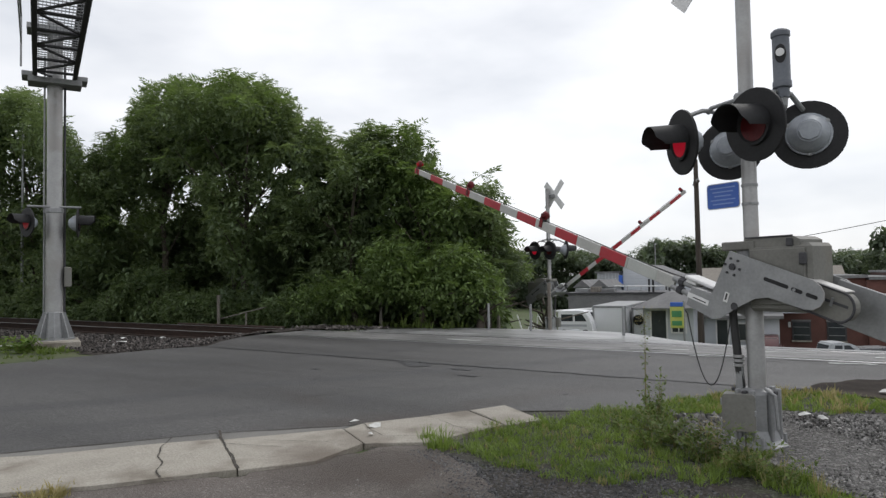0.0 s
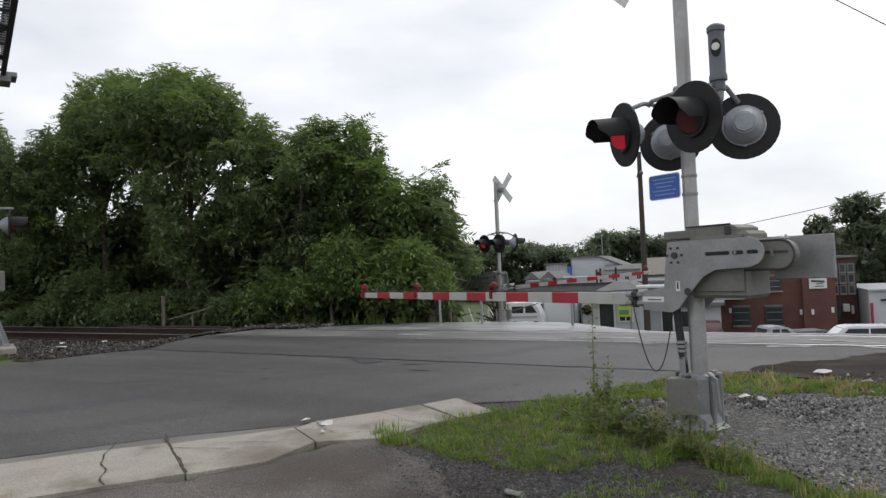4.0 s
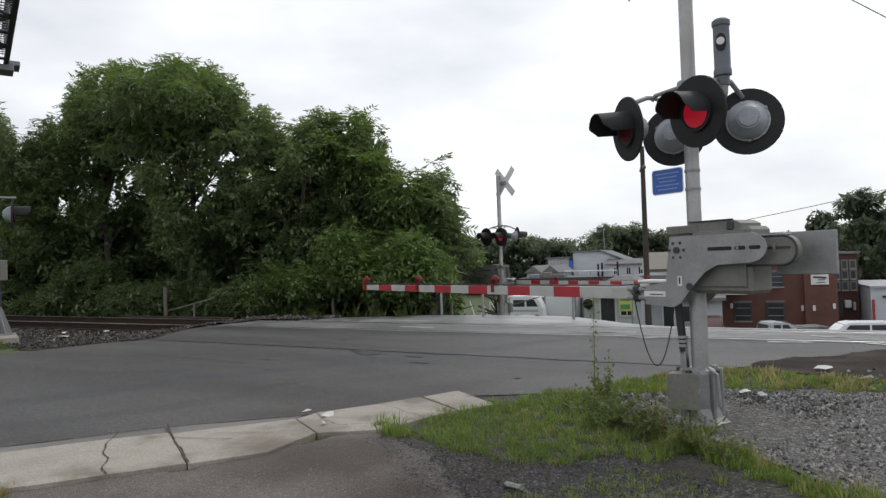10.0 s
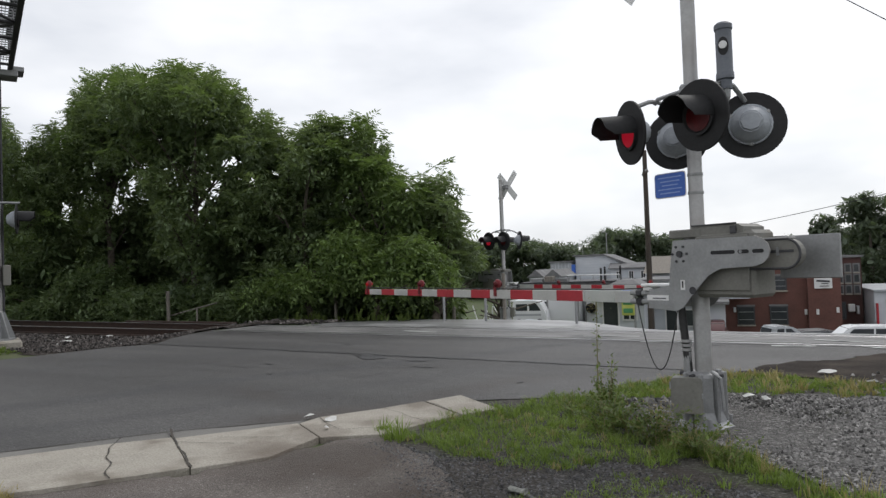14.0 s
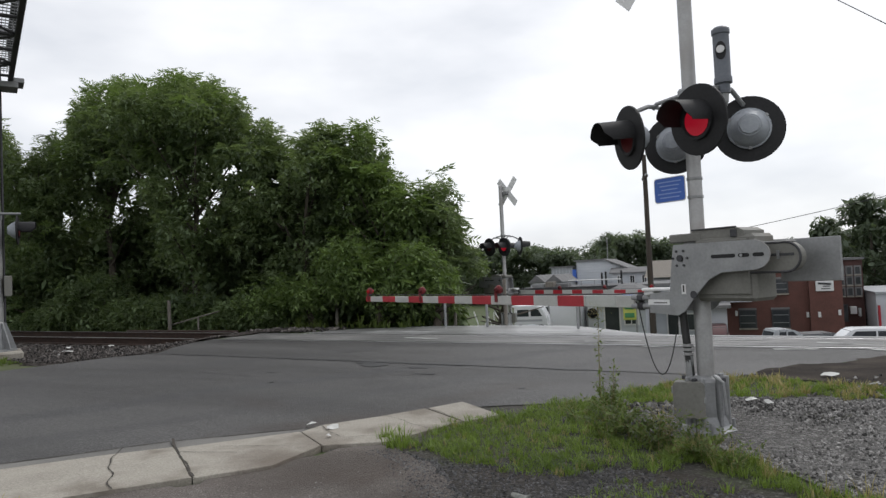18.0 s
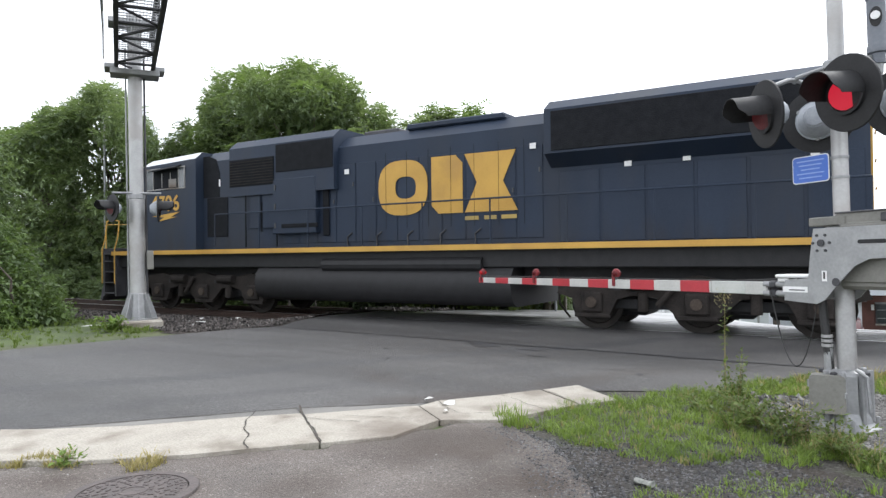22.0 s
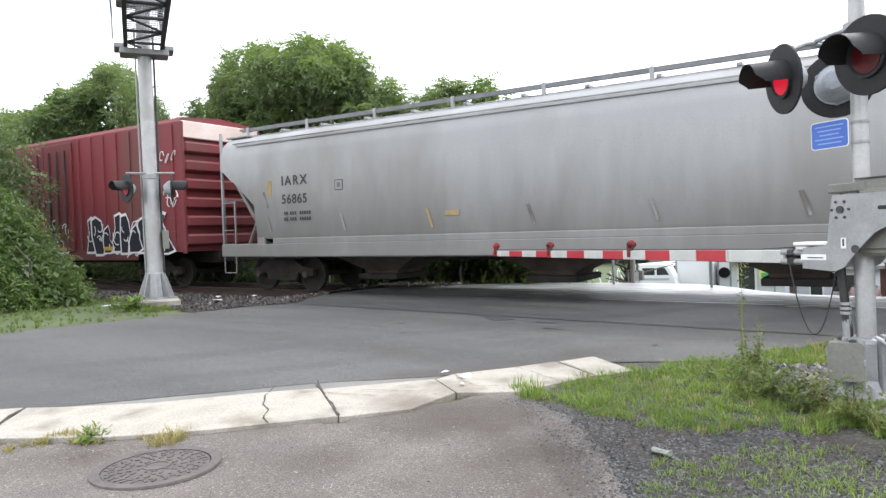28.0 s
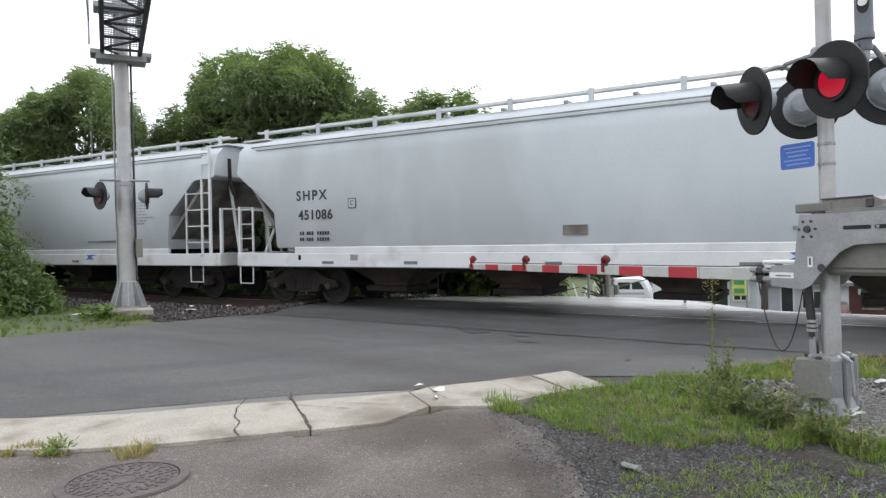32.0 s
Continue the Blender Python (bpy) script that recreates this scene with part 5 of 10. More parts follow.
    for z in (0.66, 0.7, 0.74):
        part("hose_band", one(rod, (0.087, 0.096, z - 0.012), (0.087, 0.096, z + 0.012), 0.046, seg=12), ALU, g)
    return g


near_signal = gate_signal("crossing_gate_signal", pose(-0.157, 6.76, gz(-0.157, 6.76) + 0.06, 0, 0, TURN), "grey crossing mast with flashing lamps, lowering gate arm and crossbuck", 6.43, 0.0, True)
bell = part("bell", one(turned, [(0.055, 3.14), (0.056, 3.22), (0.076, 3.23), (0.076, 3.28), (0.069, 3.29), (0.069, 3.66), (0.077, 3.67), (0.077, 3.71), (0.055, 3.73)], pose(-0.41, 0.06, -0.16), 20), BELL_GREY, near_signal, "tubular blue-grey electronic bell", smooth=True)
part("bell_port_ring", one(turned, [(0.062, 0), (0.06, 0.006), (0.001, 0.007)], pose(-0.44, 0.118, 3.35, 90, 0, 200) @ Matrix.Diagonal((0.75, 1.35, 1, 1)), 16), BLACK, bell)
# white disc paints in the daylight that shows in the port
part("bell_port", one(turned, [(0.035, 0), (0.034, 0.012), (0.001, 0.013)], pose(-0.44, 0.12, 3.36, 90, 0, 200), 16), SIGN_WHITE, bell)
part("bell_neck", one(pipe, [(-0.1, 0.0, 2.84), (-0.26, 0.03, 2.8), (-0.36, 0.05, 2.84), (-0.4, 0.058, 2.92), (-0.41, 0.06, 3.02)], 0.046, 10), GALV, near_signal)
def round_rect(cx, cz, w, h, r):
    return [(cx + sx * (w / 2 - r) + r * math.cos(radians(q)), cz + sz * (h / 2 - r) + r * math.sin(radians(q))) for sx, sz, q0 in ((1, 1, 0), (-1, 1, 90), (-1, -1, 180), (1, -1, 270)) for q in range(q0, q0 + 91, 30)]


part("sign_edge", one(prism, round_rect(0.2, 2.205, 0.352, 0.242, 0.03), 0.077, 0.081), SIGN_WHITE, near_signal)
sg = part("emergency_sign", one(prism, round_rect(0.2, 2.205, 0.335, 0.225, 0.026), 0.0805, 0.0835), SIGN_BLUE, near_signal, "blue emergency notice sign with white lines")
for i in range(5):
    w = 0.26 - 0.04 * (i % 3)
    part("sign_line", one(box, (0.2, 0.0845, 2.28 - i * 0.037), (w, 0.003, 0.01)), SIGN_PALE_BLUE, sg)
for z in (2.28, 2.11):
    part("sign_band", one(turned, [(0.06, z - 0.012), (0.072, z - 0.012), (0.072, z + 0.012), (0.06, z + 0.012)], pose(-0.02, 0, 0), 16), GALV, near_signal)
loop = [(0.39 - 0.24 * (k / 14 - 0.5) * 2, 0.1, 1.1 - 0.66 * (1 - ((k / 14 - 0.5) * 2) ** 2)) for k in range(15)]
part("hanging_cable", one(pipe, [(0.66, 0.1, 1.14)] + loop + [(0.14, 0.12, 1.2)], 0.006, 6), RUBBER, near_signal, "thin black cable hanging in a loop")

far_signal = gate_signal("crossing_gate_signal", pose(-6.65, 21.83, -0.4, 0, 0, TURN + 180), "grey crossing mast across the track with gate arm and crossbuck", 6.05, 0.75, False)
rb = part("relay_box", one(box, (-0.72, 0.12, 1.4), (0.66, 0.5, 0.5), None, 0.03), GREY_PAINT, far_signal, "grey gate mechanism case")
part("case_lid", one(box, (-0.72, 0.12, 1.665), (0.7, 0.54, 0.03), None, 0.008), ALU, rb)
part("relay_box", one(box, (-0.21, 0.14, 1.4), (0.3, 0.44, 0.48), None, 0.03), ALU, far_signal, "pale bearing case")

# cantilever mast on the other side of the road
cm = thing("cantilever_signal", pose(-13.72, 9.38, gz(-13.72, 9.38), 0, 0, TURN + 180), "tall grey cantilever signal mast with truss walkway over the road", "crossing signal", "crossing signals")
part("foundation", one(box, (0.12, 0, -0.02), (1.1, 0.95, 0.3), None, 0.03), CONCRETE, cm, "square concrete footing")
bm = bmesh.new()
turned(bm, [(0.4, 0.13), (0.4, 0.16), (0.25, 0.17), (0.185, 0.7), (0.17, 0.72)], Matrix.Identity(4), 12)
for k in range(8):
    a = 2 * math.pi * k / 8
    part("gusset", one(prism, [(0.19, 0.16), (0.38, 0.16), (0.37, 0.22), (0.21, 0.7), (0.19, 0.7)], -0.012, 0.012), GALV, cm, m=pose(0, 0, 0, 0, 0, math.degrees(a)))
part("base_skirt", bm, GALV, cm, "flared base skirt")
part("lower_pole", one(rod, (0, 0, 0.6), (0, 0, 2.86), 0.17, 0.165, seg=24), ALU, cm, "thick aluminium pole", smooth=True)
part("upper_pole", one(rod, (0, 0, 2.8), (0, 0, 6.95), 0.148, seg=24), ALU, cm, "brighter upper pole section", smooth=True)
part("pole_collar", one(turned, [(0.148, 2.92), (0.178, 2.91), (0.178, 2.82), (0.165, 2.81)], Matrix.Identity(4), 24), GALV, cm)
part("ladder_cable", one(pipe, [(-0.06, 0.19, 0.5), (-0.06, 0.19, 6.2)], 0.025, 6), DARK_STEEL, cm)
part("ladder_cable", one(pipe, [(-0.05, -0.19, 0.5), (-0.05, -0.19, 6.2)], 0.02, 6), GALV, cm)
part("junction_box", one(box, (0.05, 0.25, 1.45), (0.2, 0.14, 0.42), None, 0.015), GREY_PAINT, cm)
part("lamp_arm", one(rod, (0.1, -0.5, 2.94), (0.1, 0.5, 2.94), 0.025), GALV, cm)
flasher(cm, pose(0.12, 0.44, 2.6, 0, 0, -8), 0.0, lit=LENS_DIM)
flasher(cm, pose(0.12, -0.5, 2.6, 0, 0, 206), 0.5, lit=LENS_DIM)
TRUSS_W, TRUSS_Z0, TRUSS_Z1, TRUSS_L = 0.37, 5.72, 6.6, 9.5
for s in (-1, 1):
    for z in (TRUSS_Z0, TRUSS_Z1):
        part("truss_chord", one(box, (TRUSS_L / 2 - 0.3, s * TRUSS_W, z), (TRUSS_L + 0.6, 0.09, 0.09), None, 0.01), DARK_STEEL, cm)
n = 11
for k in range(n):
    x = -0.4 + k * (TRUSS_L + 0.2) / n
    x2 = x + (TRUSS_L + 0.2) / n
    part("truss_strut", one(rod, (x, -TRUSS_W, TRUSS_Z0), (x, TRUSS_W, TRUSS_Z0), 0.03, seg=6), DARK_STEEL, cm)
    s = 1 if k % 2 else -1
    part("truss_brace", one(rod, (x, -s * TRUSS_W, TRUSS_Z0), (x2, s * TRUSS_W, TRUSS_Z0), 0.028, seg=6), DARK_STEEL, cm)
    for w in (-1, 1):
        part("truss_brace", one(rod, (x, w * TRUSS_W, TRUSS_Z0 if k % 2 else TRUSS_Z1), (x2, w * TRUSS_W, TRUSS_Z1 if k % 2 else TRUSS_Z0), 0.025, seg=6), DARK_STEEL, cm)
for k in range(14):
    y = -0.36 + k * 0.055
    part("walkway_bar", one(box, (TRUSS_L / 2, y, TRUSS_Z0 + 0.12), (TRUSS_L - 0.6, 0.006, 0.03)), GALV, cm)
for k in range(60):
    x = 0.4 + k * (TRUSS_L - 0.8) / 60
    part("walkway_cross_bar", one(box, (x, 0, TRUSS_Z0 + 0.12), (0.006, 0.74, 0.02)), GALV, cm)
part("mast_bracket", one(box, (0.05, 0, TRUSS_Z0 - 0.12), (0.5, 1.0, 0.12), None, 0.01), GALV, cm)
part("mast_bracket", one(box, (0.05, 0, TRUSS_Z1 + 0.12), (0.5, 1.05, 0.12), None, 0.01), GALV, cm)
for s in (-1, 1):
    part("saddle_plate", one(box, (0.05, s * 0.5, TRUSS_Z0 - 0.02), (0.5, 0.22, 0.1), None, 0.01), GALV, cm)
part("handrail", one(pipe, [(0.3, -0.62, TRUSS_Z0 + 0.1), (0.3, -0.62, TRUSS_Z0 + 1.15), (TRUSS_L, -0.62, TRUSS_Z0 + 1.15)], 0.02, 6), GALV, cm)
part("handrail", one(pipe, [(0.3, -0.62, TRUSS_Z0 + 0.6), (TRUSS_L, -0.62, TRUSS_Z0 + 0.6)], 0.015, 6), GALV, cm)
# ---- train ----
# every car stands on its own frame: x along the train from the leading nose, y across (minus: the near side), z above the rail
CARS, AXLES = [], []


def car(name, offset, label, category):
    c = thing(name, Matrix.Identity(4), label, category)
    CARS.append((c, offset))
    return c


def axle(parent, x, r, mat=None):
    """A wheelset that turns about its own axis."""
    bm = bmesh.new()
    prof = [(0.06, -0.08), (0.12, -0.07), (0.14, -0.02), (r * 0.78, -0.01), (r * 0.82, -0.07), (r, -0.07), (r, 0.05), (r + 0.025, 0.06), (r + 0.02, 0.08), (r * 0.82, 0.07), (r * 0.78, 0.03), (0.12, 0.04)]
    for s in (-1, 1):
        turned(bm, prof, pose(0, s * 0.755, 0, 90 * -s), 22)
    rod(bm, (0, -0.95, 0), (0, 0.95, 0), 0.085, seg=10)
    for s in (-1, 1):
        for k in range(3):
            a = 2.1 * k
            rod(bm, (0.045 * math.cos(a), s * 0.95, 0.045 * math.sin(a)), (0.045 * math.cos(a), s * 0.97, 0.045 * math.sin(a)), 0.015, seg=6)
    ob = part("wheelset", bm, mat or WHEEL, parent, "steel wheels on their axle", smooth=True)
    ob.matrix_basis = pose(x, 0, r)
    AXLES.append((ob, x, r))


def freight_truck(c, x):
    for s in (-1, 1):
        bm = bmesh.new()
        prism(bm, [(x - 1.15, 0.42), (x - 1.12, 0.6), (x - 0.75, 0.66), (x - 0.45, 0.86), (x + 0.45, 0.86), (x + 0.75, 0.66), (x + 1.12, 0.6), (x + 1.15, 0.42), (x + 0.8, 0.42), (x + 0.62, 0.52), (x + 0.5, 0.3), (x - 0.5, 0.3), (x - 0.62, 0.52), (x - 0.8, 0.42)], s * 0.96, s * 1.08)
        fr = part("side_frame", bm, GRIME, c, "cast truck side frame")
        for k in range(-2, 3):
            part("spring", one(rod, (x + k * 0.13, s * 1.06, 0.36), (x + k * 0.13, s * 1.06, 0.6), 0.05, seg=8), GRIME, fr)
        for d in (-0.88, 0.88):
            part("bearing_cap", one(rod, (x + d, s * 0.95, 0.45), (x + d, s * 1.14, 0.45), 0.11, 0.08, seg=12), GRIME_BROWN, fr)
    part("bolster", one(box, (x, 0, 0.62), (0.4, 2.0, 0.24), None, 0.02), GRIME, c)
    for d in (-0.88, 0.88):
        axle(c, x + d, 0.45)


def loco_truck(c, x, mat):
    for s in (-1, 1):
        bm = bmesh.new()
        prism(bm, [(x - 2.75, 0.72), (x - 2.62, 0.98), (x - 1.9, 1.08), (x - 1.3, 0.98), (x - 0.5, 1.0), (x, 1.1), (x + 0.5, 1.0), (x + 1.3, 0.98), (x + 1.9, 1.08), (x + 2.62, 0.98), (x + 2.75, 0.72), (x + 2.42, 0.62), (x + 2.34, 0.3), (x + 1.66, 0.3), (x + 1.5, 0.62), (x + 1.2, 0.7), (x + 0.75, 0.66), (x + 0.36, 0.3), (x - 0.36, 0.3), (x - 0.75, 0.66), (x - 1.2, 0.7), (x - 1.5, 0.62), (x - 1.66, 0.3), (x - 2.34, 0.3), (x - 2.42, 0.62)], s * 1.0, s * 1.14)
        fr = part("truck_frame", bm, mat, c, "heavy cast truck frame")
        for d in (-2.0, 0.0, 2.0):
            part("journal_box", one(box, (x + d, s * 1.16, 0.56), (0.42, 0.12, 0.4), None, 0.03), mat, fr)
            part("pedestal_tie", one(box, (x + d, s * 1.14, 0.29), (0.74, 0.08, 0.09), None, 0.02), mat, fr)
            part("frame_slot", one(box, (x + d + 0.5, s * 1.142, 0.84), (0.14, 0.01, 0.09), None, 0.003), BLACK, fr)
            part("bearing_cap", one(rod, (x + d, s * 1.2, 0.56), (x + d, s * 1.26, 0.56), 0.11, seg=12), GRIME_BROWN, fr)
        for d in (-1.0, 1.0):
            part("brake_cylinder", one(rod, (x + d - 0.3, s * 1.2, 0.92), (x + d + 0.3, s * 1.2, 0.92), 0.12, seg=10), mat, fr)
            part("spring", one(rod, (x + d, s * 1.12, 0.4), (x + d, s * 1.12, 0.75), 0.1, seg=10), GRIME, fr)
        part("damper", one(rod, (x - 0.7, s * 1.22, 0.52), (x - 0.32, s * 1.24, 0.95), 0.06, 0.05, seg=8), mat, fr)
    part("bolster", one(box, (x, 0, 0.8), (3.4, 1.5, 0.3), None, 0.03), GRIME, c)
    # black boxes added between the wheels to close the view through
    for d in (-1.5, 0.5, 1.6):
        part("traction_motor", one(box, (x + d, 0, 0.62), (0.9, 1.1, 0.72), None, 0.08), BLACK, c)
    for s in (-1, 1):
        part("brake_rigging", one(box, (x, s * 0.86, 0.52), (5.0, 0.04, 0.2), None, 0.01), BLACK, c)
        part("sand_pipe", one(pipe, [(x - 2.75, s * 1.05, 1.3), (x - 2.75, s * 1.0, 0.5), (x - 2.6, s * 0.8, 0.2)], 0.025, 6), GRIME, c)
    for d in (-2.0, 0.0, 2.0):
        axle(c, x + d, 0.52)


def coupler(c, x, d):
    part("coupler", one(box, (x + d * 0.3, 0, 0.88), (0.7, 0.2, 0.24), None, 0.03), GRIME, c)
    part("knuckle", one(box, (x + d * 0.66, 0.02, 0.88), (0.22, 0.34, 0.3), None, 0.05), GRIME, c)
    part("air_hose", one(pipe, [(x + d * 0.1, 0.4, 0.85), (x + d * 0.4, 0.42, 0.5), (x + d * 0.62, 0.2, 0.55)], 0.03, 6), RUBBER, c)


def both(c, name, mat, fn, label=""):
    """The same piece on the near and the far side, as two parts."""
    for s in (-1, 1):
        bm = bmesh.new()
        fn(bm, s)
        part(name, bm, mat, c, label)


def emblem(c, x0, x1, z0, z1, y, mat, seam=0.016):
    """Plain shapes in the road's colour: a thick ring, a slotted block and a waisted block."""
    w, h = (x1 - x0), (z1 - z0)
    t = 0.012
    a, b, e = x0 + w * 0.385, x0 + w * 0.415, x0 + w * 0.64
    cz, seg = (z0 + z1) / 2, 28

    def oval(cx, rx, rz, d):
        return [(cx + rx * math.copysign(abs(math.cos(q)) ** 0.75, math.cos(q)), d, cz + rz * math.copysign(abs(math.sin(q)) ** 0.75, math.sin(q))) for q in [2 * math.pi * k / seg for k in range(seg)]]
    cx, rx = (x0 + a) / 2, (a - x0) / 2
    part("emblem", one(loft, [oval(cx, rx, h / 2, y), oval(cx, rx, h / 2, y - t), oval(cx + rx * 0.12, rx * 0.42, h * 0.2, y - t), oval(cx + rx * 0.12, rx * 0.42, h * 0.2, y)], True, False), mat, c, "plain yellow ring shape")
    q = h * 0.14
    part("emblem", one(prism, [(b + q, z0), (e, z0), (e, z1 - q), (e - q, z1), (b, z1), (b, z0 + q)], y, y - t), mat, c, "plain yellow block shape")
    f = e + w * 0.015
    part("emblem", one(prism, [(f, z1), (x1, z1), (x1 - w * 0.085, cz), (x1 + w * 0.01, z0), (f, z0), (f + w * 0.085, cz)], y, y - t), mat, c, "plain yellow waisted shape")
    for k in range(int(w / 0.6) + 1):
        part("door_seam", one(box, (x0 + 0.22 + 0.6 * k, y - 0.013, cz - 0.05), (seam, 0.006, h + 0.5)), GRILLE, c)


def steps(c, x, s, mat, rail_mat):
    """A stepwell at a locomotive's corner with its grab rails."""
    st = part("stepwell", one(box, (x, s * 1.15, 1.1), (0.08, 0.7, 1.5), None, 0.01), mat, c)
    for k in range(4):
        part("step", one(box, (x + 0.3, s * 1.3, 0.45 + 0.33 * k), (0.5, 0.42, 0.03)), mat, st)
    part("stepwell", one(box, (x + 0.6, s * 1.15, 1.1), (0.08, 0.7, 1.5), None, 0.01), mat, c)
    for dx in (-0.02, 0.62):
        part("grab_rail", one(pipe, [(x + dx, s * 1.54, 0.75), (x + dx, s * 1.54, 1.8), (x + dx + 0.12, s * 1.5, 2.2), (x + dx + 0.12, s * 1.45, 2.7), (x + 0.2, s * 1.4, 2.75)], 0.02, 6), rail_mat, st)


def handrails(c, x0, x1, s, z, mat, posts):
    part("handrail", one(rod, (x0, s * 1.5, z), (x1, s * 1.5, z), 0.02, seg=6), mat, c)
    for k in range(posts):
        x = x0 + (x1 - x0) * k / (posts - 1)
        part("stanchion", one(rod, (x, s * 1.5, 1.7), (x, s * 1.5, z), 0.018, seg=6), mat, c)


def hood_section(w, z0, z1, cham=0.22):
    return [(-w, z0), (-w, z1 - cham), (-w + cham * 1.2, z1), (w - cham * 1.2, z1), (w, z1 - cham), (w, z0)]


def under(c, x0, x1, mat):
    # black filler added so nothing bright shows between frame and trucks
    part("frame_core", one(box, ((x0 + x1) / 2, 0, 1.08), (x1 - x0 - 1.6, 1.5, 0.42), None, 0.03), BLACK, c)
    part("frame", one(box, ((x0 + x1) / 2, 0, 1.45), (x1 - x0, 2.7, 0.4), None, 0.02), mat, c, "black underframe")


# leading locomotive
A = car("locomotive", 0.0, "dark navy diesel locomotive with yellow stripe and yellow nose end", "locomotive")
under(A, -1.0, 20.85, BLACK)
part("walkway", one(box, (9.925, 0, 1.68), (21.85, 3.06, 0.05)), DARK_STEEL, A)
both(A, "side_stripe", LOCO_YELLOW, lambda bm, s: box(bm, (9.575, s * 1.535, 1.69), (20.15, 0.02, 0.12)), "yellow stripe along the frame")
bm = bmesh.new()
loft(bm, [[(x, y, z) for y, z in hood_section(w, 1.7, z1, ch)] for x, w, z1, ch in ((-0.25, 0.95, 3.3, 0.2), (-0.13, 1.05, 3.5, 0.25), (0.85, 1.1, 3.6, 0.25))])
part("nose", bm, [NAVY, LOCO_YELLOW], A, "short nose with yellow front")
for f in A.children[-1].data.polygons:
    if f.center.x < -0.15:
        f.material_index = 1
both(A, "nose_edge", LOCO_YELLOW, lambda bm, s: box(bm, (-0.22, s * 1.02, 2.5), (0.09, 0.07, 1.5), None, 0.02))


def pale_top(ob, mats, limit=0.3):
    """Give the upward-looking faces of a cab or nose the pale roof colour."""
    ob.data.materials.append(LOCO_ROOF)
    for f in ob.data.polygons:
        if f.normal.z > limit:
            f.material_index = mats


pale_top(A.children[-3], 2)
bm = bmesh.new()
loft(bm, [[(x, y, z) for y, z in hood_section(1.52, 1.72, z1, ch)] for x, z1, ch in ((0.72, 3.62, 0.1), (1.06, 4.37, 0.14), (1.22, 4.46, 0.2), (3.44, 4.54, 0.2))])
cab = part("cab", bm, NAVY, A, "wide cab")
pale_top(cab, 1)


def cab_windows(c, x0, x1, o0, o1, z0, z1, y, shade, mat):
    """A row of cab side windows with one slid open over the dark inside, framed, under a tilted visor."""
    zc, h = (z0 + z1) / 2, z1 - z0
    # flat black sheet stands in for the unlit inside of the cab
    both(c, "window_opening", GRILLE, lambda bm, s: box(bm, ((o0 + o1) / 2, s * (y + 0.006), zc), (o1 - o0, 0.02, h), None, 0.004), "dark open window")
    for a, b in ((x0, o0), (o1, x1)):
        if b - a > 0.1:
            both(c, "side_window", CLEAR_GLASS, lambda bm, s, a=a, b=b: box(bm, ((a + b) / 2, s * (y + 0.008), zc), (b - a - 0.05, 0.02, h - 0.04), None, 0.004))
    for x in (x0, o0, o1, x1):
        both(c, "window_post", mat, lambda bm, s, x=x: box(bm, (x, s * (y + 0.014), zc), (0.035, 0.03, h + 0.04), None, 0.004))
    for z in (z0, z1):
        both(c, "window_rail", mat, lambda bm, s, z=z: box(bm, ((x0 + x1) / 2, s * (y + 0.014), z), (x1 - x0 + 0.04, 0.032, 0.035), None, 0.004))
    both(c, "window_visor", shade, lambda bm, s: box(bm, ((o0 + o1) / 2 + 0.06, s * (y + 0.1), z1 - 0.02), (o1 - o0 + 0.1, 0.24, 0.025), Euler((radians(-24 * s), radians(-3), 0)).to_matrix(), 0.004))


cab_windows(cab, 1.22, 2.98, 1.58, 2.72, 3.54, 4.15, 1.52, GRILLE, PANEL_BARE)
# pale bars and plate paint in the brightness inside the open window
for x in (1.98, 2.36):
    part("sash_bar", one(box, (x, -1.537, 3.8), (0.03, 0.016, 0.42), None, 0.003), PANEL_BARE, cab)
part("seat_back", one(box, (2.45, -1.535, 3.7), (0.34, 0.012, 0.24), None, 0.004), PANEL_BARE, cab, "pale plate for the brightness in the open window")
for y in (-0.75, 0.75):
    part("windshield", one(box, (0.88, y, 4.02), (0.02, 1.1, 0.55), Euler((0, radians(24), 0)).to_matrix()), CLEAR_GLASS, cab)
part("headlight", one(box, (1.0, 0, 4.48), (0.25, 0.6, 0.2), None, 0.03), DARK_STEEL, cab)
part("bell", one(turned, [(0.1, 0), (0.08, 0.12), (0.03, 0.16)], pose(0.35, 0.3, 3.58), 12), DARK_STEEL, A)
lettering("4706", 0.62, pose(2.11, -1.54, 3.1, 90), LOCO_YELLOW, cab, "yellow road number", width=1.05, bold=0.012)
part("number_flash", one(prism, [(1.5, 2.76), (2.76, 2.86), (2.36, 2.72), (2.66, 2.72), (1.76, 2.6), (2.06, 2.72)], -1.525, -1.535), LOCO_YELLOW, cab)
bm = bmesh.new()
loft(bm, [[(x, y, z) for y, z in hood_section(w, 1.72, 4.55, 0.3)] for x, w in ((3.44, 1.25), (4.5, 1.25), (6.4, 1.1), (14.0, 1.1))])
hood = part("long_hood", bm, NAVY, A, "long navy hood with door panels")
part("inverter_housing", one(prism, hood_section(1.28, 3.2, 4.74, 0.22), 4.55, 8.3, "x"), NAVY, hood, "raised housing behind the cab")
both(hood, "screen", GRILLE, lambda bm, s: box(bm, (7.3, s * 1.285, 4.12), (1.95, 0.03, 0.72), None, 0.005), "dark roof-side screen")
both(hood, "equipment_cabinet", NAVY, lambda bm, s: box(bm, (6.95, s * 1.2, 2.85), (1.5, 0.2, 1.45), None, 0.02), "shallow equipment cabinet")
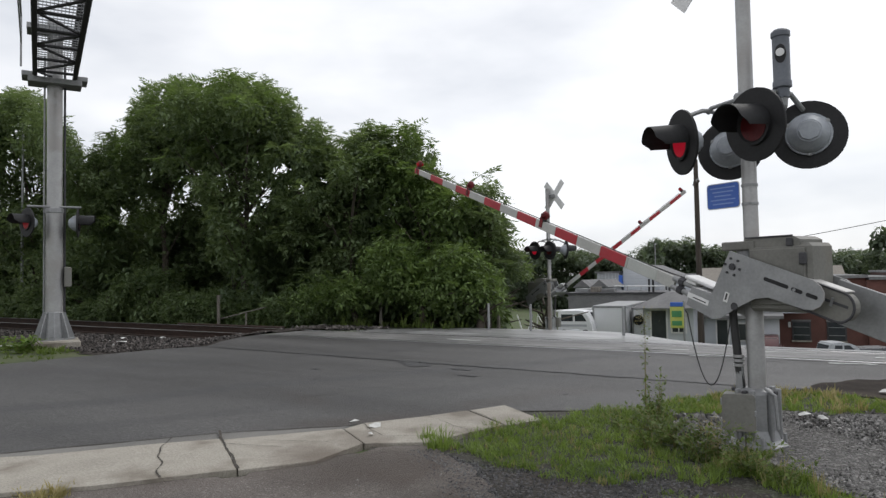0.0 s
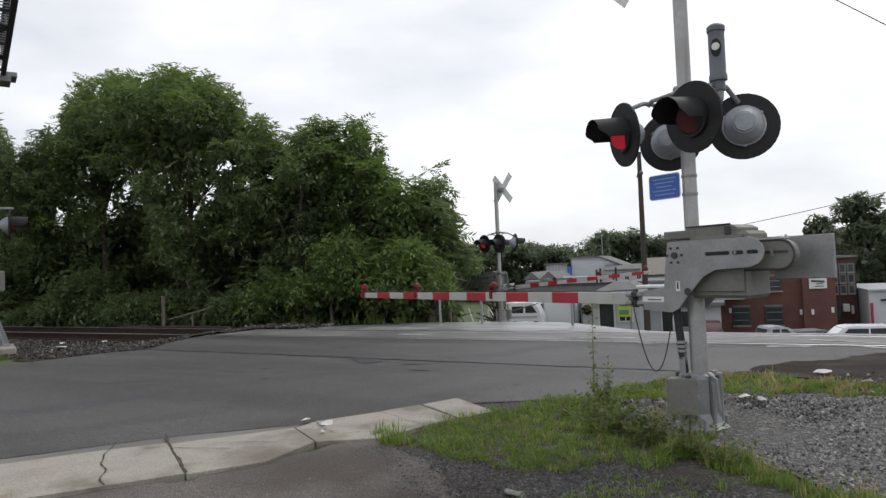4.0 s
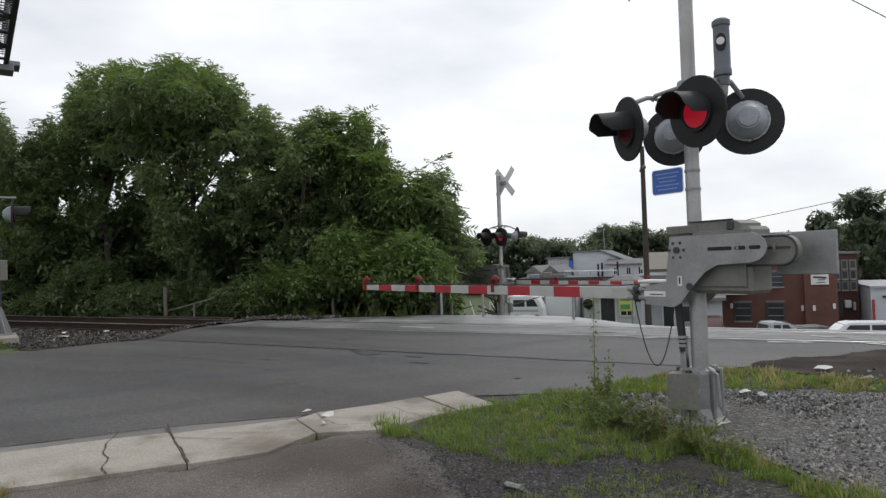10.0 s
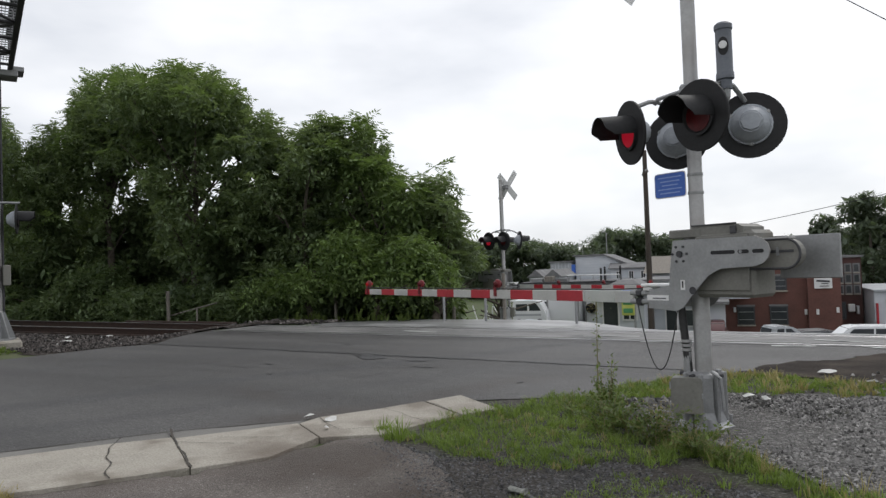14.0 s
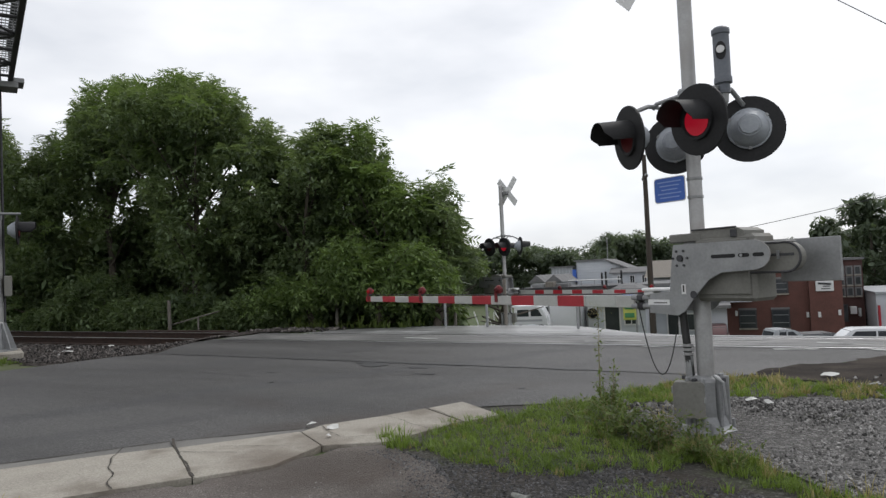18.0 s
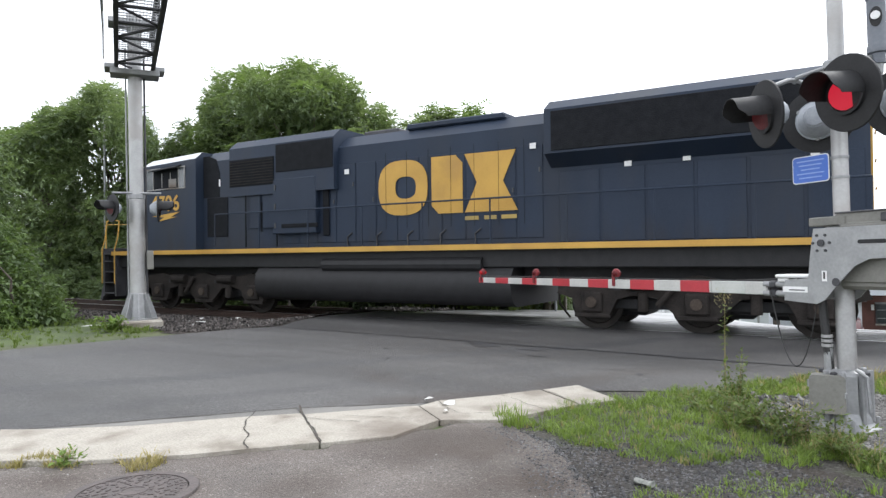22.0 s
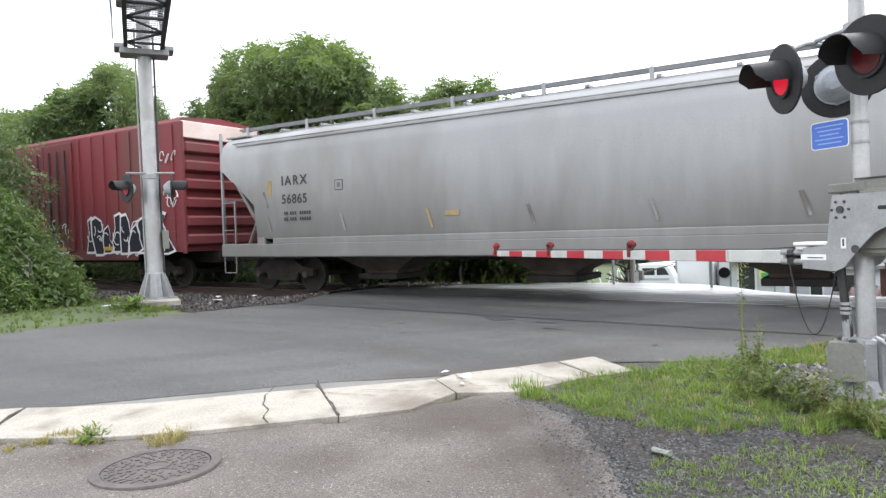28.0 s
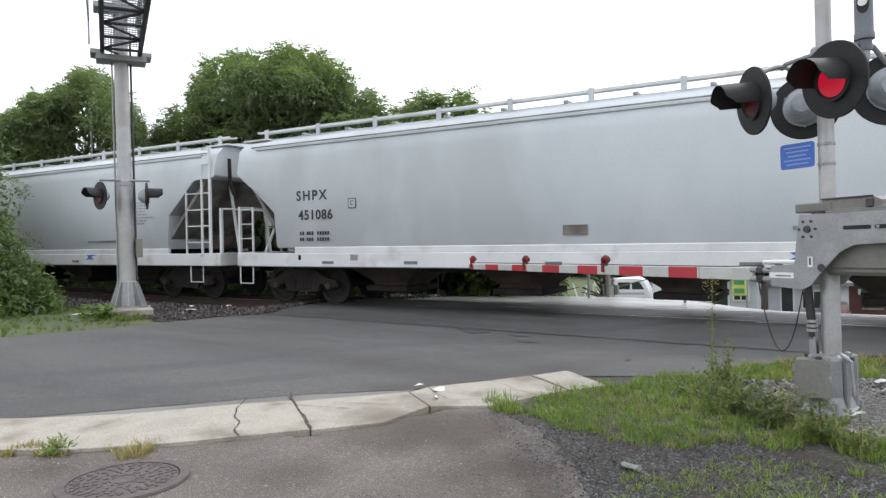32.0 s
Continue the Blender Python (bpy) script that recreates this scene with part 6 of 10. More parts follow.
for k in range(3):
    part("cabinet_hinge", one(box, (6.3, -1.31, 2.35 + 0.5 * k), (0.05, 0.02, 0.14)), DARK_STEEL, hood)
# door recess and rear bay are flat black plates, their shade painted on
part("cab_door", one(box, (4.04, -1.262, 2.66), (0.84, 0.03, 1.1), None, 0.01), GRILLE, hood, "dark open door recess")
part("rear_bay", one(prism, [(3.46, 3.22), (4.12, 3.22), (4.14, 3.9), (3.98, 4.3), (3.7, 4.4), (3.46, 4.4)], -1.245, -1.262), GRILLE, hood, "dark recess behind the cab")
part("notice", one(box, (4.14, -1.27, 3.62), (0.05, 0.01, 0.2)), SIGN_WHITE, hood)
for x, z0, z1 in ((5.16, 1.8, 3.4), (6.26, 1.8, 4.3), (5.7, 2.2, 3.0)):
    part("panel_seam", one(box, (x, -1.262 if x < 5.5 else -1.2, (z0 + z1) / 2), (0.022, 0.03, z1 - z0)), GRILLE, hood)
# shaded slot and upright strip drawn as flat black plates
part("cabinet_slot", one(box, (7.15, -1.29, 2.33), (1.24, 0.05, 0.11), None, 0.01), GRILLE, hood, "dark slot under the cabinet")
part("cabinet_recess", one(box, (7.93, -1.15, 2.85), (0.2, 0.06, 1.6), None, 0.02), GRILLE, hood, "dark upright strip beside the cabinet")
for x in (5.45, 5.95):
    part("hatch_panel", one(box, (x, -1.2, 2.75), (0.4, 0.02, 0.9), None, 0.008), NAVY, hood)
for k in range(5):
    part("conduit", one(pipe, [(8.6 + k * 0.9, -1.13, 1.75), (8.6 + k * 0.9, -1.14, 2.0), (8.75 + k * 0.9, -1.14, 2.1)], 0.02, 5), DARK_STEEL, hood)
part("lifting_lug", one(box, (10.2, -0.6, 4.58), (0.3, 0.1, 0.12), None, 0.02), NAVY, hood)
for k in range(3):
    part("roof_fan", one(turned, [(0.5, 0), (0.5, 0.1), (0.44, 0.13), (0.1, 0.1)], pose(14.9 + 1.5 * k, 0, 4.64), 20), DARK_STEEL, hood)
both(hood, "intake_grille", GRILLE, lambda bm, s: box(bm, (5.41, s * 1.285, 3.83), (1.68, 0.03, 0.74), None, 0.005), "dark louvred intake")
for k in range(9):
    part("louvre", one(box, (5.41, -1.305, 3.52 + 0.075 * k), (1.64, 0.02, 0.02)), GRIME, hood)
part("exhaust_stack", one(box, (9.0, 0, 4.66), (1.1, 0.5, 0.2), None, 0.03), DARK_STEEL, hood)
part("dynamic_brake_hatch", one(box, (11.5, 0, 4.6), (2.6, 1.7, 0.14), None, 0.03), NAVY, hood)
for k in range(12):
    x = 6.7 + k * 0.62
    both(hood, "door_panel", NAVY, lambda bm, s, x=x: box(bm, (x, s * 1.11, 2.85), (0.57, 0.02, 1.95), None, 0.008))
    part("door_latch", one(box, (x + 0.22, -1.13, 2.9 + 0.4 * (k % 2)), (0.04, 0.02, 0.1)), DARK_STEEL, hood)
bm = bmesh.new()
loft(bm, [[(x, y, z) for y, z in [(-1.12, 1.72), (-1.12, 3.3), (-1.5, 3.55), (-1.5, 4.45), (-1.2, 4.66), (1.2, 4.66), (1.5, 4.45), (1.5, 3.55), (1.12, 3.3), (1.12, 1.72)]] for x in (14.0, 19.1)])
rad = part("radiator_section", bm, NAVY, A, "flared radiator section")
part("rear_hood", one(prism, hood_section(1.12, 1.72, 4.58, 0.2), 19.08, 19.6, "x"), NAVY, rad)
part("rear_face", one(box, (19.61, 0, 3.3), (0.05, 2.16, 2.2), None, 0.01), LOCO_YELLOW, rad, "yellow rear face")
part("corner_strip", one(box, (19.62, 1.05, 3.2), (0.06, 0.14, 2.6), None, 0.01), SIGN_WHITE, rad)
both(rad, "radiator_grille", GRILLE, lambda bm, s: box(bm, (16.6, s * 1.505, 4.0), (4.9, 0.03, 0.8), None, 0.01), "dark radiator grille")
for k in range(6):
    both(rad, "door_panel", NAVY, lambda bm, s, k=k: box(bm, (14.6 + k * 0.9, s * 1.13, 2.5), (0.84, 0.02, 1.45), None, 0.008))
for k in range(5):
    part("end_rung", one(rod, (19.68, -0.75, 2.1 + 0.48 * k), (19.68, -0.35, 2.1 + 0.48 * k), 0.014, seg=6), LOCO_YELLOW, rad)
part("end_light", one(box, (19.66, 0.55, 4.05), (0.08, 0.5, 0.22), None, 0.02), DARK_STEEL, rad)
for s in (-0.12, 0.12):
    part("lamp", one(turned, [(0.09, 0), (0.08, 0.02), (0.001, 0.02)], pose(19.71, 0.55 + s, 4.05, 0, 90), 12), SIGN_WHITE, rad)
lettering("4706", 0.2, pose(19.645, -0.2, 3.62, 90, 0, 90), SIGN_BLACK, rad, bold=0.004)
for k, w in enumerate((0.3, 0.26, 0.3)):
    part("emblem", one(box, (19.64, -0.2 + 0.36 * k, 3.18), (0.012, w, 0.4), None, 0.003), NAVY, rad, "plain dark slab shape")
emblem(A, 9.57, 13.2, 2.47, 3.77, -1.13, LOCO_YELLOW, 0.006)
part("end_sill", one(box, (19.62, 0, 1.95), (0.05, 2.2, 0.46), None, 0.01), BLACK, A)
for k, (x, w) in enumerate(((12.12, 0.34), (12.58, 0.3), (13.03, 0.36))):
    part("emblem_line", one(box, (x, -1.14, 2.34), (w, 0.008, 0.085)), FADED_YELLOW, A, "small line of writing")
for x, z in ((8.6, 3.62), (13.6, 3.8), (15.6, 3.28), (16.7, 3.3), (18.8, 3.22), (17.9, 3.4)):
    part("notice", one(box, (x, -1.145, z), (0.14, 0.01, 0.12)), SIGN_WHITE, A)
part("fuel_tank", one(loft, [[(x, y, z) for y, z in ((-1.3, 1.24), (-1.42, 1.1), (-1.47, 0.9), (-1.44, 0.68), (-1.34, 0.5), (-1.15, 0.4), (1.15, 0.4), (1.34, 0.5), (1.44, 0.68), (1.47, 0.9), (1.42, 1.1), (1.3, 1.24))] for x in (5.7, 13.2)]), BLACK, A, "long black fuel tank", smooth=True)
both(A, "air_tank", BLACK, lambda bm, s: rod(bm, (8.0, s * 1.3, 1.32), (12.5, s * 1.3, 1.32), 0.17, seg=12))
part("plow", one(prism, [(-1.1, 1.1), (-1.4, 0.25), (-1.3, 0.2), (-0.95, 1.1)], -1.35, 1.35), DARK_STEEL, A)
for x in (-0.97, 20.15):
    for s in (-1, 1):
        steps(A, x, s, DARK_STEEL, LOCO_YELLOW)
for s in (-1, 1):
    handrails(A, 4.2, 19.6, s, 2.72, NAVY, 10)
part("end_rail", one(pipe, [(-1.0, -1.4, 1.7), (-1.0, -1.4, 2.6), (-1.0, -0.5, 2.65), (-1.0, -0.4, 2.4), (-1.0, 0.4, 2.4), (-1.0, 0.5, 2.65), (-1.0, 1.4, 2.6), (-1.0, 1.4, 1.7)], 0.02, 6), LOCO_YELLOW, A)
part("end_rail", one(pipe, [(20.85, -1.4, 1.7), (20.85, -1.4, 2.6), (20.85, -0.5, 2.65), (20.85, 0.5, 2.65), (20.85, 1.4, 2.6), (20.85, 1.4, 1.7)], 0.02, 6), GALV, A)
part("antenna", one(rod, (2.8, 0.2, 4.6), (2.8, 0.2, 4.75), 0.03, seg=6), DARK_STEEL, A)
loco_truck(A, 3.3, GRIME)
loco_truck(A, 16.85, GRIME)
coupler(A, -1.05, -1)
coupler(A, 20.8, 1)

# second locomotive, running backwards
B = car("locomotive", 21.7, "dusty navy diesel locomotive with grimy orange stripe running cab last", "locomotive")
def bx(v):
    return v - 21.7
under(B, bx(21.75), bx(42.9), BLACK)
part("walkway", one(box, (bx(32.3), 0, 1.68), (21.1, 3.06, 0.05)), DARK_STEEL, B)
both(B, "side_stripe", STRIPE_DIRTY, lambda bm, s: box(bm, (bx(34.95), s * 1.535, 1.69), (13.1, 0.02, 0.15)), "grimy orange stripe along the frame")
both(B, "sill_edge", GRIME, lambda bm, s: box(bm, (bx(25.4), s * 1.533, 1.69), (5.9, 0.02, 0.15)), "stripe hidden under grime")
bm = bmesh.new()
loft(bm, [[(bx(x), y, z) for y, z in hood_section(1.1, 1.72, 4.53, 0.2)] for x in (22.5, 35.0)])
bh = part("long_hood", bm, [NAVY_DIRTY, YELLOW_DIRTY], B, "long dusty navy hood")
for f in bh.data.polygons:
    if f.normal.x < -0.9:
        f.material_index = 1
bm = bmesh.new()
loft(bm, [[(bx(x), y, z) for y, z in [(-1.12, 3.75), (-1.55, 3.95), (-1.55, 4.35), (-1.2, 4.72), (1.2, 4.72), (1.55, 4.35), (1.55, 3.95), (1.12, 3.75)]] for x in (22.3, 28.45)])
part("radiator_wing", bm, NAVY_DIRTY, bh, "overhanging radiator roof")
both(bh, "radiator_grille", GRILLE, lambda bm, s: box(bm, (bx(25.2), s * 1.11, 3.3), (5.3, 0.03, 0.7), None, 0.01))
for x, w, z0, z1 in ((23.6, 0.55, 2.05, 3.3), (24.5, 0.5, 2.05, 3.3), (25.5, 0.55, 2.05, 3.3), (27.0, 0.9, 2.3, 3.5), (33.5, 1.0, 3.79, 4.34), (35.05, 0.52, 3.8, 4.42), (28.0, 0.35, 3.1, 3.45)):
    both(bh, "vent_screen", GRILLE, lambda bm, s, x=x, w=w, z0=z0, z1=z1: box(bm, (bx(x), s * (1.125 if x < 35 else 1.2), (z0 + z1) / 2), (w, 0.05, z1 - z0), None, 0.01), "dark vent screen")
for k in range(10):
    both(bh, "door_panel", NAVY_DIRTY, lambda bm, s, k=k: box(bm, (bx(28.9 + k * 0.58), s * 1.11, 2.85), (0.54, 0.02, 1.9), None, 0.008))
part("equipment_cab", one(prism, hood_section(1.2, 1.72, 4.6, 0.18), bx(35.0), bx(37.9), "x"), NAVY_DIRTY, B, "equipment section in front of the cab")
bm = bmesh.new()
loft(bm, [[(bx(x), y, z) for y, z in hood_section(w, 1.72, z1, ch)] for x, w, z1, ch in ((37.9, 1.5, 4.62, 0.2), (40.12, 1.5, 4.6, 0.2), (40.28, 1.47, 4.5, 0.25), (40.42, 1.44, 3.76, 0.1))])
bcab = part("cab", bm, NAVY_DIRTY, B, "wide cab")
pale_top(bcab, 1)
bm = bmesh.new()
loft(bm, [[(bx(x), y, z) for y, z in hood_section(w, 1.72, z1, ch)] for x, w, z1, ch in ((40.42, 1.44, 3.76, 0.12), (41.42, 1.26, 3.48, 0.22), (42.05, 0.85, 3.46, 0.25))])
bn = part("nose", bm, [NAVY_DIRTY, YELLOW_DIRTY], B, "short nose with yellow front faces")
for f in bn.data.polygons:
    if f.center.x > bx(41.5) and f.normal.z < 0.6:
        f.material_index = 1
part("nose_door", one(box, (bx(42.07), 0.1, 2.55), (0.03, 0.6, 1.5), None, 0.01), YELLOW_DIRTY, bn)
for k in range(4):
    part("nose_rung", one(rod, (bx(42.0), -0.75, 2.0 + 0.4 * k), (bx(42.12), -0.45, 2.0 + 0.4 * k), 0.014, seg=6), GALV, bn)
part("number_board", one(box, (bx(41.85), -1.02, 3.0), (0.36, 0.04, 0.2), Euler((0, 0, radians(43))).to_matrix(), 0.005), SIGN_BLACK, bn)
lettering("5283", 0.15, pose(bx(41.87), -1.045, 3.0, 90, 0, 43), SIGN_WHITE, bn)
for y in (-0.68, 0.68):
    ws = part("windshield", one(box, (bx(40.385), y, 4.05), (0.03, 1.32, 0.54), Euler((0, radians(-10), 0)).to_matrix(), 0.005), WINDSHIELD, bcab, "tinted windshield with a pale painted sky reflection")
    part("wiper", one(pipe, [(bx(40.5), y + 0.2, 3.82), (bx(40.44), y - 0.1, 4.02), (bx(40.41), y - 0.12, 4.24)], 0.012, 5), SIGN_BLACK, ws)
    part("wiper", one(pipe, [(bx(40.36), y + 0.35, 4.36), (bx(40.44), y + 0.25, 4.26), (bx(40.46), y + 0.05, 4.2)], 0.012, 5), SIGN_BLACK, ws)
part("windshield_post", one(box, (bx(40.39), 0, 4.07), (0.05, 0.06, 0.6), Euler((0, radians(-10), 0)).to_matrix(), 0.01), NAVY_DIRTY, bcab)
part("dash_box", one(box, (bx(40.62), 0.9, 3.82), (0.22, 0.3, 0.16), None, 0.02), GRIME, bcab)
cab_windows(bcab, 38.25 - 21.7, 39.58 - 21.7, 38.94 - 21.7, 39.58 - 21.7, 3.67, 4.12, 1.5, NAVY_DIRTY, DARK_STEEL)
both(bcab, "open_window_pane", SIGN_WHITE, lambda bm, s: box(bm, (bx(39.5), s * 1.53, 3.9), (0.15, 0.02, 0.42), None, 0.004))
both(bcab, "sash_glass", PANEL_BARE, lambda bm, s: box(bm, (bx(39.22), s * 1.524, 3.88), (0.36, 0.016, 0.3), None, 0.004), "grey glass inside the open window")
both(bcab, "quarter_window", GRILLE, lambda bm, s: box(bm, (bx(39.88), s * 1.503, 3.95), (0.32, 0.02, 0.3), None, 0.004), "small dark front quarter window")
part("cab_seam", one(box, (bx(37.93), -1.5, 3.1), (0.03, 0.03, 2.7)), GRILLE, bcab)
for x in (38.55, 39.6):
    sp = part("louvre_panel", one(box, (bx(x), -1.518, 2.18), (0.86, 0.02, 0.74), None, 0.006), NAVY_DIRTY, bcab, "grimy louvred side panel")
    for k in range(8):
        part("louvre", one(box, (bx(x), -1.53, 1.88 + 0.085 * k), (0.74, 0.012, 0.025)), GRIME, sp)
part("panel_rim", one(box, (bx(39.05), -1.512, 2.64), (2.2, 0.03, 0.025)), GRIME, bcab)
part("roof", one(box, (bx(38.9), 0, 4.62), (2.4, 2.2, 0.05), None, 0.02), LOCO_ROOF, bcab, "pale cab roof")
part("vent_screen", one(box, (bx(37.23), -1.215, 4.13), (0.54, 0.03, 0.6), None, 0.01), GRILLE, B, "dark vent screen")
part("side_panel", one(box, (bx(39.0), -1.505, 2.3), (2.6, 0.02, 0.9), None, 0.008), NAVY_DIRTY, bcab)
for x, z1 in ((34.66, 4.4), (35.0, 3.5), (36.36, 3.7), (37.66, 3.7)):
    part("panel_seam", one(box, (bx(x), -1.204 if x > 34.9 else -1.125, (1.9 + z1) / 2), (0.03, 0.014, z1 - 1.9)), GRILLE, B)
for k in range(9):
    part("door_latch", one(box, (bx(29.1 + k * 0.58), -1.13, 2.5 + 0.5 * (k % 2)), (0.04, 0.02, 0.1)), GRIME, bh)
for k in range(6):
    part("conduit", one(pipe, [(bx(23.2 + 1.8 * k), -1.3, 1.72), (bx(23.2 + 1.8 * k), -1.32, 1.3), (bx(23.5 + 1.8 * k), -1.3, 1.1)], 0.025, 5), GRIME, B)
part("sand_hatch", one(box, (bx(41.3), -0.3, 3.68), (0.2, 0.3, 0.12), None, 0.02), DARK_STEEL, bn)
lettering("5283", 0.58, pose(bx(39.13), -1.515, 3.13, 90), FADED_YELLOW, bcab, "faded yellow road number", bold=0.006)
part("battery_panel", one(box, (bx(35.86), -1.345, 2.1), (1.2, 0.29, 0.65), None, 0.01), PANEL_BARE, B, "bare pale panel with louvres")
for k in range(5):
    part("louvre", one(box, (bx(35.86), -1.493, 2.07 + 0.05 * k), (0.42, 0.01, 0.025)), GRILLE, B)
    part("louvre", one(box, (bx(36.95), -1.206, 2.1 + 0.05 * k), (0.34, 0.014, 0.025)), GRIME, B)
for x, z, m2 in ((40.36, 2.36, PANEL_BARE), (40.44, 2.1, PANEL_BARE)):
    part("notice", one(box, (bx(x), -1.475, z), (0.24, 0.09, 0.22)), m2, B)
for x, z in ((29.2, 3.75), (29.6, 3.74), (30.05, 3.73), (33.6, 3.35), (34.9, 3.45), (36.4, 3.95), (30.3, 2.2), (29.9, 2.2), (37.2, 3.3)):
    part("notice", one(box, (bx(x), -1.215 if x > 35 else -1.14, z), (0.16, 0.01, 0.1)), SIGN_WHITE, B)
emblem(B, bx(28.3), bx(31.95), 2.45, 3.83, -1.13, FADED_YELLOW)
part("fuel_tank", one(loft, [[(bx(x), y, z) for y, z in ((-1.34, 0.82), (-1.36, 0.6), (-1.2, 0.34), (1.2, 0.34), (1.36, 0.6), (1.34, 0.82))] for x in (27.7, 35.5)]), GRIME, B, "long dark fuel tank")
for x0, x1 in ((33.5, 35.5), (27.7, 28.88)):
    part("tank_end", one(box, (bx((x0 + x1) / 2), 0, 1.06), (x1 - x0, 2.7, 0.5), None, 0.04), GRIME, B, "raised end of the fuel tank")
part("tank_weld", one(box, (bx(33.5), -1.352, 0.9), (0.05, 0.03, 0.7), None, 0.01), GRIME_BROWN, B)
for s in (-1, 1):
    for a, b in ((28.98, 31.15), (31.4, 33.42)):
        tk = part("air_tank", one(turned, [(0.05, 0), (0.22, 0.05), (0.25, 0.13), (0.25, b - a - 0.13), (0.22, b - a - 0.05), (0.05, b - a)], pose(bx(a), s * 1.2, 1.08, 0, 90), 16), GRIME_BROWN, B, "horizontal air reservoir", smooth=True)
        for x in (a + 0.3, b - 0.35):
            part("tank_strap", one(turned, [(0.258, 0), (0.258, 0.07)], pose(bx(x), s * 1.2, 1.08, 0, 90), 16), GRIME, tk)
        part("tank_label", one(box, (bx(a + (1.45 if a < 30 else 0.12)), s * 1.452, 1.16), (0.1, 0.012, 0.12)), FADED_YELLOW, tk)
for x in (21.75, 42.3):
    for s in (-1, 1):
        steps(B, bx(x), s, GRIME, LOCO_YELLOW if x > 30 else DARK_STEEL)
for s in (-1, 1):
    handrails(B, bx(22.7), bx(33.6), s, 2.72, DARK_STEEL, 8)
    part("handrail", one(pipe, [(bx(33.6), s * 1.5, 2.72), (bx(34.15), s * 1.5, 3.36), (bx(37.7), s * 1.5, 3.4)], 0.02, 6), DARK_STEEL, B)
for x in (21.75, 43.0):
    part("end_rail", one(pipe, [(bx(x), -1.4, 1.7), (bx(x), -1.4, 2.6), (bx(x), -0.5, 2.65), (bx(x), 0.5, 2.65), (bx(x), 1.4, 2.6), (bx(x), 1.4, 1.7)], 0.02, 6), GALV, B)
for y, z1 in ((-0.9, 2.75), (-0.35, 2.95), (0.3, 2.9), (0.9, 2.75)):
    part("platform_post", one(rod, (bx(42.95), y, 1.6), (bx(42.97), y, z1), 0.035, seg=6), GRIME, B)
part("jumper_cable", one(pipe, [(bx(43.0), -0.35, 2.2), (bx(43.12), -0.1, 1.7), (bx(43.1), 0.2, 1.5), (bx(43.02), 0.3, 2.1)], 0.03, 6), RUBBER, B)
part("drop_step", one(box, (bx(43.0), 0, 1.85), (0.1, 0.9, 0.5), None, 0.02), GRIME, B)
part("handbrake_box", one(box, (bx(42.85), -0.6, 2.0), (0.24, 0.4, 0.55), None, 0.05), GRIME, B)
part("plow", one(prism, [(bx(42.95), 1.1), (bx(43.2), 0.25), (bx(43.1), 0.2), (bx(42.8), 1.1)], -1.3, 1.3), DARK_STEEL, B)
loco_truck(B, bx(26.0), GRIME_BROWN)
loco_truck(B, bx(38.9), GRIME_BROWN)
coupler(B, bx(21.7), -1)
coupler(B, bx(43.0), 1)

# boxcar
X = car("boxcar", 44.15, "faded red boxcar with graffiti along its lower side", "boxcar")
BL, BZ0, BZ1, BY = 15.65, 1.1, 5.07, 1.48
bm = bmesh.new()
loft(bm, [[(x, y, z) for y, z in ((-BY, BZ0), (-BY, BZ1 - 0.12), (-BY + 0.1, BZ1), (0, BZ1 + 0.12), (BY - 0.1, BZ1), (BY, BZ1 - 0.12), (BY, BZ0))] for x in (0.06, BL - 0.06)])
part("body", bm, BOX_RED, X, "red sheet-steel body")
for k in range(22):
    x = 0.4 + k * (BL - 0.8) / 21
    if not 6.4 < x < 9.9:
        both(X, "side_rib", BOX_RED, lambda bm, s, x=x: box(bm, (x, s * (BY + 0.02), 3.05), (0.12, 0.05, 3.7), None, 0.012))
for x in (7.3, 9.05):
    both(X, "plug_door", BOX_RED, lambda bm, s, x=x: box(bm, (x, s * (BY + 0.03), 3.0), (1.72, 0.06, 3.7), None, 0.015))
    for d in (-0.5, 0.0, 0.5):
        both(X, "lock_bar", DARK_STEEL, lambda bm, s, x=x, d=d: rod(bm, (x + d, s * (BY + 0.08), 1.3), (x + d, s * (BY + 0.08), 4.6), 0.022, seg=6))
for xe in (0.0, BL):
    part("end_cap", one(box, (xe, 0, 4.72), (0.14, 2.9, 0.5), None, 0.02), BOX_ROOF, X, "bleached pale upper end panel")
    for k in range(6):
        part("end_rib", one(box, (xe, 0, 1.45 + k * 0.55), (0.18, 2.8, 0.34), None, 0.06), BOX_RED, X)
    for s in (-1, 1):
        part("corner_post", one(box, (xe, s * (BY - 0.03), 3.0), (0.14, 0.1, 3.9), None, 0.02), BOX_RED, X)
for s in (-1, 1):
    for k in range(7):
        part("ladder_rung", one(rod, (0.15, s * (BY + 0.08), 1.3 + 0.4 * k), (0.55, s * (BY + 0.08), 1.3 + 0.4 * k), 0.012, seg=5), BOX_RED, X)
    for k in range(3):
        part("ladder_rung", one(rod, (BL - 0.55, s * (BY + 0.08), 1.3 + 0.4 * k), (BL - 0.15, s * (BY + 0.08), 1.3 + 0.4 * k), 0.012, seg=5), BOX_RED, X)
both(X, "side_sill", BOX_RED, lambda bm, s: box(bm, (BL / 2, s * 1.44, 1.0), (BL - 4.6, 0.1, 0.3), None, 0.02))
part("centre_sill", one(box, (BL / 2, 0, 0.9), (BL, 0.5, 0.35)), GRIME, X)
for x in (1.35, 3.05):
    part("reflector", one(box, (x, -BY - 0.052, 1.2), (0.5, 0.008, 0.1)), LOCO_YELLOW, X)
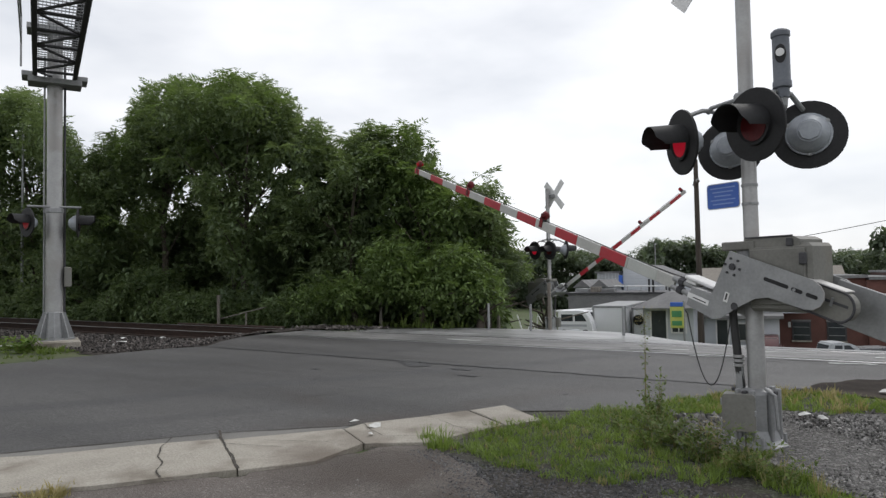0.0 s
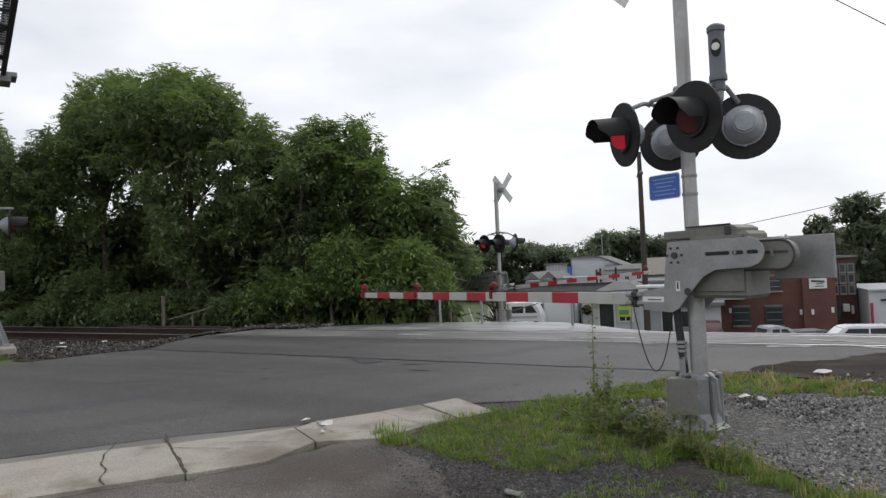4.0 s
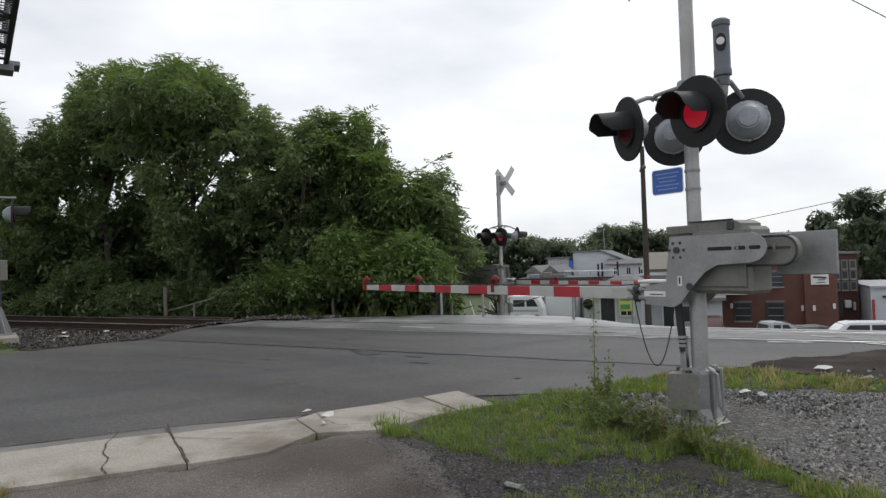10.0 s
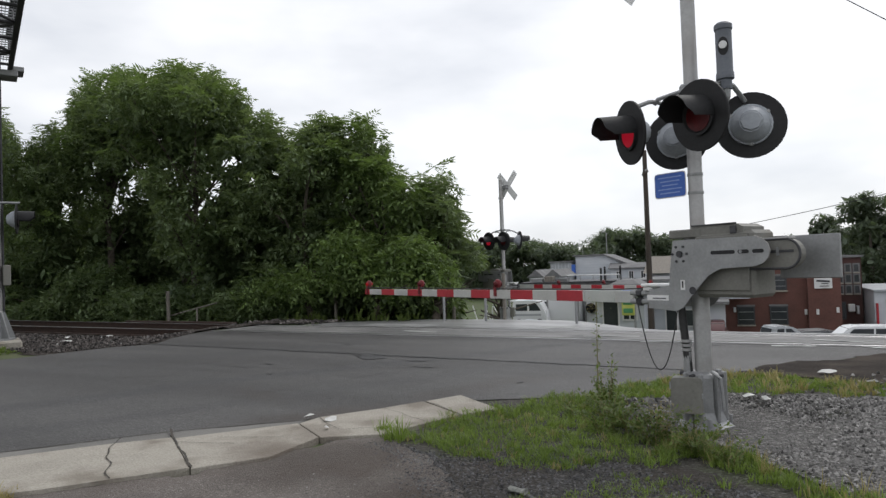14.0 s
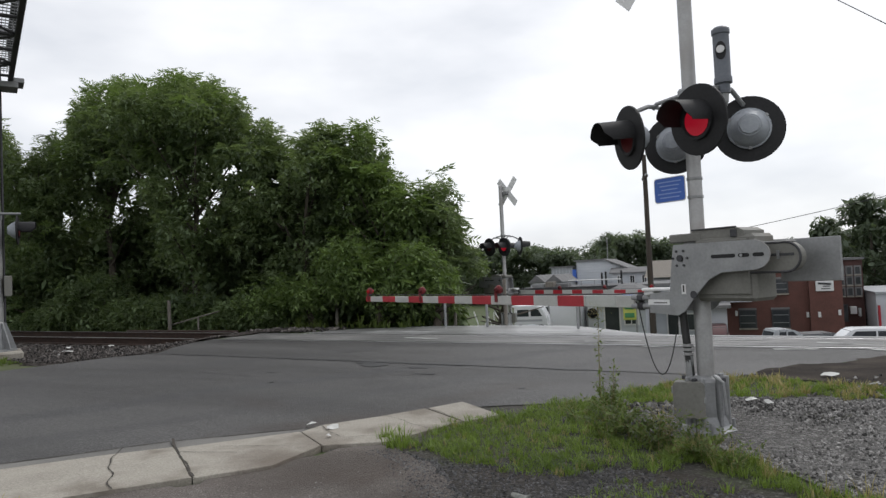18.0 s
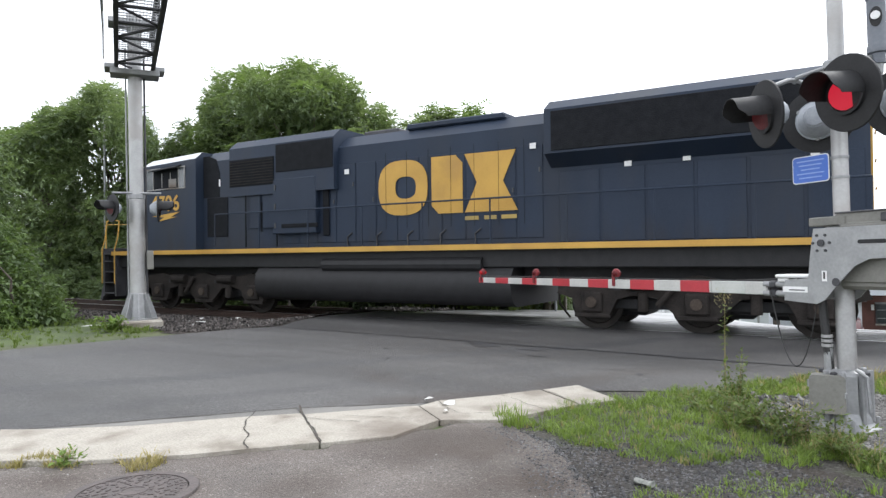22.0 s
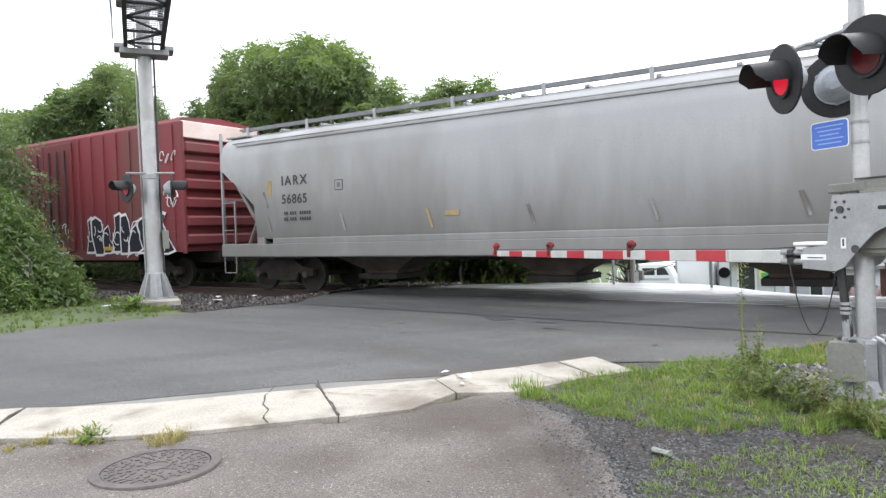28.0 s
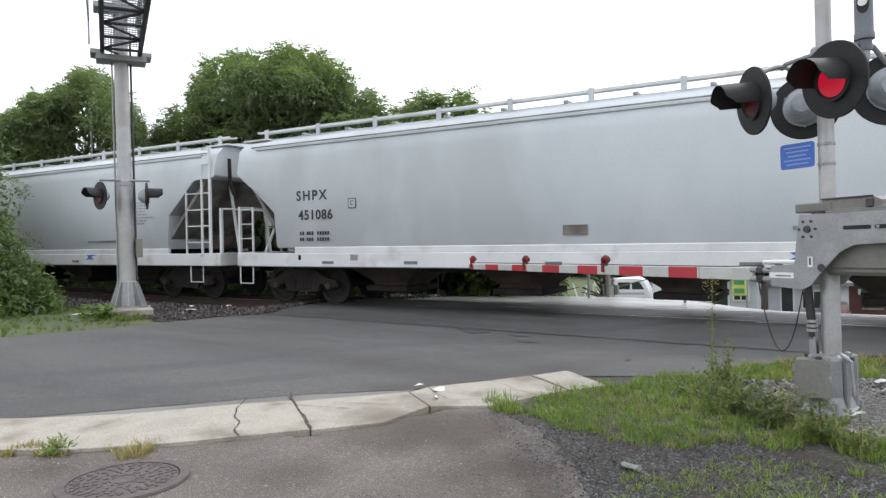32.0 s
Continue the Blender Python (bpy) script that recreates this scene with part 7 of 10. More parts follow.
for word, x in (("KL", 1.05), ("RX", 1.86)):
    lettering(word, 0.34, pose(x, -BY - 0.06, 2.55, 90), SIGN_WHITE, X, "white reporting marks", bold=0.008, space=1.2)
for word, x in (("56", 1.02), ("08", 1.83), ("51", 2.68)):
    lettering(word, 0.38, pose(x, -BY - 0.064, 2.02, 90), SIGN_WHITE, X, "white car number", bold=0.008)
part("dark_patch", one(box, (1.02, -BY - 0.05, 2.03), (0.46, 0.006, 0.4)), BOX_RED, X)
part("yellow_plate", one(box, (1.02, -BY - 0.052, 1.23), (0.5, 0.008, 0.18)), LOCO_YELLOW, X, "yellow reflective plate")
part("bare_panel", one(box, (5.5, -BY - 0.062, 1.78), (0.6, 0.012, 0.36), None, 0.004), SCRAP, X, "dull grey bolted panel")
part("dark_plate", one(box, (5.52, -BY - 0.062, 1.42), (0.5, 0.01, 0.22)), BOX_RED, X)
part("plate_line", one(box, (5.52, -BY - 0.069, 1.42), (0.32, 0.004, 0.05)), SIGN_WHITE, X)
for x in (3.27, 5.55, 9.2, 11.9, 14.0):
    part("yellow_plate", one(box, (x, -BY - 0.064, 1.24), (0.48, 0.008, 0.12)), LOCO_YELLOW, X, "yellow reflective plate")
part("yellow_plate", one(box, (14.1, -BY - 0.066, 1.72), (0.42, 0.008, 0.22)), LOCO_YELLOW, X, "yellow reflective plate")
for x, z, w in ((14.1, 2.52, 0.34), (14.1, 2.36, 0.42), (14.1, 2.2, 0.3), (14.1, 2.04, 0.38), (6.3, 2.95, 0.3), (6.3, 2.85, 0.22)):
    part("small_line", one(box, (x, -BY - 0.06, z), (w, 0.006, 0.06)), SIGN_WHITE, X)
part("black_plate", one(box, (3.36, -BY - 0.066, 2.04), (0.3, 0.008, 0.26)), SIGN_BLACK, X)
for k in range(2):
    part("plate_line", one(box, (3.36, -BY - 0.072, 2.09 - 0.1 * k), (0.16, 0.004, 0.03 + 0.04 * k)), SIGN_WHITE, X)
# sprayed swoosh of dark blades with pale borders on the leading lower side
SWOOSH = [[(1.32, 1.1), (1.36, 1.55), (1.62, 1.42), (1.78, 1.44), (1.9, 2.12), (2.12, 1.86), (2.5, 1.78), (2.84, 1.8), (2.72, 1.5), (2.9, 1.12), (2.2, 1.08)], [(2.9, 1.7), (3.06, 2.0), (3.3, 1.9), (3.5, 1.45), (3.42, 1.14), (3.0, 1.12)],
          [(3.44, 1.84), (3.62, 2.3), (4.26, 2.25), (3.98, 1.9)], [(3.5, 1.14), (3.68, 1.82), (4.0, 1.78), (4.3, 2.02), (4.72, 2.06), (4.5, 1.64), (5.16, 1.68), (4.92, 1.34), (5.2, 1.12), (4.3, 1.1)],
          [(5.02, 1.82), (5.08, 2.24), (5.5, 2.2), (6.05, 2.06), (6.62, 2.05), (6.72, 1.72), (6.42, 1.42), (6.7, 1.12), (6.2, 1.1), (5.9, 1.46), (5.3, 1.6)], [(6.72, 1.5), (6.8, 2.0), (7.0, 2.3), (7.46, 2.2), (7.4, 1.7), (7.5, 1.15), (6.9, 1.12)]]
part("sprayed_fade", one(prism, [(2.9, 1.1), (2.95, 1.9), (3.4, 2.35), (4.2, 2.5), (5.0, 2.5), (5.8, 2.75), (6.6, 2.45), (7.3, 2.7), (7.7, 2.3), (7.7, 1.1)], -BY - 0.05, -BY - 0.0506), GRAFFITI_PINK, X, "faded red sprayed patch")
for k, pts in enumerate(SWOOSH):
    mx, mz = sum(p[0] for p in pts) / len(pts), sum(p[1] for p in pts) / len(pts)
    part("sprayed_outline", one(prism, [(mx + (p[0] - mx) * 1.09, max(mz + (p[1] - mz) * 1.12, 1.05)) for p in pts], -BY - 0.0508, -BY - 0.052 - 0.001 * k), GRAFFITI_WHITE, X, "white sprayed outline")
    part("sprayed_fill", one(prism, pts, -BY - 0.052, -BY - 0.056 - 0.001 * k), GRAFFITI_BLACK, X, "black sprayed fill")
part("sprayed_fade", one(prism, [(0.1, 1.1), (0.2, 1.45), (0.5, 1.6), (0.8, 1.45), (1.2, 1.75), (1.45, 1.5), (1.45, 1.1)], -BY - 0.05, -BY - 0.0505), GRAFFITI_PINK, X, "faded red sprayed patch")
part("sprayed_fade", one(prism, [(1.3, 1.08), (1.3, 1.53), (1.47, 1.62), (1.47, 1.08)], -BY - 0.05, -BY - 0.053), GRAFFITI_WHITE, X, "white sprayed bar")
for cx, cz, rr in ((3.14, 1.5, 0.24), (3.14, 1.5, 0.1)):
    part("sprayed_stroke", one(pipe, [(cx + rr * 0.7 * math.cos(q * 0.5236), -BY - 0.06, cz + rr * math.sin(q * 0.5236)) for q in range(13)], 0.022, 4), GRAFFITI_WHITE, X)
for k, line in enumerate((((1.9, 1.6), (2.2, 1.3), (2.6, 1.55)), ((2.3, 1.7), (2.45, 1.3), (2.8, 1.2)), ((3.75, 1.3), (4.0, 1.7), (4.3, 1.4)), ((4.3, 1.85), (4.1, 1.3), (4.6, 1.5), (4.9, 1.2)), ((3.7, 2.15), (4.0, 2.05)), ((5.4, 2.05), (6.1, 1.95), (6.5, 1.8)), ((6.0, 1.3), (6.4, 1.5), (6.2, 1.75)), ((6.9, 1.3), (7.1, 2.0), (7.35, 1.5)))):
    part("sprayed_stroke", one(pipe, [(x, -BY - 0.06, z) for x, z in line], 0.018, 4), GRAFFITI_WHITE, X)
for k in range(2):
    part("sprayed_stroke", one(box, (1.75, -BY - 0.06, 1.14 + 0.1 * k), (0.4 - 0.06 * k, 0.004, 0.025)), GRAFFITI_WHITE, X)
for k, w in enumerate((0.36, 0.3)):
    part("small_line", one(box, (1.03, -BY - 0.06, 1.73 - 0.14 * k), (w, 0.006, 0.06)), SIGN_WHITE, X)
    part("small_line", one(box, (1.83, -BY - 0.06, 1.77 - 0.14 * k), (w, 0.006, 0.05)), SIGN_WHITE, X)


def graffiti(c, x0, x1, z0, z1, y, seed, n):
    """Interlocking sprayed shapes: tall dark blades and loops with white borders, and loose white strokes."""
    r = random.Random(seed)
    w = (x1 - x0) / n
    for k in range(n):
        cx = x0 + w * (k + 0.5)
        zt, zl = z1 + r.uniform(-0.25, 0.1) * (z1 - z0), z0 + r.uniform(-0.02, 0.15) * (z1 - z0)
        sl = r.uniform(-0.5, 0.5) * w
        pts = [(cx - w * r.uniform(0.4, 0.8), zl), (cx - w * r.uniform(0.2, 0.6) + sl, (zl + zt) / 2 + r.uniform(-0.1, 0.2)), (cx + sl - w * r.uniform(0.2, 0.5), zt - r.uniform(0, 0.15)), (cx + sl + w * r.uniform(-0.1, 0.3), zt),
               (cx + sl + w * r.uniform(0.35, 0.7), zt - r.uniform(0.05, 0.3)), (cx + w * r.uniform(0.1, 0.4), (zl + zt) / 2), (cx + w * r.uniform(0.4, 0.85), zl + r.uniform(0, 0.2)), (cx + w * 0.2, zl)]
        mx, mz = sum(p[0] for p in pts) / 8, sum(p[1] for p in pts) / 8
        d = 0.004 * (k % 3)
        part("sprayed_outline", one(prism, [(mx + (p[0] - mx) * 1.22, mz + (p[1] - mz) * 1.14) for p in pts], y - d, y - d - 0.001), GRAFFITI_WHITE, c, "white sprayed outline")
        part("sprayed_fill", one(prism, pts, y - d - 0.001, y - d - 0.003), GRAFFITI_BLACK, c, "black sprayed fill")
        for j in range(3):
            a0, rr, ex = r.uniform(0, 6.28), r.uniform(0.12, 0.32), (r.uniform(-0.3, 0.3), r.uniform(-0.35, 0.35))
            arc = [(mx + ex[0] * w + rr * 0.7 * math.cos(a0 + q * 0.45), mz + ex[1] * (z1 - z0) + rr * math.sin(a0 + q * 0.45)) for q in range(6)]
            bm = bmesh.new()
            for p, q in zip(arc, arc[1:]):
                dv = Vector((q[0] - p[0], q[1] - p[1]))
                nv = Vector((-dv.y, dv.x)).normalized() * 0.018
                prism(bm, [(p[0] + nv.x, p[1] + nv.y), (q[0] + nv.x, q[1] + nv.y), (q[0] - nv.x, q[1] - nv.y), (p[0] - nv.x, p[1] - nv.y)], y - 0.013, y - 0.016)
            part("sprayed_stroke", bm, GRAFFITI_WHITE, c)


graffiti(X, 7.7, 9.6, 1.0, 2.15, -BY - 0.05, 5, 5)
graffiti(X, 10.7, 15.1, 1.0, 2.2, -BY - 0.05, 6, 9)
r9 = random.Random(9)
for j in range(9):
    cx, cz = 0.22 + 0.16 * (j % 5), 4.2 - 0.4 * (j // 5) + r9.uniform(-0.05, 0.05)
    rx_, rz_ = r9.uniform(0.06, 0.1), r9.uniform(0.14, 0.26) * (0.7 if j > 4 else 1)
    a0, nn = r9.uniform(0, 6), r9.randint(8, 13)
    part("sprayed_stroke", one(pipe, [(cx + rx_ * math.cos(a0 + q * 0.5) + 0.03 * math.sin(q), -BY - 0.055, cz + rz_ * math.sin(a0 + q * 0.5)) for q in range(nn)], 0.011, 4), GRAFFITI_WHITE, X, "thin white sprayed loop")
for zz, x0, x1 in ((4.52, 0.3, 0.62), (3.42, 0.22, 0.72)):
    part("sprayed_stroke", one(pipe, [(x0, -BY - 0.055, zz - 0.04), ((x0 + x1) / 2, -BY - 0.055, zz + 0.03), (x1, -BY - 0.055, zz)], 0.013, 4), GRAFFITI_WHITE, X)
for k, (cx, cz) in enumerate(((14.82, 3.98), (15.08, 3.9), (15.36, 3.96), (14.95, 2.86), (15.2, 2.8), (15.42, 2.86), (15.1, 2.6), (15.35, 2.58))):
    part("sprayed_stroke", one(pipe, [(cx + 0.1 * math.cos(k + q * 0.55), -BY - 0.058, cz + 0.14 * math.sin(k * 2 + q * 0.6)) for q in range(10)], 0.015, 4), GRAFFITI_WHITE, X)
freight_truck(X, 1.85)
freight_truck(X, BL - 1.85)
coupler(X, 0.0, -1)
coupler(X, BL, 1)


# covered hoppers
NOTICE_X = 14.82
def hopper(offset, L, body, sill, label, marks, number, grey):
    c = car("covered_hopper", offset, label, "hopper car")
    zb = 1.42

    def ring(x, z0):
        base = [(1.46 if z0 < 1.6 else 1.5, z0)] + [(1.5, max(z0, 1.5)), (1.53, max(z0, 2.6)), (1.5, 3.65), (1.43, 3.98), (1.2, 4.2), (0.7, 4.38), (0.0, 4.44)]
        left = [(x, -y, max(z, z0)) for y, z in base]
        right = [(x, y, max(z, z0)) for y, z in base[-2::-1]]
        return left + right
    bm = bmesh.new()
    loft(bm, [ring(x, z) for x, z in ((0.14, 3.4), (0.2, 3.33), (0.57, 3.04), (1.42, 2.33), (1.5, zb)) + (((L - 1.8, zb), (L - 1.76, 2.1), (L - 0.87, 3.4), (L - 0.4, 3.92)) if grey else ((L - 2.15, zb), (L - 2.08, 2.38), (L - 1.06, 3.26), (L - 0.9, 3.33), (L - 0.2, 3.37), (L - 0.14, 3.42)))])
    bd = part("body", bm, body, c, "smooth curved-side hopper body", smooth=True)
    for s in (-1, 1):
        part("eave_rail", one(box, (L / 2, s * 1.44, 4.0), (L - 1.5, 0.05, 0.07), None, 0.01), body, bd)
    # slope sheets in the end openings
    for e in (0, 1):
        def fx(v):
            return v if e == 0 else L - v
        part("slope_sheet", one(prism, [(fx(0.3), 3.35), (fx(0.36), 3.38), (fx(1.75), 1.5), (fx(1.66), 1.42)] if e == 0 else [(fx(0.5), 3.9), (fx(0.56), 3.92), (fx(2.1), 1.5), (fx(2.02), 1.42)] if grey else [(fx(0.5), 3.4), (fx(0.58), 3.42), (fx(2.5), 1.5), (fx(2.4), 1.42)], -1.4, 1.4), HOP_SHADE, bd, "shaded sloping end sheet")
        tall = 3.1 if e and grey else 1.25
        part("end_post", one(box, (fx(0.06), -1.38, 1.28 + tall / 2), (0.08, 0.08, tall), None, 0.01), sill, c)
        part("end_post", one(box, (fx(0.06), 1.38, 1.28 + tall / 2), (0.08, 0.08, tall), None, 0.01), sill, c)
        part("end_rail", one(rod, (fx(0.06), -1.38, 1.26 + tall), (fx(0.06), 1.38, 1.26 + tall), 0.025, seg=6), sill, c)
        for y in (-0.6, 0.6):
            part("end_brace", one(rod, (fx(0.2), y, 1.3), (fx(0.62 if e else 0.9), y, 3.6 if e else 2.6), 0.045, seg=6), sill, c)
        part("brake_cylinder", one(rod, (fx(0.5), -0.5, 1.62), (fx(0.5), 0.35, 1.62), 0.16, seg=14), GRIME, c)
        part("air_reservoir", one(rod, (fx(0.95), -0.8, 1.6), (fx(0.95), 0.6, 1.6), 0.2, seg=14), GRIME_BROWN, c)
        part("end_platform", one(box, (fx(0.45), 0, 1.27), (0.9, 2.7, 0.05)), sill, c)
        part("end_beam", one(box, (fx(0.1), 0, 1.12), (0.16, 2.95, 0.34), None, 0.02), sill, c)
        part("roof_platform", one(box, (fx(0.45), 0, 4.3), (0.9, 2.3, 0.04)), sill, c)
        for s in (-1, 1):
            lx = 0.42
            lh = 3.15 if e else 1.3
            if e and not grey:
                la = part("ladder", one(box, (L - 0.33, s * 1.52, 2.7), (0.08, 0.05, 3.0)), sill, c, "tall end ladder")
                part("ladder_rail", one(box, (L - 0.66, s * 1.52, 2.45), (0.06, 0.04, 2.5)), sill, la)
                part("ladder_rail", one(box, (L - 1.3, s * 1.52, 2.15), (0.04, 0.04, 1.75)), sill, la)
                for k in range(4):
                    part("rung", one(rod, (L - 1.3, s * 1.52, 1.6 + 0.45 * k), (L - 0.33, s * 1.52, 1.6 + 0.45 * k), 0.018, seg=5), sill, la)
                for k in range(3):
                    part("rung", one(rod, (L - 0.66, s * 1.52, 3.35 + 0.4 * k), (L - 0.33, s * 1.52, 3.35 + 0.4 * k), 0.018, seg=5), sill, la)
                part("stirrup", one(pipe, [(L - 1.2, s * 1.48, 1.0), (L - 1.2, s * 1.48, 0.5), (L - 0.7, s * 1.48, 0.5), (L - 0.7, s * 1.48, 1.0)], 0.02, 5), sill, c)
                part("end_pipe", one(pipe, [(L - 0.02, s * 1.1, 3.9), (L - 0.0, s * 1.1, 3.2), (L + 0.04, s * 1.0, 2.9)], 0.05, 6), GRIME, c)
                continue
            la = part("ladder", one(box, (fx(lx - 0.24), s * 1.5, 1.2 + lh / 2), (0.04, 0.04, lh)), sill, c, "end ladder")
            part("ladder_rail", one(box, (fx(lx + 0.24), s * 1.5, 1.2 + lh / 2), (0.04, 0.04, lh)), sill, la)
            for k in range(8 if e else 4):
                part("rung", one(rod, (fx(lx - 0.24), s * 1.5, 1.3 + 0.38 * k), (fx(lx + 0.24), s * 1.5, 1.3 + 0.38 * k), 0.013, seg=5), sill, la)
            part("stirrup", one(pipe, [(fx(0.16), s * 1.48, 1.0), (fx(0.16), s * 1.48, 0.5), (fx(0.62), s * 1.48, 0.5), (fx(0.62), s * 1.48, 1.0)], 0.02, 5), sill, c)
        part("handbrake_wheel" if e == 0 else "end_grab", one(turned, [(0.22, -0.02), (0.24, 0), (0.22, 0.02), (0.2, 0)], pose(fx(0.02), 0.4, 2.3, 0, 90), 16), sill, c)
    if grey:
        for s in (-1, 1):
            part("corner_post", one(box, (0.1, s * 1.43, 2.8), (0.07, 0.07, 3.2), None, 0.01), sill, c, "tall corner post")
            part("step_box", one(box, (1.62, s * 1.44, 1.5), (0.3, 0.1, 0.6), None, 0.02), sill, c)
        part("rust_streak", one(box, (2.05, -1.534, 2.75), (0.16, 0.006, 0.4)), RUST_STREAK, c, "rust-brown streak")
        # posts, pipes and valves crowding the trailing end, inner posts in the shade-dark grey
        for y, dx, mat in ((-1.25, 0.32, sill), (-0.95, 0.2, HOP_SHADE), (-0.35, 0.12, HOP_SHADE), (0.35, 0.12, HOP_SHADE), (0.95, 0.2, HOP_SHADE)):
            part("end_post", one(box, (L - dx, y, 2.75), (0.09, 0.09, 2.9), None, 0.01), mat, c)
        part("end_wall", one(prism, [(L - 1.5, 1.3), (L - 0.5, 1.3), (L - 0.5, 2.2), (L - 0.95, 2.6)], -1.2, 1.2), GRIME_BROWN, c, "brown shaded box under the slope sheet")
        # brown box fills the open end, coloured for the shade under the sheet
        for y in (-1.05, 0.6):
            part("air_hose", one(pipe, [(L - 0.1, y, 4.1), (L + 0.06, y, 3.4), (L + 0.1, y + 0.05, 2.6), (L + 0.02, y, 1.4)], 0.035, 6), RUBBER, c)
        part("cross_rail", one(rod, (L - 1.25, -1.46, 2.42), (L - 0.1, -1.46, 2.42), 0.025, seg=6), sill, c)
        part("cross_rail", one(rod, (L - 0.95, -1.46, 2.0), (L - 0.1, -1.46, 2.0), 0.02, seg=6), sill, c)
    both(c, "side_sill", sill, lambda bm, s: box(bm, (L / 2, s * 1.5, 1.12), (L - 0.3, 0.08, 0.34), None, 0.015), "pale side sill")
    both(c, "sill_cap", sill, lambda bm, s: box(bm, (L / 2, s * 1.47, 1.36), (L - 4.2, 0.1, 0.16), None, 0.02))
    both(c, "sill_flange", DARK_STEEL, lambda bm, s: box(bm, (L / 2, s * 1.52, 0.945), (L - 3.0, 0.1, 0.02)))
    # outlets
    n = 3 if grey else 4
    for k in range(n):
        x0 = 2.6 + (L - 5.2) * k / n
        x1 = 2.6 + (L - 5.2) * (k + 1) / n
        xm = (x0 + x1) / 2
        bm = bmesh.new()
        loft(bm, [[(xm - wx, -wy, z), (xm + wx, -wy, z), (xm + wx, wy, z), (xm - wx, wy, z)] for wx, wy, z in (((x1 - x0) / 2 - 0.05, 1.35, 1.42), (0.5, 0.55, 0.55), (0.45, 0.5, 0.42))])
        part("outlet_bay", bm, GRIME_BROWN, c, "dark outlet hopper under the car")
        part("outlet_gate", one(box, (xm, 0, 0.4), (1.2, 1.5, 0.14), None, 0.02), GRIME, c)
    part("centre_sill", one(box, (L / 2, 0, 0.95), (L - 0.4, 0.4, 0.3)), GRIME, c)
    # roof hatches and running boards
    part("hatch_trough", one(box, (L / 2, 0, 4.42), (L - 2.4, 0.55, 0.12), None, 0.02), body, c, "long roof hatch")
    for k in range(12):
        part("hatch_clamp", one(box, (1.4 + k * (L - 2.8) / 11, 0, 4.5), (0.1, 0.7, 0.06)), GALV, c)
    walk_mat, zw = (WALK_GREY, 4.53) if grey else (HOP_SILL, 4.55)
    for s in (-1, 1):
        wb = part("running_board", one(box, (L / 2, s * 0.86, zw), (L - 0.5, 0.03, 0.04)), walk_mat, c, "grated roof walkway")
        part("running_board_edge", one(box, (L / 2, s * 0.6, zw), (L - 0.5, 0.03, 0.04)), walk_mat, wb)
        part("running_board_grate", one(box, (L / 2, s * 0.73, zw - 0.005), (L - 0.6, 0.22, 0.015)), walk_mat, wb)
        part("running_board_lip", one(box, (L / 2, s * 0.885, zw - 0.02), (L - 0.7, 0.015, 0.1 if grey else 0.05)), walk_mat, wb)
        n = 9 if grey else 11
        for k in range(n):
            x = 0.6 + k * (L - 1.2) / (n - 1)
            part("board_bracket", one(box, (x, s * 0.89, zw - 0.1), (0.09 if grey else 0.12, 0.05, 0.3), None, 0.01), body, c)
        # darker crease along the eave drawn as a thin strip
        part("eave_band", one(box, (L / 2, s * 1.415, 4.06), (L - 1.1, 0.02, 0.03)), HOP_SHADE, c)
    # markings
    xm = 2.95 if grey else 2.7
    up_ = 0.21 if grey else 0
    lettering(marks, 0.34, pose(xm, -1.537, 2.7 + up_, 90), SIGN_BLACK, c, "black reporting marks", space=1.3, bold=0.006)
    lettering(number, 0.33, pose(xm + (0 if grey else 0.12), -1.537, 2.22 + up_, 90), SIGN_BLACK, c, "black car number", space=1.12, bold=0.006)
    for k in range(2):
        for w, dx in ((0.05, -0.46), (0.05, -0.38), (0.05, -0.24), (0.05, -0.16), (0.05, -0.08), (0.05, 0.1), (0.05, 0.18), (0.05, 0.26), (0.05, 0.34), (0.05, 0.42)):
            part("small_line", one(box, (xm + 0.1 + dx, -1.536, 1.78 + up_ * 1.4 - 0.15 * k), (w, 0.006, 0.085)), DARK_STEEL, c)
    part("placard", one(box, (L - 4.05 if not grey else L - 4.0, -1.532, 1.75 if not grey else 1.85), (0.52, 0.008, 0.24)), DARK_STEEL, c, "black data panel")
    part("placard_line", one(box, (L - 4.05 if not grey else L - 4.0, -1.54, 1.75 if not grey else 1.85), (0.02, 0.004, 0.24)), SIGN_WHITE, c)
    if grey:
        for k, x in enumerate((1.9, 2.0, 4.55, 7.1, 9.6, 12.1, 14.6, 16.9)):
            up = 0.65 if k == 0 else 0
            part("rust_streak", one(prism, [(x - 0.1, 2.0 + up), (x - 0.03, 2.02 + up), (x + 0.1, 1.6 + up), (x + 0.05, 1.58 + up)], -1.532, -1.537), RUST_STREAK if k in (3, 7) else HOP_SHADE, c, "rust-brown streak")
        part("rust_streak", one(box, (7.7, -1.534, 1.9), (0.36, 0.006, 0.12)), RUST_STREAK, c, "rust-brown streak")
        sq = part("square_mark", one(box, (4.46, -1.534, 2.71), (0.26, 0.006, 0.26)), DARK_STEEL, c)
        part("square_mark_field", one(box, (4.46, -1.538, 2.71), (0.22, 0.006, 0.22)), body, sq)
        part("square_mark_bar", one(box, (4.46, -1.543, 2.71), (0.1, 0.004, 0.12)), HOP_SHADE, sq)
        part("small_line", one(box, (7.2, -1.545, 1.22), (1.6, 0.006, 0.12)), HOP_GREY, c)
    else:
        for k in range(8):
            bm = bmesh.new()
            xw = NOTICE_X + (0.12 if k == 2 else 0)
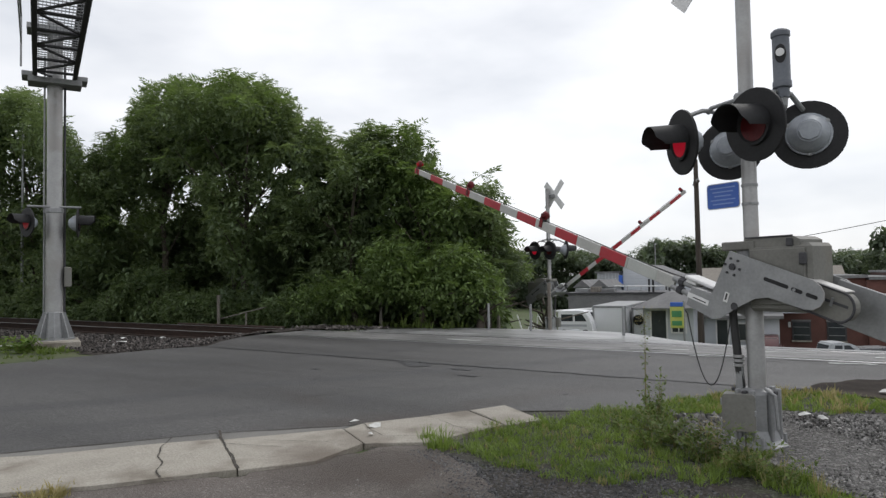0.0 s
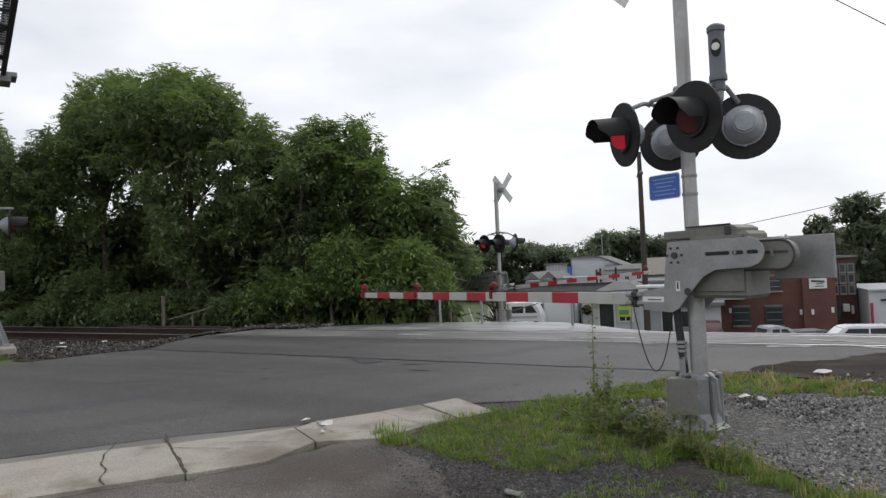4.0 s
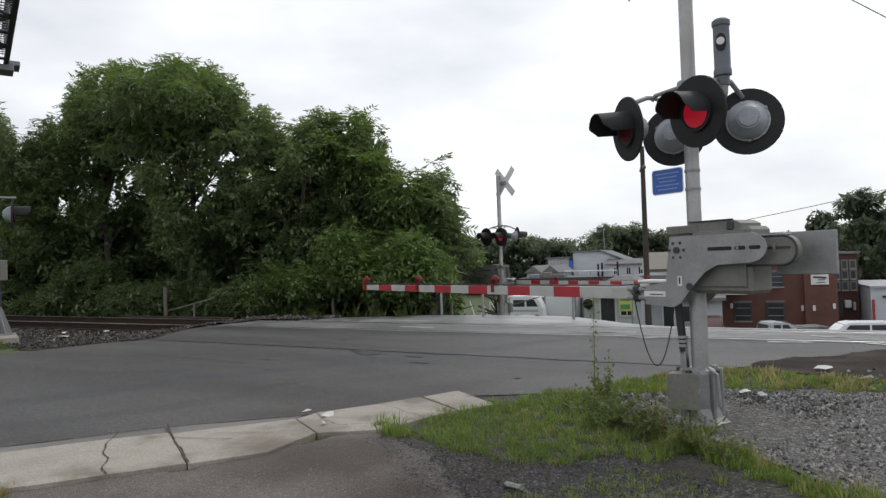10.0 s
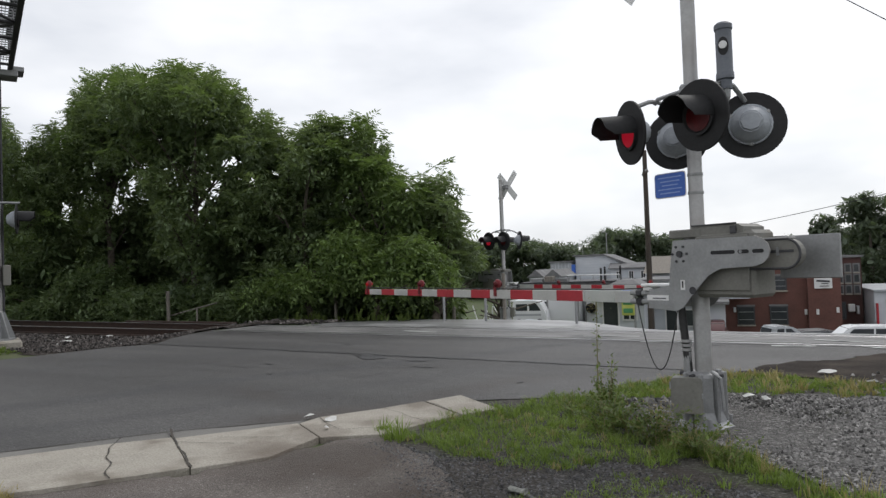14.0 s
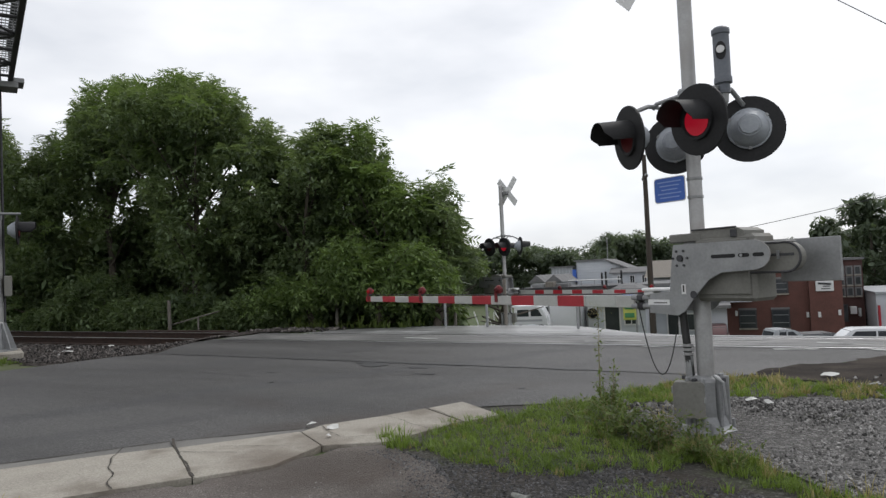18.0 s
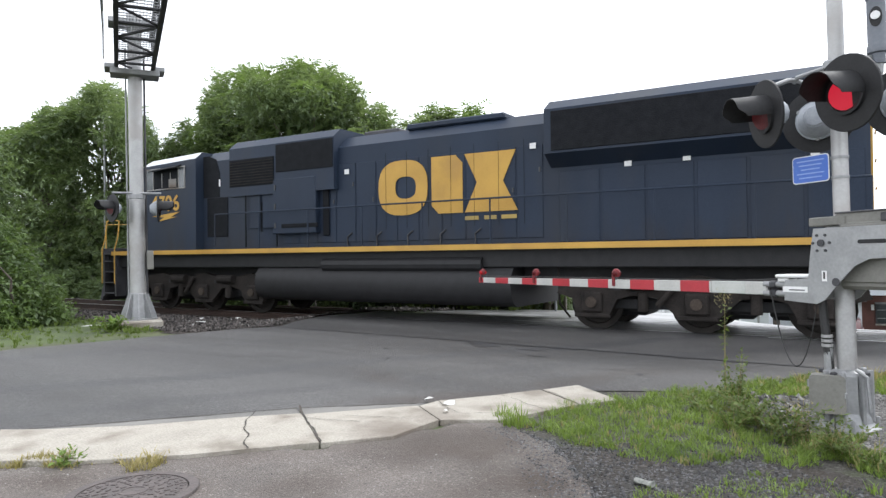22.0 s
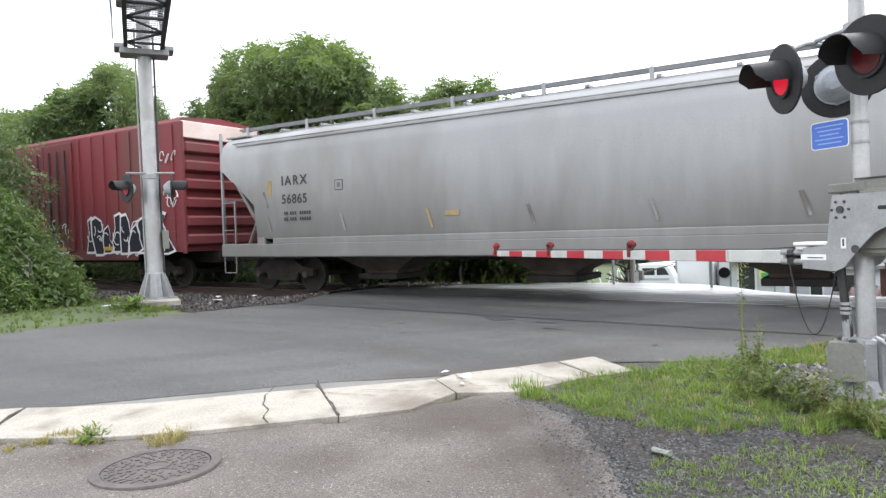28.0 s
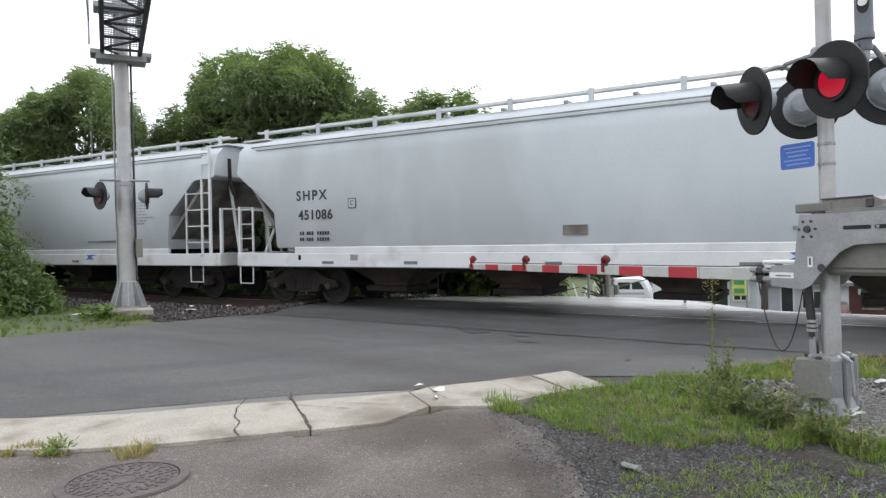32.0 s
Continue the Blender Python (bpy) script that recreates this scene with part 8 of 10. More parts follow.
            while xw < NOTICE_X + (1.25 if k != 5 else 1.5):
                w = RNG.uniform(0.06, 0.24)
                box(bm, (xw + w / 2, -1.534, 2.8 - 0.088 * k), (w, 0.006, 0.032))
                xw += w + 0.05
            part("notice_line", bm, GALV, c)
        part("placard", one(box, (9.45, -1.534, 1.72), (0.5, 0.008, 0.2)), HOP_SHADE, c)
        part("notice_line", one(box, (L - 5.2, -1.534, 1.68), (1.5, 0.006, 0.05)), HOP_SHADE, c)
        sq = part("square_mark", one(box, (3.96, -1.535, 2.47), (0.24, 0.006, 0.24)), SIGN_BLACK, c)
        part("square_mark_field", one(box, (3.96, -1.54, 2.47), (0.2, 0.006, 0.2)), body, sq)
        lettering("C", 0.16, pose(3.96, -1.545, 2.47, 90), SIGN_BLACK, sq)
        for x in (3.2, 5.6, 9.0, 12.6):
            part("reflector", one(box, (x, -1.545, 1.06), (0.36, 0.006, 0.07)), WALK_GREY, c)
        part("emblem", one(prism, [(13.2, 1.26), (13.75, 1.28), (13.4, 1.2), (13.6, 1.14), (13.15, 1.12), (13.3, 1.19)], -1.545, -1.55), SIGN_BLUE, c, "small plain blue mark")
        part("sill_plate", one(box, (4.0, -1.545, 1.18), (0.22, 0.006, 0.14)), GALV, c)
        part("hole", one(box, (2.3, -1.545, 1.18), (0.08, 0.008, 0.12)), GRILLE, c)
    freight_truck(c, 1.95)
    freight_truck(c, L - 1.95)
    coupler(c, 0.0, -1)
    coupler(c, L, 1)
    return c


hopper(61.4, 19.35, HOP_GREY, HOP_GREY, "weathered grey covered hopper car with rust streaks", "IARX", "56865", True)
hopper(81.6, 19.2, HOP_WHITE, HOP_SILL, "clean pale blue-grey covered hopper car", "SHPX", "451121", False)
hopper(101.4, 19.2, HOP_WHITE, HOP_SILL, "clean pale blue-grey covered hopper car", "SHPX", "451086", False)
# ---- trees ----
def leaves(points, size, rng, droop=0.5):
    """Leaf blades at the points: two triangles each, folded along the middle rib, all in one mesh."""
    n = len(points)
    a = rng.uniform(0, 2 * np.pi, n)
    tilt = rng.normal(-droop, 0.5, n)
    d = np.stack([np.cos(a) * np.cos(tilt), np.sin(a) * np.cos(tilt), np.sin(tilt)], 1)
    side = np.stack([-np.sin(a), np.cos(a), rng.normal(0, 0.35, n)], 1)
    side /= np.linalg.norm(side, axis=1)[:, None]
    s = size * rng.uniform(0.55, 1.35, n)[:, None]
    base, tip = points, points + d * s
    mid = points + d * s * 0.45
    l, r = mid + side * s * 0.23, mid - side * s * 0.23
    v = np.stack([base, l, tip, r], 1).reshape(-1, 3)
    f = np.arange(n)[:, None] * 4 + np.array([[0, 1, 2, 3]])
    return v, f


def leaf_mesh(name, points, size, rng, mat, parent=None, label="", droop=0.5):
    v, f = leaves(points, size, rng, droop)
    return raw(name, v.tolist(), f.tolist(), mat, parent, label)


GAPS = ((-18.9, 4.3, 0.5, 0.6), (-18.0, 5.0, 0.35, 0.45), (-18.25, 3.5, 0.28, 0.3), (-17.3, 5.85, 0.3, 0.3), (-16.2, 5.1, 0.3, 0.25), (-15.1, 5.3, 0.3, 0.45), (-15.9, 2.5, 0.25, 0.4), (-26.0, 4.5, 0.4, 0.6), (-22.6, 3.1, 0.35, 0.35), (-22.2, 5.4, 0.3, 0.35),
        (-21.5, 4.8, 0.2, 0.25), (-25.1, 1.3, 0.4, 0.25), (-19.9, 5.4, 0.2, 0.3), (-16.9, 6.0, 0.4, 0.35), (-28.5, 8.6, 0.5, 0.8), (-29.2, 6.5, 0.3, 0.5), (-24.3, 6.3, 0.25, 0.3), (-20.6, 7.2, 0.22, 0.22), (-13.6, 4.4, 0.22, 0.25), (-14.5, 6.3, 0.2, 0.25), (-23.5, 8.3, 0.2, 0.2), (-18.3, 7.6, 0.22, 0.2))


def leafed(pts, x, y, z, rise=0.0):
    """Which leaves of a crown standing at (x, y, z) stay: none in the open gaps of the thicket, none low down at its open end."""
    f = (pts[:, 1] + y) / 21
    u, w = (pts[:, 0] + x) / f, 1.5 + (pts[:, 2] + z - 1.5) / f
    keep = ~((u > -7.95) & (w < 1.45))
    for gx_, gz_, a, b in GAPS:
        d = ((u - gx_) / a) ** 2 + ((w - gz_) / b) ** 2
        keep &= d + 0.5 * np.sin(u * 17 + w * 5) * np.sin(w * 19 - u * 4) > 0.85
    thin = np.sin(u * 6.1 + 1.3 * np.sin(w * 3.7)) * np.sin(w * 6.9 + 1.1 * np.sin(u * 4.3)) * np.sin(u * 2.3 - w * 1.9)
    notch = 0.75 * np.abs(np.sin(u * 1.9 + 0.9 * np.sin(u * 1.13))) ** 6 + 0.5 * np.abs(np.sin(u * 3.7 + 1.1 * np.sin(u * 2.3) + 0.6)) ** 5
    keep &= w < np.interp(u, [p[0] for p in SKY_LINE], [p[1] for p in SKY_LINE]) + 0.12 + rise - notch + 0.34 * np.sin(u * 9.3 + w * 2) * np.sin(u * 23)
    return keep & ((thin < 0.78) | (w < 2.2))


def rosettes(blobs, count, length, rng, aspect=0.15, tips=()):
    """Sprays of long narrow leaflets that fan out from twig ends on the skins of the clumps."""
    at, out, size = [], [], []
    for x, y, z, r in list(blobs) + list(tips):
        k = count if r > 0.17 else 2
        u = rng.normal(0, 1, (k, 3))
        u[:, 2] = np.abs(u[:, 2]) * 0.9 - 0.25
        u /= np.linalg.norm(u, axis=1)[:, None]
        at.append(np.array((x, y, z)) + u * (r * rng.uniform(0.85, 1.2, (k, 1))) * np.array((1, 1, 0.85)))
        out.append(u)
    at, out = np.concatenate(at), np.concatenate(out)
    fronds, pairs = 3, 3
    at, out = np.repeat(at, fronds, 0), np.repeat(out, fronds, 0)
    n = len(at)
    way = out * rng.uniform(0.2, 0.8, (n, 1)) + rng.normal(0, 0.75, (n, 3)) + np.array((0, 0, -0.15))
    way /= np.linalg.norm(way, axis=1)[:, None]
    long = (length * 1.5 * rng.uniform(0.7, 1.3, n))[:, None]
    side = np.cross(way, np.array((0.15, 0.1, 1.0)) + rng.normal(0, 0.3, (n, 3)))
    side /= np.linalg.norm(side, axis=1)[:, None] + 1e-6
    quads = []
    for q in range(pairs * 2 + 1):
        t = 1.0 if q == pairs * 2 else 0.3 + 0.62 * (q // 2) / pairs
        s_ = 0 if q == pairs * 2 else (1 if q % 2 else -1)
        c = at + way * long * (t if s_ else 0.8) + np.array((0, 0, -1)) * long * 0.22 * t * t
        d = (side * s_ + way * (0.55 if s_ else 1.0) + np.array((0, 0, -0.25))) * long * 0.4 * rng.uniform(0.8, 1.2, (n, 1))
        w = np.cross(d, np.array((0.1, 0.2, 1.0)) + rng.normal(0, 0.35, (n, 3)))
        w *= aspect * long * 0.55 / (np.linalg.norm(w, axis=1)[:, None] + 1e-6)
        quads.append(np.stack([c, c + d * 0.45 + w, c + d, c + d * 0.45 - w], 1))
    return np.stack(quads, 1)


def sprigs(places, length, rng, fronds=9, pairs=4):
    """Stars of long feathered fronds at the twig ends: each frond a row of narrow leaflets along a drooping rib."""
    at = np.repeat(np.array(places, float), fronds, 0)
    n = len(at)
    a = np.tile(np.arange(fronds) * 2 * math.pi / fronds, len(places)) + rng.normal(0, 0.3, n)
    up = rng.uniform(-0.15, 0.9, n)
    way = np.stack([np.cos(a), np.sin(a), up], 1)
    way /= np.linalg.norm(way, axis=1)[:, None]
    long = (length * rng.uniform(0.6, 1.25, n))[:, None]
    side = np.stack([-np.sin(a), np.cos(a), rng.normal(0, 0.3, n)], 1)
    down = np.array((0, 0, -1.0))
    quads = []
    for q in range(pairs * 2 + 1):
        last = q == pairs * 2
        t = 0.8 if last else 0.25 + 0.55 * (q // 2) / (pairs - 1)
        s_ = 0 if last else (1 if q % 2 else -1)
        c = at + way * long * t + down * long * 0.35 * t * t
        d = (side * s_ * 0.9 + way * (0.6 if s_ else 1.0) + down * 0.3) * long * 0.34 * rng.uniform(0.8, 1.2, (n, 1))
        w = np.cross(d, np.array((0.1, 0.2, 1.0)) + rng.normal(0, 0.3, (n, 3)))
        w *= 0.055 * long / (np.linalg.norm(w, axis=1)[:, None] + 1e-6)
        quads.append(np.stack([c, c + d * 0.45 + w, c + d, c + d * 0.45 - w], 1))
    return np.stack(quads, 1)


def clump_points(blobs, per, rng, shell=0.55):
    """Leaf places in a set of round clumps (x, y, z, radius), thick towards their skins."""
    out = []
    for x, y, z, r in blobs:
        n = max(int(per * r * r), 8)
        u = rng.normal(0, 1, (n, 3))
        u /= np.linalg.norm(u, axis=1)[:, None]
        rad = r * rng.uniform(shell, 1.0, n) ** 0.7
        p = u * rad[:, None] * np.array((1, 1, 0.8)) + np.array((x, y, z))
        out.append(p)
    return np.concatenate(out)


SKY_LINE = [(-75, 10.5), (-48.4, 10.7), (-43.3, 10.1), (-41.8, 9.7), (-40.3, 10.1), (-39.5, 10.5), (-38.4, 11.3), (-37.5, 10.4), (-36.1, 10.6), (-34.9, 11.4), (-32.9, 11.4), (-31.7, 10.9), (-30.1, 9.3), (-29.2, 8.7), (-28.8, 7.5), (-27.9, 8.0), (-26.8, 8.3), (-26.0, 8.6), (-25.3, 9.8), (-24.4, 10.45), (-23.0, 10.1), (-22.1, 10.6), (-21.2, 10.1), (-20.4, 9.7), (-19.4, 10.35), (-18.5, 9.8), (-17.3, 9.3), (-16.6, 8.75), (-15.8, 7.95), (-14.9, 7.35), (-14.6, 6.8), (-13.8, 7.1), (-12.4, 7.0), (-11.2, 7.05), (-10.6, 6.55), (-10.3, 5.9), (-10.1, 5.2), (-9.85, 4.55), (-9.4, 4.7), (-8.4, 5.0), (-7.8, 4.5), (-7.76, 3.3), (-7.6, 2.6), (-7.1, 2.3), (-6.2, 1.0)]


def sky_line(x):
    return float(np.interp(x, [p[0] for p in SKY_LINE], [p[1] for p in SKY_LINE]))


def crest(x, y):
    """Top of the thicket at a place: taller towards the back, lowest of three near spots so that the steps in it stay sharp."""
    f = y / 21
    return 1.4 + f * (min(sky_line((x + d) / f) for d in (-0.4, 0, 0.4)) - 1.5)


def limb_tree(name, x, y, half, label, seed, per=150, leaf=0.3, cap=None, y_half=2.4, low=0.2, mat=None):
    """A tree of the thicket behind the track: trunk, limbs to its clumps, and a crown under the thicket's uneven top line."""
    rng, r = np.random.default_rng(seed), random.Random(seed)
    z0 = gz(x, y)
    t = thing(name, pose(x, y, z0), label, "tree", "trees behind the track")
    blobs = []
    k, want = 0, int(40 * half)
    while len(blobs) < want and k < 4000:
        k += 1
        bx_ = r.uniform(-half, half)
        yy = r.uniform(-y_half, y_half)
        top = cap(x + bx_) - 0.62 - 0.25 * abs(yy) if cap else crest(x + bx_, y + yy) - r.uniform(0.25, 0.85)
        rad = r.uniform(0.35, 0.95) * min(1, half / 2)
        bz = r.uniform(z0 + low, top - rad * 0.75) if r.random() < 0.62 else top - rad * r.uniform(0.7, 1.3)
        if not cap and bz < z0 + 3.4 and yy < 0.4 and r.random() < 0.15:
            yy = r.uniform(0.4, y_half)
        if bz < z0 + low * 0.8:
            continue
        edge = abs(bx_) / half
        if edge > 0.75 and r.random() < 0.5:
            continue
        blobs.append((bx_, yy, bz - z0, rad))
    if not cap:
        for j in range(int(half * 3.2)):
            bx_, yy, rad = -half + 0.3 + j / 1.6 + r.uniform(-0.2, 0.2), r.uniform(-0.8, 0.8), r.uniform(0.28, 0.6)
            blobs.append((bx_, yy, crest(x + bx_, y + yy) - rad - r.uniform(0.0, 0.5) - z0, rad))
    tips = []
    for b in blobs:
        if not cap and b[2] + z0 + b[3] > crest(x + b[0], y + b[1]) - 0.6:
            for j in range(3):
                tips.append((b[0] + r.uniform(-1, 1) * b[3], b[1] + r.uniform(-0.6, 0.6) * b[3], b[2] + b[3] * r.uniform(0.45, 1.0) + r.random() ** 3 * 0.4, 0.16))
    pts = clump_points(blobs, per * 0.57, rng)
    core = clump_points([(b[0] * 0.8, b[1] * 0.5 + 0.4, b[2] * 0.86, b[3] * 1.05) for b in blobs], per * 0.17, rng, 0.1)
    tw = r.uniform(0.12, 0.2) * (0.35 if name == "bush" else 1)
    bm = bmesh.new()
    crown_z = max(b[2] for b in blobs) * 0.75
    px, py, pz = 0, 0, -0.2
    for j in range(5):
        nx, ny, nz = px + r.uniform(-0.2, 0.2), py + r.uniform(-0.2, 0.2), pz + crown_z / 5
        rod(bm, (px, py, pz), (nx, ny, nz), tw * (1 - j * 0.15), tw * (0.85 - j * 0.15), seg=8)
        px, py, pz = nx, ny, nz
    for b in r.sample(blobs, min(14, len(blobs)) if name != "bush" else 3):
        h = min(b[2] * 0.55, crown_z)
        rod(bm, (0, 0, h), b[:3], tw * 0.35, 0.015, seg=5)
    part("trunk", bm, BARK, t, "dark trunk and limbs", smooth=True)
    if y > 17:
        pts, core = pts[leafed(pts, x, y, z0, -0.22)], core[leafed(core, x, y, z0, -0.35)]
    leaf_mesh("crown", pts, leaf, rng, mat or LEAF, t)
    sprays = rosettes(blobs, 3, leaf * 1.35, rng, tips=tips)
    if y > 17:
        sprays = sprays[leafed(sprays[:, 0, 0], x, y, z0, -0.1)]
    v = sprays.reshape(-1, 3)
    raw("spray", v.tolist(), np.arange(len(v)).reshape(-1, 4).tolist(), mat or LEAF, t)
    # inner leaves are darkened in colour for the shade inside the crown
    leaf_mesh("inner_foliage", core, leaf * 2.1, rng, LEAF_SHADED, t)
    if not cap and x > -48:
        ends = []
        for b in blobs:
            high = crest(x + b[0], y + b[1]) - (b[2] + z0 + b[3])
            if high < 0.5 and r.random() < 0.75:
                ends.append((b[0] + r.uniform(-0.5, 0.5) * b[3], b[1] - r.uniform(0, 0.5) * b[3], b[2] + b[3] * r.uniform(0.8, 1.1) + r.uniform(0, 0.35)))
            elif b[1] < 0 and r.random() < 0.45:
                ends.append((b[0], b[1] - b[3] * 0.9, b[2] + b[3] * 0.35))
        ends = np.array(ends)
        ends = ends[leafed(ends, x, y, z0, 0.45)]
        if len(ends):
            star = sprigs(ends, 0.66, rng)
            star = star[leafed(star[:, -1, 2], x, y, z0, 0.75)]
            v = star.reshape(-1, 3)
            raw("tip_spray", v.tolist(), np.arange(len(v)).reshape(-1, 4).tolist(), LEAF_LIGHT if seed % 2 else LEAF, t)
    return t


x, k = -58.0, 0
while x < -13:
    half = 3.6 if x < -34 else 2.6
    limb_tree("tree", x, 21.5 + 1.5 * math.sin(k * 2.1), half, "leafy dark-green tree in the thicket behind the track", 100 + k, per=170 if x < -34 else 600, leaf=0.28 if x < -34 else 0.19)
    x += half * 1.15
    k += 1
for j, (x, y, half) in enumerate(((-12.2, 21.5, 2.2), (-10.4, 20.6, 1.7), (-8.8, 21.5, 1.5), (-7.4, 23.5, 1.4), (-13.5, 20.2, 1.8))):
    limb_tree("tree", x, y, half, "vine-hung dark-green tree at the end of the thicket", 160 + j, per=640, leaf=0.18, y_half=1.5, mat=LEAF_LIGHT if j == 1 else LEAF)
# low growth in front of the trees, mostly in the shade-darkened leaf colour
def low_cap(x):
    return 1.8 + 1.3 * noise.noise((x * 0.35, 2, 0)) + 1.2 * noise.noise((x * 0.9, 5, 0)) + (1.0 if -12 < x < -7.5 else 0) - 0.8 * max(x + 7, 0)
x, k = -44.0, 0
while x < -6.9:
    limb_tree("shrub", x, 18.7 + 0.4 * math.sin(k), 1.9 if x < -9 else 1.4, "tangled low green shrub behind the track", 300 + k, per=360, leaf=0.16, cap=low_cap, y_half=0.9, low=0.95 if x > -12.5 else 0.15, mat=LEAF_LIGHT if x > -12.5 else LEAF_SHADED)
    x += 1.9 if x < -9 else 1.2
    k += 1
# undergrowth added at the back of the thicket to darken its gaps, leaves coloured for shade
x, k = -60.0, 0
while x < -9.4:
    limb_tree("shrub", x, 24.6 + 0.8 * math.sin(k * 1.7), 2.4, "shade-dark backing undergrowth added behind the trees", 500 + k, per=150, leaf=0.34, cap=lambda q: min(5.3 + 0.8 * math.sin(q), crest(q, 24.6) - 0.5), y_half=1.0, low=0.15, mat=LEAF_SHADED)
    x += 2.5
    k += 1
# vine-covered bush by the road
def bush_cap(x, y):
    q = x * 7.6 / y
    return 1.5 + y / 7.6 * (float(np.interp(q, (-26, -20, -18.2, -17.4, -16.9, -16.3, -15.7, -15.1, -14.5), (5.2, 4.4, 4.0, 3.7, 3.2, 2.6, 2.0, 1.5, 1.0))) - 1.5)
for k, (x, y, half) in enumerate(((-16.5, 7.95, 1.3), (-17.9, 8.0, 1.7), (-19.9, 7.7, 2.1), (-19.1, 9.0, 1.5), (-22.1, 7.2, 2.3))):
    b = limb_tree("bush", x, y, half, "dense vine-covered bush beside the road", 400 + k, per=900, leaf=0.1, cap=lambda q, y=y: bush_cap(q, y), y_half=1.0, low=0.08, mat=LEAF_BUSH)
    b["group"] = "bushes by the road"
# nearer tree beside the track with dead twigs at its top
def near_cap(x):
    return float(np.interp(x, (-34, -26.5, -24.0, -22.9, -22.0, -21.4), (7.8, 7.4, 7.3, 6.4, 4.8, 3.2)))
nt = limb_tree("tree", -24.6, 10.2, 2.7, "dark vine-hung tree with bare twigs at its top", 470, per=520, leaf=0.13, cap=near_cap, y_half=1.2, low=1.6, mat=LEAF_SHADED)
r6 = random.Random(66)
for k in range(5):
    x0 = r6.uniform(0.2, 1.6)
    twig = [(x0, 0, 5.6)]
    for j in range(5):
        px, py, pz = twig[-1]
        twig.append((px + r6.uniform(-0.06, 0.2), py + r6.uniform(-0.1, 0.1), pz + r6.uniform(0.25, 0.42)))
    br = part("bare_branch", one(pipe, twig, 0.022, 5, 0.006), BARK, nt, "bare dead branch")
    for j in (2, 3, 4):
        px, py, pz = twig[j]
        part("twig", one(pipe, [(px, py, pz), (px + r6.choice((-1, 1)) * r6.uniform(0.1, 0.25), py, pz + r6.uniform(0.1, 0.25)), (px + r6.uniform(-0.3, 0.3), py, pz + r6.uniform(0.3, 0.5))], 0.008, 4, 0.004), BARK, br)
# leaning post before the bush, pale pole among the trees
post = thing("fence_post", pose(-14.8, 6.38, gz(-14.8, 6.38), 0, -5, 0), "short weathered wooden post leaning before the bush", "post")
part("shaft", one(turned, [(0.07, -0.1), (0.066, 0.3), (0.06, 0.8), (0.058, 1.14), (0.04, 1.18), (0.001, 1.185)], Matrix.Identity(4), 10), WOOD_GREY, post)
part("split", one(box, (-0.03, -0.058, 0.7), (0.008, 0.012, 0.6)), CRACK, post)
for k, (x, y) in enumerate(((-7.1, 17.5), (-5.9, 17.55), (-3.45, 17.6))):
    gp = thing("guard_post", pose(x, y, gz(x, y)), "thin grey steel post beyond the rails", "post", "posts beyond the rails")
    part("shaft", one(rod, (0, 0, -0.1), (0, 0, 0.7), 0.035, seg=10), GALV, gp)
    part("cap", one(turned, [(0.037, 0), (0.034, 0.02), (0.001, 0.03)], pose(0, 0, 0.7), 10), GALV, gp)
tall = thing("pole", pose(-32.3, 20.4, gz(-32.3, 20.4)), "slender pale pole standing among the trees", "pole")
part("shaft", one(rod, (0, 0, -0.2), (0.05, 0, 9.3), 0.07, 0.05, seg=10), GALV, tall)
part("cap", one(rod, (0.05, 0, 9.3), (0.05, 0, 9.35), 0.06, 0.03, seg=10), GALV, tall)
# far woods
FAR_LINE = ((-90, 8.5), (-45, 8.2), (-39, 8.4), (-35, 7.3), (-30, 6.7), (-25, 8.3), (-20, 8.9), (-15, 9.3), (-12, 8.0), (-2, 7.0), (4, 6.3), (12, 6.3), (17, 6.0), (22, 7.5), (30, 8.0), (130, 9))
rng = np.random.default_rng(5)
blobs, fill = [], []
r5 = random.Random(5)
for k in range(1150):
    x = r5.uniform(-75, 75)
    y = r5.uniform(138, 158)
    top = float(np.interp(x * 147 / y, [p[0] for p in FAR_LINE], [p[1] for p in FAR_LINE])) + 0.9 * noise.noise((x * 0.22, 4, 0)) - 0.5
    rad = r5.uniform(0.9, 2.3)
    z = top - rad if k % 3 == 0 else r5.uniform(-6, top - rad)
    blobs.append((x, y, z, rad))
    fill.append((x, y + 3, z - 1.0, rad * 1.2))
tagged(leaf_mesh("far_woods", clump_points(blobs, 23, rng, 0.7), 0.7, rng, LEAF_FAR), "green woods on the far hillside", "woods", kind="stuff")
tagged(leaf_mesh("far_woods", clump_points(fill, 20, rng, 0.1), 1.5, rng, LEAF_FAR), "dark inner foliage of the far woods", "woods", kind="stuff")
